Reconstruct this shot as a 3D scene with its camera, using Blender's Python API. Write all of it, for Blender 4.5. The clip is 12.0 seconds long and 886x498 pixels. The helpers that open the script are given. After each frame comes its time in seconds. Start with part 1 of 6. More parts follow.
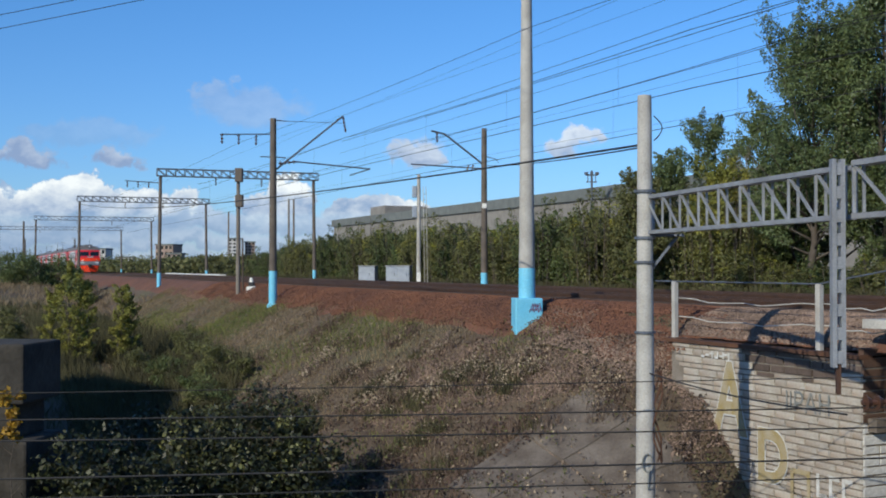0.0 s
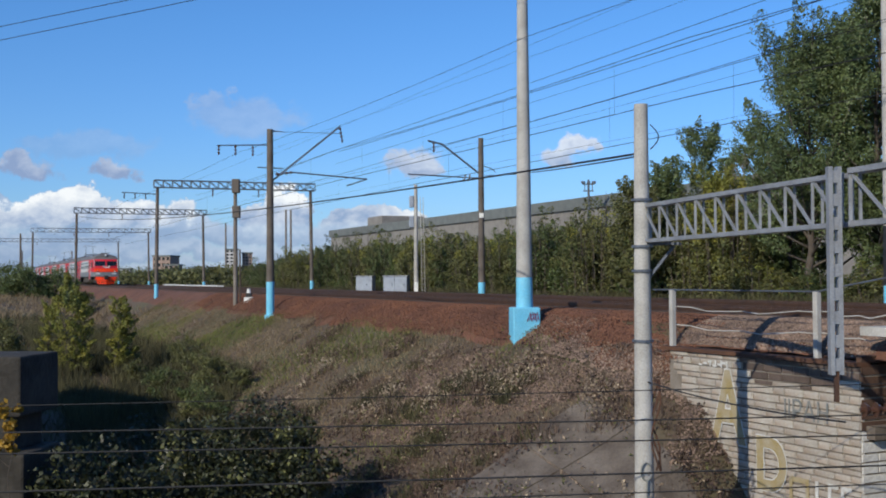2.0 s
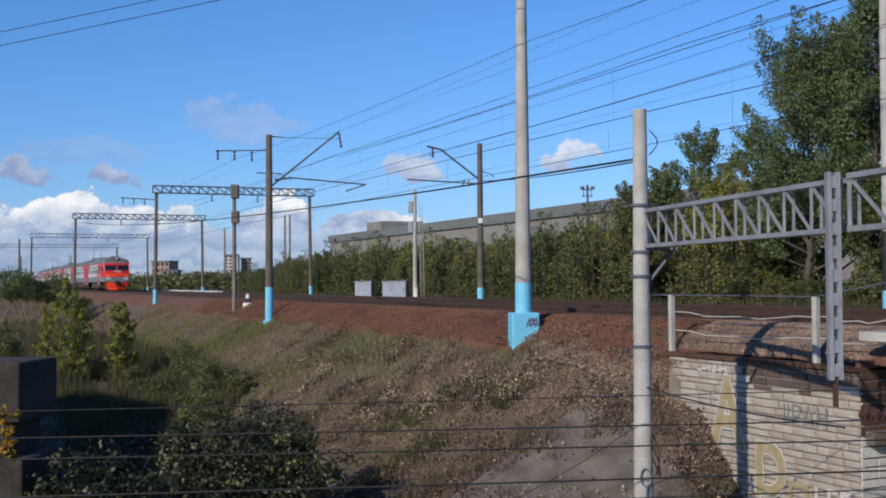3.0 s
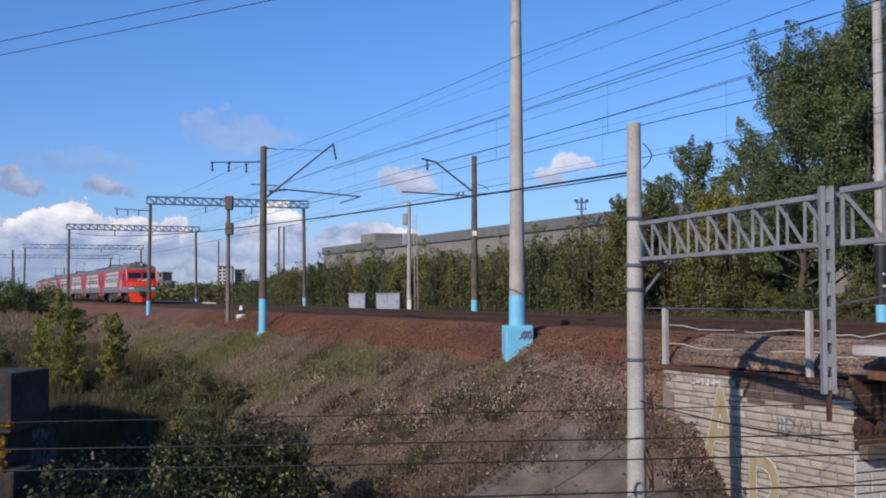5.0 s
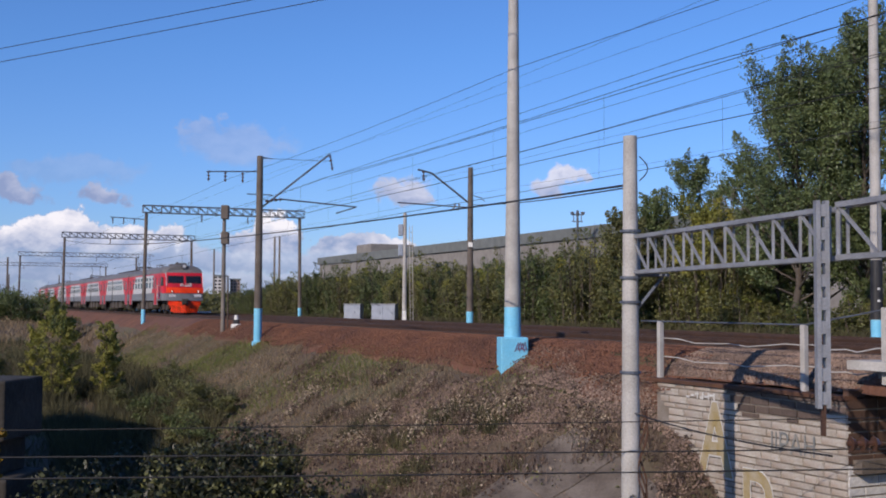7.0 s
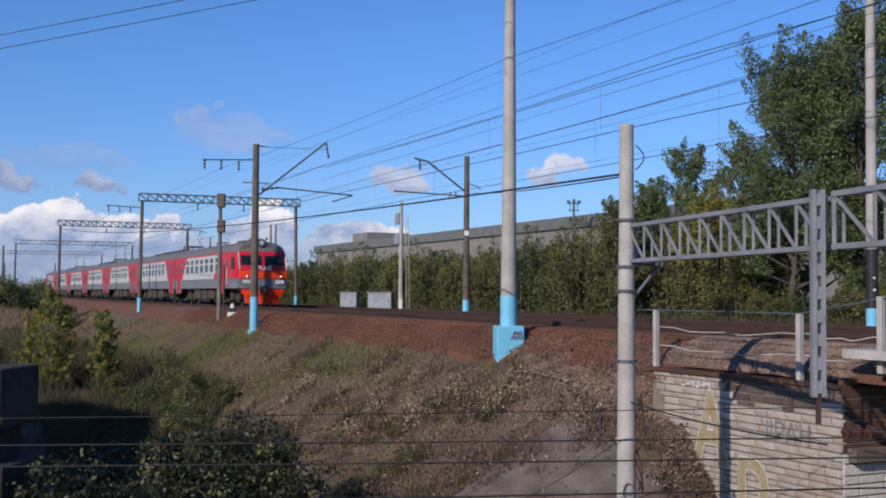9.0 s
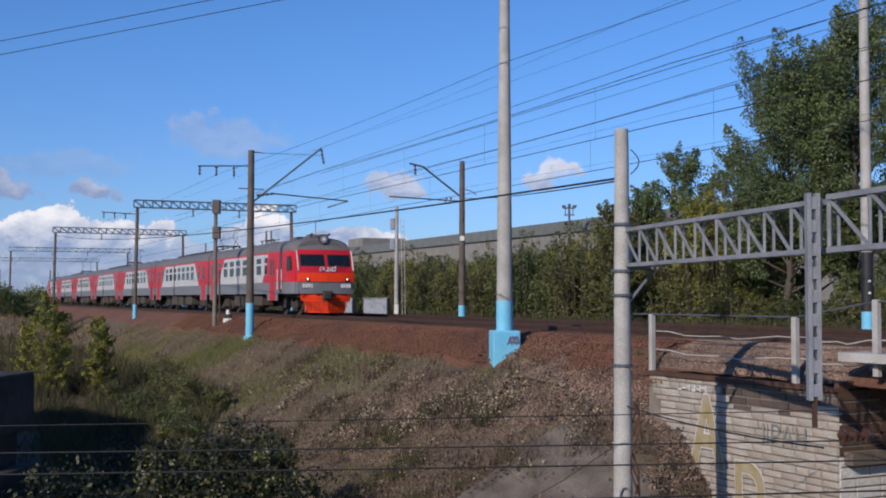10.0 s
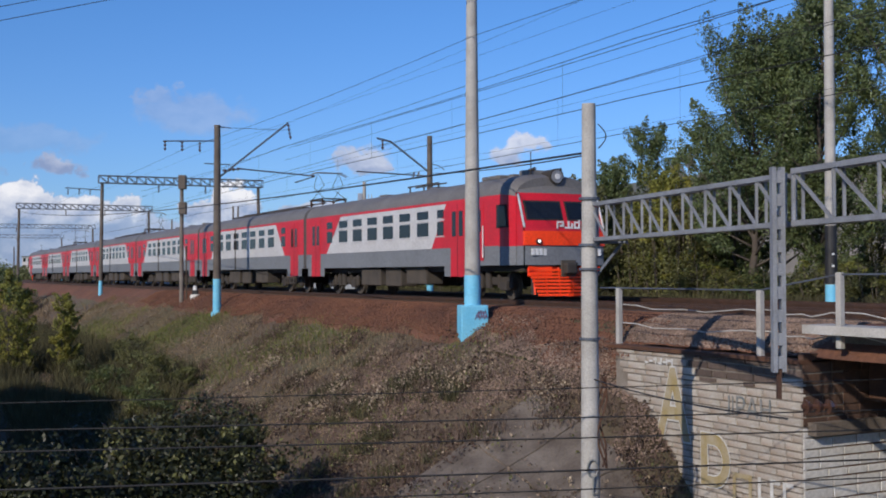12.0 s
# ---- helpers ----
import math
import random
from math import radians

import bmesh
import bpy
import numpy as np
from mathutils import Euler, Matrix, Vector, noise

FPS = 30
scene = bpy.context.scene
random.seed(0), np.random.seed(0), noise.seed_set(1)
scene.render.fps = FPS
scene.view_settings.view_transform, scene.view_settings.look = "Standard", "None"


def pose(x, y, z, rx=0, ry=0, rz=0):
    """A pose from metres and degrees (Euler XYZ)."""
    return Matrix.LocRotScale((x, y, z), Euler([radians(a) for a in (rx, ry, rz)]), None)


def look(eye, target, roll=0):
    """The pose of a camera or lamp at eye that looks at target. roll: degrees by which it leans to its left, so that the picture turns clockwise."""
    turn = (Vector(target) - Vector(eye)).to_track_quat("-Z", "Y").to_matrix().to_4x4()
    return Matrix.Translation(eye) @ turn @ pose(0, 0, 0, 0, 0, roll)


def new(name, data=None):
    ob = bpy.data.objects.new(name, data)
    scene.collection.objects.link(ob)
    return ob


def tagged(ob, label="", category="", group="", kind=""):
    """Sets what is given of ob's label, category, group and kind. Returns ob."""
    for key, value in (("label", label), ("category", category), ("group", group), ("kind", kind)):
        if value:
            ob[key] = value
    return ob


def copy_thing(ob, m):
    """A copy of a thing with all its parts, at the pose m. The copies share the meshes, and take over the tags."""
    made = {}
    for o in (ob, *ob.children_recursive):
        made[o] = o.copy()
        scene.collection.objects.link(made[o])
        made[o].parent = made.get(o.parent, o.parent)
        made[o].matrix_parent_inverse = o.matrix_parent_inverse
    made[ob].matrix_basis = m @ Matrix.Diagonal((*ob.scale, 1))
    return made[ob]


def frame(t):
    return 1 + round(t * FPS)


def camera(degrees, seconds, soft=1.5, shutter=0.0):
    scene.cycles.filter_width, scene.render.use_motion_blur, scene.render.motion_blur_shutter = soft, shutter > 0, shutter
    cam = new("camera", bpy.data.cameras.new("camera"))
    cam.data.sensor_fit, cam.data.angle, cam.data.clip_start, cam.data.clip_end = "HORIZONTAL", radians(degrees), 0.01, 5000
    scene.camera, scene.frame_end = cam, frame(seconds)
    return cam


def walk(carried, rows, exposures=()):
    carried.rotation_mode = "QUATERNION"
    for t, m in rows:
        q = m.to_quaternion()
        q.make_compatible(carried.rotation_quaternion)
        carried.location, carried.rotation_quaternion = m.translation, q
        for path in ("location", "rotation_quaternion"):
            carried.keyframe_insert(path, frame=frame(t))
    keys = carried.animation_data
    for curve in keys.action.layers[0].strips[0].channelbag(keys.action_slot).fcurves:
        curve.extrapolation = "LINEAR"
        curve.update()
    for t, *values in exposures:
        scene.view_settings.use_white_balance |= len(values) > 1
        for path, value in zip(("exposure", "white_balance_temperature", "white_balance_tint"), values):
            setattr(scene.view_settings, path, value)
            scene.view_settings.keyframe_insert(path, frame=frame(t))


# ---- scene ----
EYE = 0.88
cam = camera(42.5, 12.0, soft=1.9)
# seconds, yaw, pitch, roll of the hand-held camera, which stays in one place
TURNS = [
    (0, 0.000, 0.910, 0.000), (0.5, 0.051, 1.280, 0.040), (1, 0.114, 1.236, 0.306), (1.5, -0.087, 1.259, 0.116),
    (2, -0.128, 1.401, 0.325), (2.5, -0.066, 1.528, 0.363), (3, -0.178, 1.669, 0.350), (5, -0.483, 2.288, 0.127),
    (5.5, -0.625, 2.320, 0.055), (6, -0.764, 2.818, -0.166), (6.5, -0.703, 2.898, -0.341), (8.5, -0.801, 2.391, -0.431),
    (9, -0.912, 2.279, -0.414), (9.5, -1.059, 2.518, -0.366), (10, -1.120, 2.540, -0.134), (10.5, -1.012, 2.389, -0.332),
    (11, -1.219, 2.177, -0.261), (11.5, -1.331, 1.761, -0.135), (11.8, -1.673, 1.612, 0.053), (12, -2.726, 1.276, 0.144)]
walk(cam, [(t, pose(0, 0, EYE, 90 + p, r, y)) for t, y, p, r in TURNS], [(0, 0.08, 6700, 3), (3, 0.03, 6750, 9), (6.5, 0.0, 6850, 18), (12, -0.08, 6700, 12)])

# ---- light ----
SUN_WAY = Vector((0.59, 0.81, -0.500)).normalized()
SUN_UP = math.asin(-SUN_WAY.z)
sun = new("sun", bpy.data.lights.new("sun", "SUN"))
sun.data.energy, sun.data.angle, sun.data.color = 3.75, radians(0.53), (1.0, 0.92, 0.80)
sun.matrix_world = look((0, 0, 60), Vector((0, 0, 60)) + SUN_WAY)


def make_world():
    """Clear autumn sky with a bank of cumulus low over the horizon and a few small clouds."""
    w = bpy.data.worlds.new("sky")
    scene.world = w
    w.use_nodes = True
    nt = w.node_tree
    nt.nodes.clear()
    N, L = nt.nodes.new, nt.links.new

    def math_node(op, a, b=None, c=None, clamp=False):
        n = N("ShaderNodeMath")
        n.operation, n.use_clamp = op, clamp
        for k, v in enumerate((a, b, c)):
            if v is None:
                continue
            if isinstance(v, (int, float)):
                n.inputs[k].default_value = v
            else:
                L(v, n.inputs[k])
        return n.outputs[0]

    sky = N("ShaderNodeTexSky")
    sky.sky_type, sky.sun_disc = "NISHITA", False
    sky.sun_elevation = SUN_UP
    sky.sun_rotation = math.atan2(-SUN_WAY.x, -SUN_WAY.y)
    sky.air_density, sky.dust_density, sky.ozone_density, sky.altitude = 1.0, 0.25, 2.2, 100
    tc = N("ShaderNodeTexCoord")
    sep = N("ShaderNodeSeparateXYZ")
    L(tc.outputs["Generated"], sep.inputs[0])
    ahead = math_node("MAXIMUM", sep.outputs["Y"], 0.05)
    sx = math_node("DIVIDE", sep.outputs["X"], ahead)
    sz = math_node("DIVIDE", sep.outputs["Z"], ahead)
    front = math_node("GREATER_THAN", sep.outputs["Y"], 0.1)

    way = N("ShaderNodeCombineXYZ")
    L(sx, way.inputs[0])
    L(sz, way.inputs[1])
    warp = N("ShaderNodeTexNoise")
    warp.inputs["Scale"].default_value, warp.inputs["Detail"].default_value, warp.inputs["Roughness"].default_value = 30, 5, 0.6
    L(way.outputs[0], warp.inputs["Vector"])
    wsep = N("ShaderNodeSeparateColor")
    L(warp.outputs["Color"], wsep.inputs[0])
    bx = math_node("ADD", sx, math_node("MULTIPLY", math_node("SUBTRACT", wsep.outputs[0], 0.5), 0.09))
    bz = math_node("ADD", sz, math_node("MULTIPLY", math_node("SUBTRACT", wsep.outputs[1], 0.5), 0.045))
    comb = N("ShaderNodeCombineXYZ")
    L(sx, comb.inputs[0])
    L(math_node("MULTIPLY", sz, 1.5), comb.inputs[1])

    def fbm(scale, detail, shift):
        n = N("ShaderNodeTexNoise")
        n.noise_dimensions = "3D"
        n.inputs["Scale"].default_value, n.inputs["Detail"].default_value, n.inputs["Roughness"].default_value = scale, detail, 0.58
        add = N("ShaderNodeVectorMath")
        add.inputs[1].default_value = shift
        L(comb.outputs[0], add.inputs[0])
        L(add.outputs[0], n.inputs["Vector"])
        return n.outputs["Fac"]

    puff = fbm(24, 7, (0, 0, 3.1))
    puff_low = fbm(24, 5, (0.004, -0.014, 3.1))
    # centre and half sizes of the clouds as slopes right of straight ahead and over the horizon, softness and strength
    CUMULUS = [(-0.322, 0.066, 0.030, 0.023), (-0.343, 0.056, 0.028, 0.022), (-0.298, 0.057, 0.024, 0.020), (-0.375, 0.052, 0.030, 0.018),
               (-0.405, 0.055, 0.020, 0.018), (-0.262, 0.053, 0.026, 0.018), (-0.236, 0.050, 0.026, 0.016), (-0.142, 0.064, 0.021, 0.022),
               (-0.128, 0.052, 0.026, 0.022), (-0.160, 0.050, 0.024, 0.018), (-0.058, 0.052, 0.024, 0.015), (-0.036, 0.049, 0.026, 0.012),
               (-0.080, 0.046, 0.020, 0.012), (-0.46, 0.05, 0.04, 0.025)]
    SMALL = [(-0.366, 0.099, 0.034, 0.013, 1.0), (-0.402, 0.098, 0.020, 0.011, 1.0), (-0.287, 0.096, 0.024, 0.011, 1.0), (-0.022, 0.104, 0.027, 0.014, 1.0), (-0.012, 0.096, 0.022, 0.010, 1.0),
             (0.108, 0.108, 0.030, 0.011, 1.0), (0.125, 0.113, 0.018, 0.009, 1.0), (-0.400, 0.068, 0.02, 0.008, 0.8), (-0.170, 0.142, 0.050, 0.020, 0.42), (-0.20, 0.155, 0.02, 0.010, 0.45), (-0.31, 0.118, 0.07, 0.014, 0.30),
             (-0.22, 0.040, 0.34, 0.016, 0.85), (-0.33, 0.024, 0.22, 0.012, 0.85), (-0.10, 0.022, 0.26, 0.010, 0.8), (-0.2, 0.008, 0.5, 0.010, 0.75), (0.10, 0.03, 0.2, 0.01, 0.4)]

    def oval(cx, cz, rx, rz):
        a = math_node("POWER", math_node("DIVIDE", math_node("SUBTRACT", bx, cx), rx), 2.0)
        dz = math_node("DIVIDE", math_node("SUBTRACT", bz, cz), rz)
        r = math_node("SQRT", math_node("ADD", a, math_node("POWER", dz, 2.0)))
        return math_node("SUBTRACT", 1.0, r), dz

    def step(value, lo, hi, top=1.0):
        n = N("ShaderNodeMapRange")
        n.interpolation_type = "SMOOTHSTEP"
        L(value, n.inputs["Value"])
        n.inputs["From Min"].default_value, n.inputs["From Max"].default_value, n.inputs["To Max"].default_value = lo, hi, top
        return n.outputs[0]

    def blend(f, a, b):
        n = N("ShaderNodeMix")
        n.data_type = "RGBA"
        for key, v in (("Factor", f), ("A", a), ("B", b)):
            if isinstance(v, tuple):
                n.inputs[key].default_value = (*v, 1)
            else:
                L(v, n.inputs[key])
        return n.outputs["Result"]

    heap = None
    for spot in CUMULUS:
        d, _ = oval(*spot)
        heap = d if heap is None else math_node("SMOOTH_MAX", heap, d, 0.25)
    heap = math_node("ADD", heap, math_node("MULTIPLY", math_node("SUBTRACT", puff, 0.5), 0.75))
    base = step(sz, 0.024, 0.052)
    heap_mask = math_node("MULTIPLY", math_node("MULTIPLY", step(heap, 0.0, 0.22), base), front)
    relief = math_node("MULTIPLY", math_node("SUBTRACT", puff, puff_low), 2.2)
    lit = math_node("ADD", math_node("ADD", relief, 0.25), step(sz, 0.050, 0.076, 0.66), clamp=True)
    heap_tone = blend(lit, (2.3, 3.2, 5.2), (8.0, 8.2, 8.7))
    soft = over = None
    for *spot, k in SMALL:
        d, dz = oval(*spot)
        d = math_node("MINIMUM", math_node("ADD", math_node("MULTIPLY", d, 1.2), math_node("MULTIPLY", math_node("SUBTRACT", puff, 0.46), 0.75)), 1.0)
        w = step(d, 0.0, 0.55, 0.92 * k)
        h = math_node("MULTIPLY", w, dz)
        soft, over = (w, h) if soft is None else (math_node("MAXIMUM", soft, w), math_node("ADD", over, h))
    soft = math_node("MULTIPLY", soft, front)
    bright = math_node("ADD", math_node("ADD", math_node("MULTIPLY", over, 0.42), math_node("MULTIPLY", relief, 0.5)), math_node("ADD", math_node("MULTIPLY", sx, 1.1), 0.46), clamp=True)
    soft_tone = blend(bright, (2.3, 3.05, 5.0), (6.2, 6.7, 7.9))
    both = blend(heap_mask, soft_tone, heap_tone)
    mask = math_node("MAXIMUM", soft, math_node("MULTIPLY", heap_mask, 0.95))
    mix = N("ShaderNodeMix")
    mix.data_type = "RGBA"
    L(mask, mix.inputs["Factor"])
    # clear northern air: bluer than the plain model, paler towards the horizon
    rise = N("ShaderNodeMapRange")
    L(sep.outputs["Z"], rise.inputs["Value"])
    rise.inputs["From Min"].default_value, rise.inputs["From Max"].default_value = 0.0, 0.22
    tint = N("ShaderNodeMix")
    tint.data_type = "RGBA"
    L(rise.outputs[0], tint.inputs["Factor"])
    tint.inputs["A"].default_value, tint.inputs["B"].default_value = (0.46, 0.66, 1.12, 1), (0.40, 0.74, 1.22, 1)
    air = N("ShaderNodeMix")
    air.data_type, air.blend_type = "RGBA", "MULTIPLY"
    air.inputs["Factor"].default_value = 1.0
    L(sky.outputs[0], air.inputs["A"])
    L(tint.outputs["Result"], air.inputs["B"])
    L(air.outputs["Result"], mix.inputs["A"])
    L(both, mix.inputs["B"])
    bg = N("ShaderNodeBackground")
    bg.inputs["Strength"].default_value = 0.116
    L(mix.outputs["Result"], bg.inputs["Color"])
    out = N("ShaderNodeOutputWorld")
    L(bg.outputs[0], out.inputs["Surface"])


make_world()


# ---- materials ----
def mat(name, color, rough=0.7, metal=0.0, color2=None, scale=3.0, fine=40.0, bump=0.15, third=None, third_scale=0.6, island=0.0, random_tint=0.0, trans=0.0):
    """A surface with large stains, fine grain and relief. color2: the stain colour; third: wide patches of another colour."""
    m = bpy.data.materials.new(name)
    m.use_nodes = True
    nt = m.node_tree
    N, L = nt.nodes.new, nt.links.new
    bs = nt.nodes["Principled BSDF"]
    bs.inputs["Roughness"].default_value, bs.inputs["Metallic"].default_value = rough, metal
    tc = N("ShaderNodeTexCoord")

    def tex(sc, detail=5.0):
        n = N("ShaderNodeTexNoise")
        n.inputs["Scale"].default_value, n.inputs["Detail"].default_value = sc, detail
        L(tc.outputs["Object"], n.inputs["Vector"])
        return n.outputs["Fac"]

    def ramp(v, lo, hi):
        r = N("ShaderNodeMapRange")
        L(v, r.inputs["Value"])
        r.inputs["From Min"].default_value, r.inputs["From Max"].default_value = lo, hi
        return r.outputs[0]

    def mixed(f, a, b, kind="MIX"):
        x = N("ShaderNodeMix")
        x.data_type, x.blend_type = "RGBA", kind
        for sock, v in (("Factor", f), ("A", a), ("B", b)):
            if isinstance(v, (float, int)):
                x.inputs[sock].default_value = v
            elif isinstance(v, tuple):
                x.inputs[sock].default_value = (*v, 1)
            else:
                L(v, x.inputs[sock])
        return x.outputs["Result"]

    c2 = color2 or tuple(c * 0.7 for c in color)
    large, small = tex(scale), tex(fine)
    col = mixed(ramp(large, 0.35, 0.68), tuple(color), tuple(c2))
    if third:
        col = mixed(ramp(tex(third_scale, 4.0), 0.47, 0.6), col, tuple(third))
    if island:
        g = N("ShaderNodeNewGeometry")
        k = ramp(g.outputs["Random Per Island"], 0.0, 1.0)
        hsv = N("ShaderNodeHueSaturation")
        mr = N("ShaderNodeMapRange")
        L(k, mr.inputs["Value"])
        mr.inputs["To Min"].default_value, mr.inputs["To Max"].default_value = 1 - island, 1 + island
        L(mr.outputs[0], hsv.inputs["Value"])
        L(col, hsv.inputs["Color"])
        col = hsv.outputs[0]
    if random_tint:
        oi = N("ShaderNodeObjectInfo")
        hsv = N("ShaderNodeHueSaturation")
        mr = N("ShaderNodeMapRange")
        L(oi.outputs["Random"], mr.inputs["Value"])
        mr.inputs["To Min"].default_value, mr.inputs["To Max"].default_value = 1 - random_tint, 1 + random_tint
        L(mr.outputs[0], hsv.inputs["Value"])
        L(col, hsv.inputs["Color"])
        col = hsv.outputs[0]
    grain = N("ShaderNodeMapRange")
    L(small, grain.inputs["Value"])
    grain.inputs["From Min"].default_value, grain.inputs["From Max"].default_value = 0.3, 0.7
    grain.inputs["To Min"].default_value, grain.inputs["To Max"].default_value = 0.82, 1.12
    gv = N("ShaderNodeVectorMath")
    gv.operation = "SCALE"
    L(col, gv.inputs[0])
    L(grain.outputs[0], gv.inputs["Scale"])
    L(gv.outputs[0], bs.inputs["Base Color"])
    if bump:
        b = N("ShaderNodeBump")
        b.inputs["Strength"].default_value, b.inputs["Distance"].default_value = bump, 0.05
        L(small, b.inputs["Height"])
        L(b.outputs[0], bs.inputs["Normal"])
    if trans:
        t = N("ShaderNodeBsdfTranslucent")
        L(gv.outputs[0], t.inputs["Color"])
        ms = N("ShaderNodeMixShader")
        ms.inputs[0].default_value = trans
        L(bs.outputs[0], ms.inputs[1])
        L(t.outputs[0], ms.inputs[2])
        L(ms.outputs[0], nt.nodes["Material Output"].inputs["Surface"])
    return m


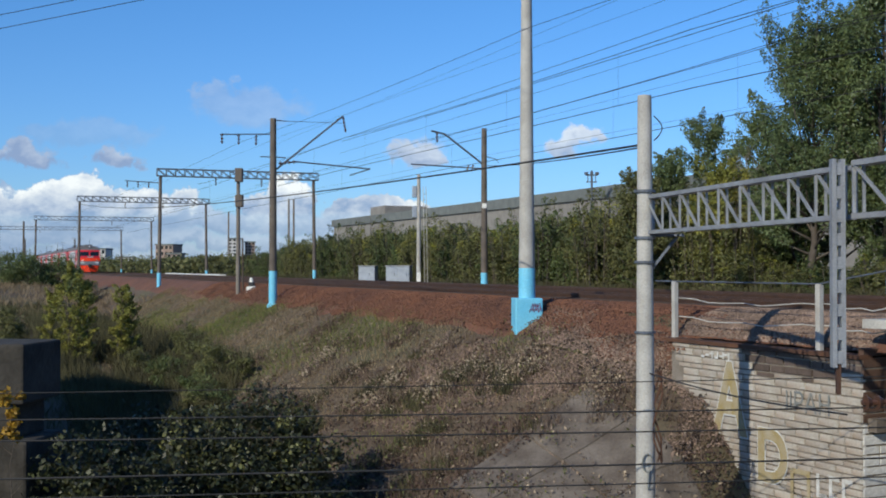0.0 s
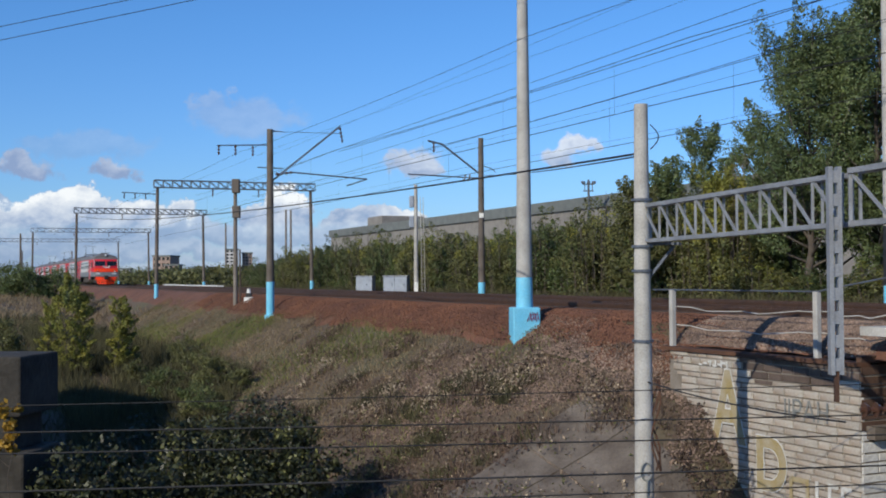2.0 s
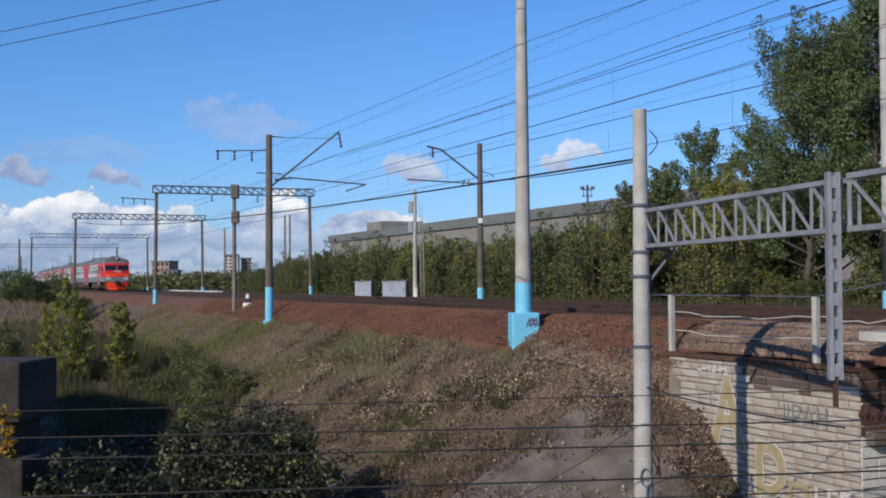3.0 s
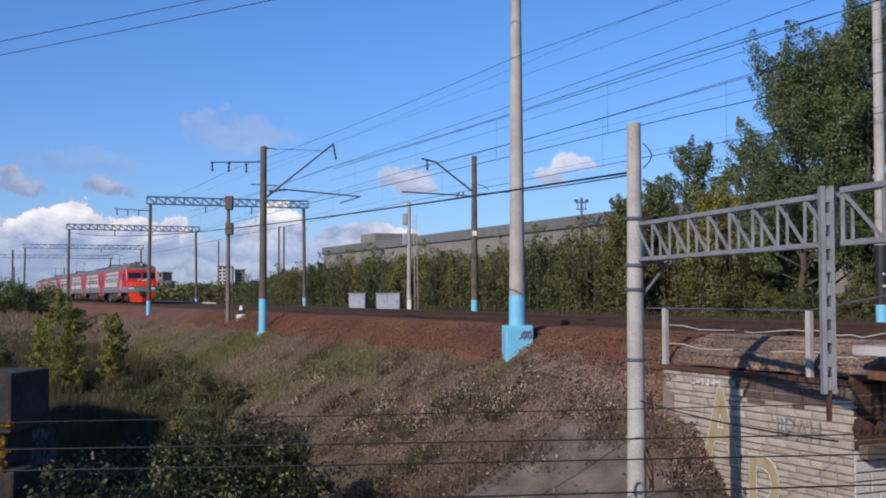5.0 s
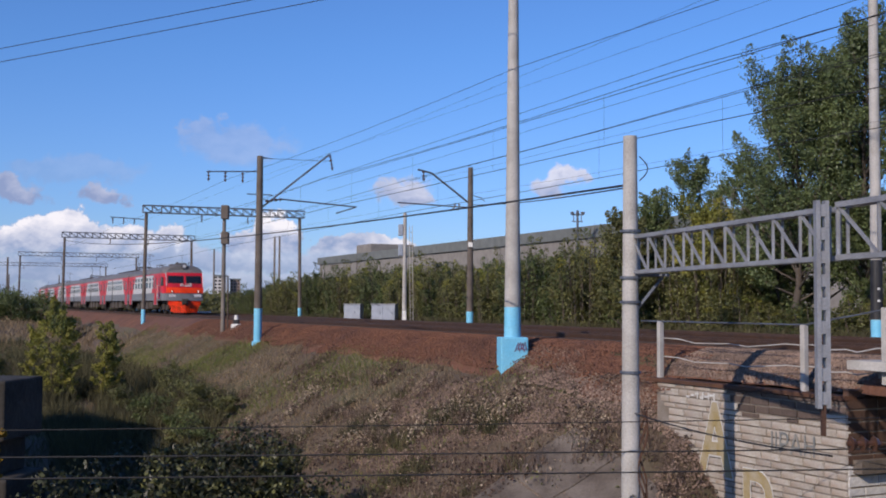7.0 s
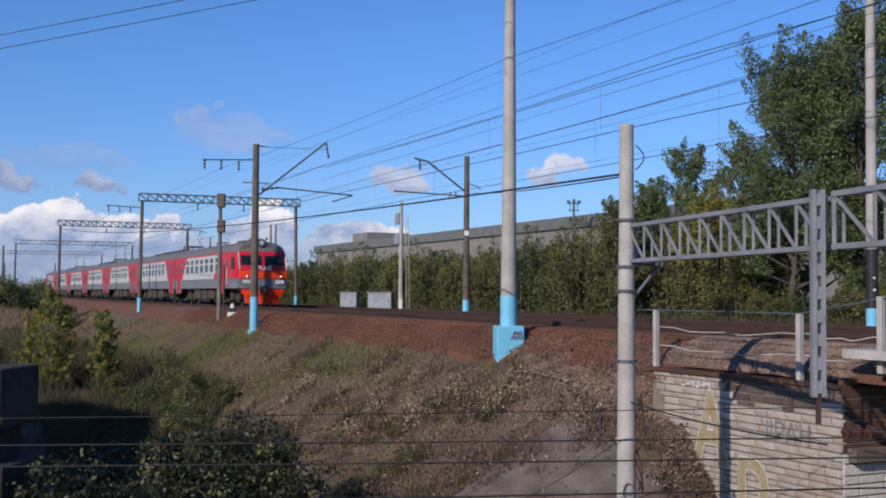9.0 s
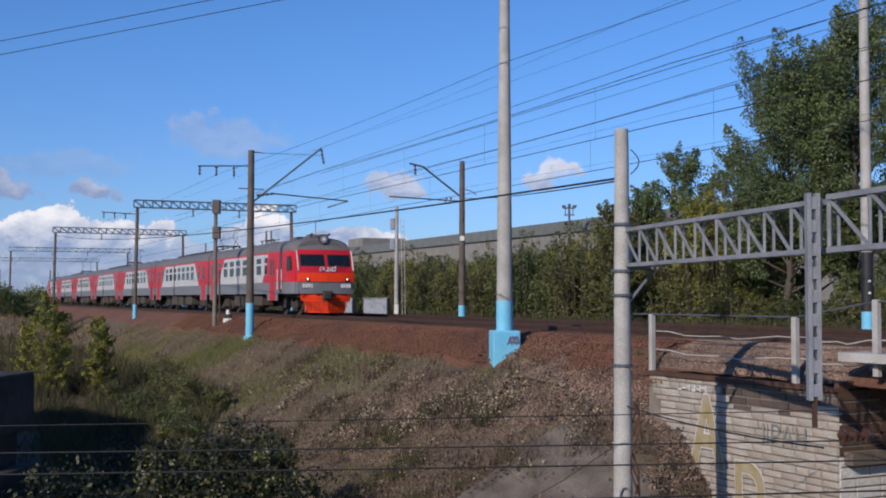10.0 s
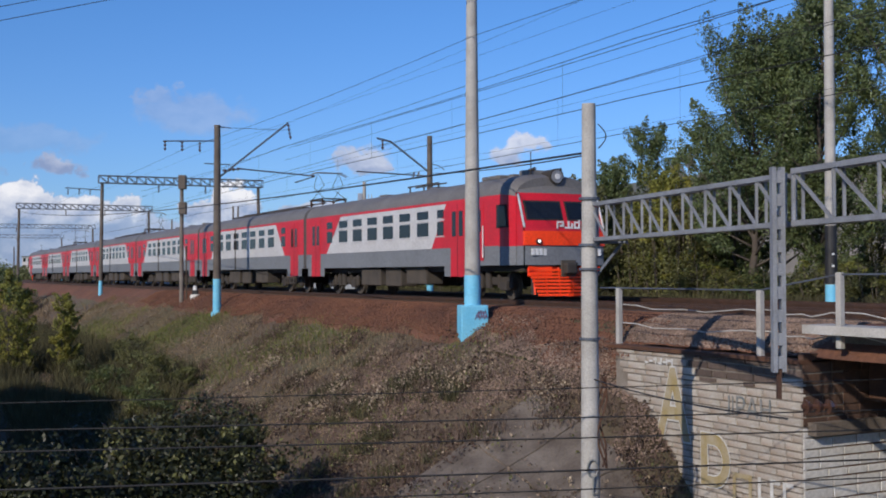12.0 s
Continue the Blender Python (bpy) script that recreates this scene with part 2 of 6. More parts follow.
M = dict(
    ground=mat("dry_grass_soil", (0.092, 0.064, 0.043), 0.95, color2=(0.13, 0.096, 0.062), scale=0.35, fine=9.0, bump=0.6, third=(0.10, 0.088, 0.045), third_scale=0.16),
    ballast=mat("rusty_ballast", (0.175, 0.075, 0.042), 0.95, color2=(0.105, 0.048, 0.032), scale=0.7, fine=9.0, bump=1.0),
    stone=mat("ballast_stones", (0.24, 0.165, 0.125), 0.9, color2=(0.13, 0.09, 0.07), scale=1.5, fine=20.0, island=0.45),
    concrete=mat("old_concrete", (0.46, 0.445, 0.42), 0.88, color2=(0.31, 0.295, 0.27), scale=1.2, fine=30.0, bump=0.25),
    concrete_dark=mat("weathered_concrete", (0.145, 0.12, 0.10), 0.9, color2=(0.088, 0.073, 0.062), scale=1.4, fine=30.0, bump=0.25),
    concrete_wall=mat("stained_concrete", (0.22, 0.195, 0.17), 0.92, color2=(0.13, 0.11, 0.095), scale=0.9, fine=16.0, bump=0.4),
    # Near-black concrete with darker blotches and a coarse relief.
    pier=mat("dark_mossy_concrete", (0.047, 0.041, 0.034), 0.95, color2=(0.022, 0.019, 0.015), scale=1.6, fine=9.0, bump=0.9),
    twig=mat("pale_twigs", (0.26, 0.23, 0.20), 0.9, color2=(0.18, 0.15, 0.13), scale=2.0),
    blue=mat("sky_blue_paint", (0.14, 0.50, 0.72), 0.6, color2=(0.19, 0.55, 0.74), scale=2.0, fine=30.0, bump=0.2),
    steel=mat("galvanised_steel", (0.33, 0.34, 0.36), 0.55, 0.35, color2=(0.24, 0.245, 0.26), scale=2.5, fine=40.0),
    steel_dark=mat("dark_painted_steel", (0.10, 0.12, 0.155), 0.6, 0.1, color2=(0.07, 0.075, 0.09), scale=2.0),
    rust=mat("rusty_steel", (0.115, 0.052, 0.028), 0.85, 0.1, color2=(0.06, 0.03, 0.02), scale=2.0, fine=25.0, bump=0.3),
    rail=mat("rail_steel", (0.12, 0.07, 0.05), 0.5, 0.5, color2=(0.08, 0.05, 0.04)),
    wire=mat("wire", (0.014, 0.014, 0.016), 0.7),
    wood=mat("old_sleeper", (0.09, 0.065, 0.05), 0.9, color2=(0.06, 0.045, 0.035)),
    red=mat("red_coach_paint", (0.62, 0.014, 0.028), 0.38, color2=(0.47, 0.016, 0.024), scale=0.8, fine=18.0, bump=0.02),
    orange=mat("orange_red_warning_paint", (1.0, 0.062, 0.004), 0.45, color2=(0.9, 0.05, 0.004), scale=1.5, fine=20.0, bump=0.02),
    white=mat("light_grey_coach_paint", (0.56, 0.555, 0.56), 0.42, color2=(0.50, 0.49, 0.49), scale=0.8, fine=14.0, bump=0.03),
    grey=mat("grey_coach_paint", (0.19, 0.20, 0.215), 0.45, color2=(0.165, 0.17, 0.18), scale=0.8, fine=14.0, bump=0.03),
    roof=mat("dusty_roof_paint", (0.17, 0.165, 0.16), 0.6, color2=(0.135, 0.125, 0.12), scale=0.9, fine=14.0, bump=0.05),
    under=mat("dusty_underframe", (0.035, 0.03, 0.027), 0.85, color2=(0.055, 0.045, 0.038), scale=1.5),
    gear=mat("brown_underfloor_box", (0.085, 0.07, 0.055), 0.85, color2=(0.05, 0.042, 0.036), scale=1.5),
    glass=mat("dark_window_glass", (0.012, 0.015, 0.02), 0.08, bump=0.0),
    rubber=mat("black_rubber", (0.02, 0.02, 0.02), 0.8),
    lettering=mat("white_lettering", (0.8, 0.8, 0.8), 0.5, bump=0.0),
    cabinet=mat("silver_cabinet_paint", (0.30, 0.34, 0.40), 0.5, 0.2, color2=(0.24, 0.27, 0.32), scale=2.0),
    leaf_a=mat("shrub_leaves", (0.105, 0.135, 0.042), 0.6, color2=(0.075, 0.10, 0.033), scale=0.5, island=0.5, random_tint=0.12, bump=0.0, trans=0.3),
    # Near-black leaves: the shaded gaps between them are put into this colour.
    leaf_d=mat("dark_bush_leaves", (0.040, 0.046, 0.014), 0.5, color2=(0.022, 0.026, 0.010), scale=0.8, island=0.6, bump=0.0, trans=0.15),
    leaf_b=mat("olive_leaves", (0.15, 0.15, 0.050), 0.6, color2=(0.10, 0.11, 0.038), scale=0.4, island=0.5, random_tint=0.15, bump=0.0, trans=0.3),
    leaf_c=mat("poplar_leaves", (0.135, 0.175, 0.066), 0.5, color2=(0.085, 0.118, 0.044), scale=0.3, island=0.55, bump=0.0, trans=0.25),
    leaf_y=mat("yellow_leaves", (0.42, 0.24, 0.02), 0.6, color2=(0.28, 0.17, 0.02), scale=1.0, island=0.4, bump=0.0, trans=0.3),
    leaf_g=mat("yellow_green_leaves", (0.29, 0.27, 0.05), 0.6, color2=(0.15, 0.17, 0.034), scale=0.8, island=0.5, bump=0.0, trans=0.3),
    bark=mat("grey_bark", (0.11, 0.09, 0.07), 0.9, color2=(0.07, 0.055, 0.045), scale=2.0, bump=0.5),
    grass_dry=mat("dry_grass", (0.27, 0.20, 0.115), 0.85, color2=(0.16, 0.115, 0.07), scale=0.25, island=0.45, bump=0.0, trans=0.2),
    grass_olive=mat("olive_grass", (0.095, 0.088, 0.036), 0.85, color2=(0.06, 0.056, 0.028), scale=0.3, island=0.45, bump=0.0, trans=0.2),
    grass_green=mat("green_grass", (0.20, 0.215, 0.055), 0.8, color2=(0.12, 0.145, 0.04), scale=0.3, island=0.4, bump=0.0, trans=0.25),
    litter=mat("fallen_leaves", (0.36, 0.29, 0.205), 0.85, color2=(0.17, 0.12, 0.085), scale=0.8, island=0.5, bump=0.0),
    weed=mat("dry_brown_weeds", (0.145, 0.10, 0.074), 0.9, color2=(0.095, 0.064, 0.048), scale=0.4, island=0.5, bump=0.0),
    brick=mat("limestone_block", (0.56, 0.54, 0.50), 0.9, color2=(0.40, 0.365, 0.315), scale=2.2, fine=18.0, bump=0.6, random_tint=0.13, third=(0.24, 0.15, 0.09), third_scale=0.45),
    whitewash=mat("whitewashed_block", (0.66, 0.65, 0.63), 0.9, color2=(0.5, 0.48, 0.45), scale=1.2, fine=22.0, bump=0.4, random_tint=0.1),
    slab=mat("dirty_slab_concrete", (0.175, 0.145, 0.118), 0.95, color2=(0.085, 0.065, 0.05), scale=1.3, fine=16.0, bump=0.5),
    mortar=mat("mortar", (0.23, 0.20, 0.17), 0.95, color2=(0.16, 0.13, 0.10)),
    # Rust stain, with the shade under the bridge deck darkened into the colour.
    rust_stone=mat("rust_stained_stone", (0.135, 0.068, 0.04), 0.9, color2=(0.045, 0.028, 0.022), scale=1.6, fine=14.0, bump=0.5),
    # Darkened stone that paints the shadow along the top of the wall.
    shadow_stone=mat("sooty_stone", (0.15, 0.11, 0.088), 0.95, color2=(0.07, 0.05, 0.042), scale=1.6, fine=14.0, bump=0.5, random_tint=0.3),
    matted=mat("matted_dead_weeds", (0.112, 0.070, 0.052), 0.95, color2=(0.05, 0.032, 0.027), scale=0.7, island=0.6, bump=0.0, trans=0.1),
    ochre=mat("ochre_spray_paint", (0.30, 0.23, 0.10), 0.75, color2=(0.36, 0.31, 0.22), bump=0.0),
    spray_white=mat("white_spray_paint", (0.60, 0.60, 0.58), 0.7, color2=(0.40, 0.38, 0.35), bump=0.0),
    spray_purple=mat("purple_spray_paint", (0.20, 0.06, 0.15), 0.7, color2=(0.12, 0.05, 0.10), bump=0.0),
    spray_dark=mat("dark_spray_paint", (0.15, 0.165, 0.165), 0.7, color2=(0.26, 0.25, 0.23), scale=4.0, bump=0.0),
    facade=mat("grey_factory_wall", (0.24, 0.225, 0.205), 0.9, color2=(0.20, 0.185, 0.17), scale=0.06, fine=0.8, bump=0.1),
    factory_roof=mat("factory_roofing", (0.15, 0.165, 0.16), 0.85, color2=(0.125, 0.135, 0.13), scale=0.05, fine=0.8, bump=0.1),
    tower=mat("pale_block_wall", (0.52, 0.50, 0.48), 0.9, color2=(0.45, 0.43, 0.42), scale=0.05, fine=0.5, bump=0.0),
    far_brick=mat("far_brick_wall", (0.30, 0.21, 0.17), 0.9, color2=(0.24, 0.18, 0.15), scale=0.05, fine=0.5, bump=0.0),
    porcelain=mat("brown_porcelain", (0.10, 0.05, 0.035), 0.3, bump=0.0),
    white_paint=mat("white_paint", (0.75, 0.75, 0.72), 0.6, color2=(0.6, 0.6, 0.57)),
    black=mat("black_paint", (0.02, 0.02, 0.022), 0.6),
)


def lamp_mat():
    m = bpy.data.materials.new("headlight_glow")
    m.use_nodes = True
    b = m.node_tree.nodes["Principled BSDF"]
    b.inputs["Base Color"].default_value = (0.9, 0.9, 0.85, 1)
    b.inputs["Emission Color"].default_value, b.inputs["Emission Strength"].default_value = (1, 0.95, 0.85, 1), 1.3
    return m


M["lamp"] = lamp_mat()


# ---- building blocks ----
class Geo:
    """Collects vertices and faces of one mesh."""

    def __init__(self):
        self.v, self.f = [], []

    def add(self, vs, fs):
        k = len(self.v)
        self.v += [tuple(p) for p in vs]
        self.f += [tuple(i + k for i in f) for f in fs]
        return self

    def box(self, x0, y0, z0, x1, y1, z1, m=None):
        vs = [Vector(p) for p in ((x0, y0, z0), (x1, y0, z0), (x1, y1, z0), (x0, y1, z0), (x0, y0, z1), (x1, y0, z1), (x1, y1, z1), (x0, y1, z1))]
        if m is not None:
            vs = [m @ p for p in vs]
        return self.add(vs, ((0, 3, 2, 1), (4, 5, 6, 7), (0, 1, 5, 4), (1, 2, 6, 5), (2, 3, 7, 6), (3, 0, 4, 7)))

    def bevel_box(self, x0, y0, z0, x1, y1, z1, c=0.03, m=None):
        bm = bmesh.new()
        bmesh.ops.create_cube(bm, size=1, matrix=Matrix.Translation(((x0 + x1) / 2, (y0 + y1) / 2, (z0 + z1) / 2)) @ Matrix.Diagonal((x1 - x0, y1 - y0, z1 - z0, 1)))
        bmesh.ops.bevel(bm, geom=bm.edges[:], offset=c, segments=2, affect="EDGES", profile=0.5)
        bm.verts.index_update()
        vs = [(m @ w.co) if m is not None else w.co.copy() for w in bm.verts]
        fs = [[w.index for w in f.verts] for f in bm.faces]
        bm.free()
        return self.add(vs, fs)

    def beam(self, a, b, w, h=None):
        """A bar of rectangular section from a to b."""
        a, b = Vector(a), Vector(b)
        h = h or w
        d = (b - a).normalized()
        s = d.cross(Vector((0, 0, 1)))
        s = s.normalized() if s.length > 1e-4 else Vector((1, 0, 0))
        t = s.cross(d)
        vs = [p + s * i * w / 2 + t * j * h / 2 for p in (a, b) for i, j in ((-1, -1), (1, -1), (1, 1), (-1, 1))]
        return self.add(vs, ((0, 1, 2, 3), (7, 6, 5, 4), (0, 4, 5, 1), (1, 5, 6, 2), (2, 6, 7, 3), (3, 7, 4, 0)))

    def rod(self, a, b, r0, r1=None, n=10, caps=True):
        a, b = Vector(a), Vector(b)
        r1 = r0 if r1 is None else r1
        d = (b - a).normalized()
        s = d.orthogonal().normalized()
        t = d.cross(s)
        vs = [p + (s * math.cos(k * math.tau / n) + t * math.sin(k * math.tau / n)) * r for p, r in ((a, r0), (b, r1)) for k in range(n)]
        fs = [(k, (k + 1) % n, n + (k + 1) % n, n + k) for k in range(n)]
        if caps:
            fs += [tuple(range(n - 1, -1, -1)), tuple(range(n, 2 * n))]
        return self.add(vs, fs)

    def pipe(self, pts, r, n=6):
        return self.sweep(pts, [r] * len(pts), n)

    def sweep(self, pts, radii, n=8):
        """A closed tube along pts, with a radius at each."""
        pts = [Vector(p) for p in pts]
        s = None
        vs = []
        for k, p in enumerate(pts):
            d = (pts[min(k + 1, len(pts) - 1)] - pts[max(k - 1, 0)]).normalized()
            s = d.orthogonal().normalized() if s is None else (s - d * s.dot(d)).normalized()
            t = d.cross(s)
            vs += [p + (s * math.cos(j * math.tau / n) + t * math.sin(j * math.tau / n)) * radii[k] for j in range(n)]
        m = len(pts)
        fs = [(k * n + j, k * n + (j + 1) % n, (k + 1) * n + (j + 1) % n, (k + 1) * n + j) for k in range(m - 1) for j in range(n)]
        return self.add(vs, fs + [tuple(range(n - 1, -1, -1)), tuple(range((m - 1) * n, m * n))])

    def prism(self, outline, y0, y1):
        """An outline in x and z, drawn out from y0 to y1."""
        n = len(outline)
        vs = [(x, y0, z) for x, z in outline] + [(x, y1, z) for x, z in outline]
        return self.add(vs, [tuple(range(n)), tuple(range(2 * n - 1, n - 1, -1))] + [(k, n + k, n + (k + 1) % n, (k + 1) % n) for k in range(n)])

    def mesh(self, name, material, smooth=False):
        me = bpy.data.meshes.new(name)
        me.from_pydata(self.v, [], self.f)
        me.materials.append(material)
        if smooth:
            me.polygons.foreach_set("use_smooth", [True] * len(me.polygons))
        me.update()
        return me


def part(name, geo, material, parent=None, label="", smooth=False, m=None):
    data = geo if isinstance(geo, bpy.types.Mesh) else geo.mesh(name, material, smooth)
    ob = new(name, data)
    ob.parent = parent
    if m is not None:
        ob.matrix_basis = m
    return tagged(ob, label)


def thing(name, m, label, category, group="", kind=""):
    ob = new(name)
    ob.empty_display_size = 0.3
    ob.matrix_basis = m
    return tagged(ob, label, category, group, kind)


def solid(name, geo, material, label, category="", group="", kind="", m=None, smooth=False):
    ob = part(name, geo, material, None, label, smooth, m)
    return tagged(ob, label, category, group, kind)


def smooth_by_angle(ob, degrees=40):
    ob.data.set_sharp_from_angle(angle=radians(degrees))


def quads(name, centres, size, material, lift=0.0, rng=None, slender=0.55):
    """Many small leaves as rhombic quads of random attitude, in one mesh."""
    rng = rng or np.random.default_rng(1)
    c = np.asarray(centres, float)
    n = len(c)
    a = rng.normal(size=(n, 3))
    a /= np.linalg.norm(a, axis=1)[:, None]
    b = rng.normal(size=(n, 3))
    b[:, 2] += lift
    b -= a * (a * b).sum(1)[:, None]
    b /= np.linalg.norm(b, axis=1)[:, None]
    s = (size * rng.uniform(0.6, 1.3, n))[:, None]
    v = np.stack([c - a * s, c + b * s * slender, c + a * s, c - b * s * slender], 1).reshape(-1, 3)
    me = bpy.data.meshes.new(name)
    me.vertices.add(4 * n)
    me.vertices.foreach_set("co", v.ravel())
    me.loops.add(4 * n)
    me.loops.foreach_set("vertex_index", np.arange(4 * n))
    me.polygons.add(n)
    me.polygons.foreach_set("loop_start", np.arange(n) * 4)
    me.update(calc_edges=True)
    me.materials.append(material)
    return me


def blades(name, roots, height, width, material, rng):
    """Upright grass blades, one triangle each."""
    c = np.asarray(roots, float)
    n = len(c)
    ang = rng.uniform(0, math.tau, n)
    h = height * rng.uniform(0.5, 1.4, n)
    side = np.stack([np.cos(ang), np.sin(ang), np.zeros(n)], 1) * (width * rng.uniform(0.6, 1.4, n))[:, None]
    tip = c + np.stack([rng.normal(0, 0.35, n) * h, rng.normal(0, 0.35, n) * h, h], 1)
    v = np.stack([c - side - [0, 0, 0.04], c + side - [0, 0, 0.04], tip], 1).reshape(-1, 3)
    me = bpy.data.meshes.new(name)
    me.vertices.add(3 * n)
    me.vertices.foreach_set("co", v.ravel())
    me.loops.add(3 * n)
    me.loops.foreach_set("vertex_index", np.arange(3 * n))
    me.polygons.add(n)
    me.polygons.foreach_set("loop_start", np.arange(n) * 3)
    me.update(calc_edges=True)
    me.materials.append(material)
    return me


# ---- the line of the track ----
HEADINGS = [(-2500, -69), (-300, -68.2), (-150, -67.0), (-100, -67.0), (-50, -66.6), (-20, -65.9), (0, -65.1), (20, -64.1), (40, -62.7), (90, -60), (600, -55)]


def heading(u):
    return radians(float(np.interp(u, [a for a, _ in HEADINGS], [b for _, b in HEADINGS])))


STEP = 1.0
TRACK = {0: Vector((5.80, 37.85, 0))}
for k in range(0, 140):
    TRACK[k + 1] = TRACK[k] + Vector((math.cos(heading(k + 0.5)), math.sin(heading(k + 0.5)), 0)) * STEP
for k in range(0, -1300, -1):
    TRACK[k - 1] = TRACK[k] - Vector((math.cos(heading(k - 0.5)), math.sin(heading(k - 0.5)), 0)) * STEP


def tp(u, v=0.0, z=0.0):
    """A place by metres along the track (towards the bridge), metres to the side of it (towards the camera) and height over the rails."""
    k = math.floor(u)
    p = TRACK[k].lerp(TRACK[k + 1], u - k)
    a = heading(u)
    return Vector((p.x + math.sin(a) * v, p.y - math.cos(a) * v, z))


def tpose(u, v=0.0, z=0.0):
    p = tp(u, v, z)
    return Matrix.Translation(p) @ Matrix.Rotation(heading(u), 4, "Z")


def to_uv(x, y):
    """Metres along and to the side of the track of a place, by the chord near it."""
    u = 0.0
    for _ in range(6):
        k = min(max(u, -1290), 135)
        p, a = tp(k), heading(k)
        u = k + (x - p.x) * math.cos(a) + (y - p.y) * math.sin(a)
        u = min(max(u, -1290), 135)
    p, a = tp(u), heading(u)
    return u, (x - p.x) * math.sin(a) - (y - p.y) * math.cos(a)


WALL_V, WALL_U0, WALL_U1 = 4.0, 8.7, 14.6
LOW = -7.2


def ground_z(u, v):
    """The embankment: a level bed, a bank towards the cutting, and a steep cone of earth at the stone wall."""
    if v < 2.6:
        z = -0.42 if v > -13 else -0.42 - min(0.5, (-13 - v) * 0.08)
        if u > WALL_U0 + 3:
            z = LOW if u > WALL_U1 - 0.6 and u < 34 else z
        return z
    z = -0.42 - (v - 2.6) * 0.60
    if u > 2:
        z = min(z, -0.42 - 0.50 * (v - 2.6) - 0.02 * (u - 2) ** 2 * (v > 2.6))
    if u > 8.4:
        z = min(z, -0.95 - 1.25 * (u - 8.6))
    if v > 40:
        z = max(z, LOW)
    # meadow that rises along the line on the cutting's far end
    mound = float(np.interp(-u, (12, 31, 53, 86, 108), (-7.2, -4.1, -2.6, -1.25, -0.8)))
    f = min(1, max(0, (v - 5) / 6))
    z = max(z, LOW + (mound - LOW) * f * f * (3 - 2 * f))
    bumps = noise.noise(Vector((u * 0.16, v * 0.22, 0))) * 0.35 + noise.noise(Vector((u * 0.7, v * 0.8, 5))) * 0.10
    return max(z, LOW) + bumps * min(1, (v - 2.6) / 2.5)


# ---- ground, bed and tracks ----
def make_ground():
    us = sorted(set([-1280, -900, -600, -420, -300, -240, -200] + list(np.arange(-180, -60, 4.0)) + list(np.arange(-60, 13.8, 0.7)) + [13.95, 14.05] + [14.6, 20, 30, 33.9, 34.1, 45, 60, 90, 130]))
    vs = sorted(set([-2600, -1200, -600, -300, -150, -90, -60, -40, -25, -18, -13, -8, -3, 2.0, 2.59] + list(np.arange(2.7, 18, 0.6)) + [19, 22, 26, 30, 36, 44, 60, 90, 150, 300]))
    g = Geo()
    grid = [[(*tp(min(u, 139), v)[:2], ground_z(u, v)) for v in vs] for u in us]
    nv = len(vs)
    fs = [(i * nv + j, i * nv + j + 1, (i + 1) * nv + j + 1, (i + 1) * nv + j) for i in range(len(us) - 1) for j in range(nv - 1)]
    g.add([p for row in grid for p in row], fs)
    solid("ground", g, M["ground"], "dry autumn grass and bare earth of a railway bank", "ground", kind="structure", smooth=True)


def make_bed():
    """Ballast bed: two low ridges of crushed stone and a rusty shoulder that runs down the bank."""
    prof = [(-12.5, -0.40), (-9.0, -0.36), (-7.2, -0.22), (-2.8, -0.22), (-2.3, -0.30), (-1.9, -0.20), (2.2, -0.20), (2.75, -0.36), (3.3, -0.80), (3.9, -1.40), (4.4, -1.78)]
    us = list(np.arange(-300, -60, 6.0)) + list(np.arange(-60, 8.7, 0.8))
    g = Geo()
    vs = []
    n_last = len(prof) - 1
    for u in us:
        for k, (v, z) in enumerate(prof):
            w = noise.noise(Vector((u * 0.35, v * 0.9, 2))) * 0.07 * (v > 2.4)
            if v > 2.7:
                v = v + (0.55 * noise.noise(Vector((u * 0.45, 0, 6))) + 0.2 * noise.noise(Vector((u * 1.7, 0, 7)))) * (v - 2.7) / 1.3
                z = ground_z(u, v) + (0.06 if v < 3.6 else 0.035) - (0.25 if k == n_last else 0)
            vs.append((*tp(u, v + w)[:2], z + w * 0.6))
    n = len(prof)
    g.add(vs, [(i * n + j, i * n + j + 1, (i + 1) * n + j + 1, (i + 1) * n + j) for i in range(len(us) - 1) for j in range(n - 1)])
    solid("ballast_bed", g, M["ballast"], "rust-brown ballast bed and shoulder of the line", "track bed", kind="structure", smooth=True)
    g = Geo()
    prof = [(-9.0, -0.36), (-7.2, -0.22), (-2.8, -0.22), (-2.3, -0.30), (-1.9, -0.20), (2.2, -0.20), (2.75, -0.36), (3.35, -0.62), (3.62, -0.86)]
    us = list(np.arange(8.2, 14.7, 0.5)) + [20, 30, 36]
    vs = [(*tp(u, v)[:2], z + noise.noise(Vector((u * 2, v * 3, 1))) * 0.04 * (v > 2.3 and u < 14.5)) for u in us for v, z in prof]
    n = len(prof)
    g.add(vs, [(i * n + j, i * n + j + 1, (i + 1) * n + j + 1, (i + 1) * n + j) for i in range(len(us) - 1) for j in range(n - 1)])
    solid("ballast_bed", g, M["ballast"], "rust-brown ballast behind the stone wall and over the bridge", "track bed", kind="structure", smooth=True)


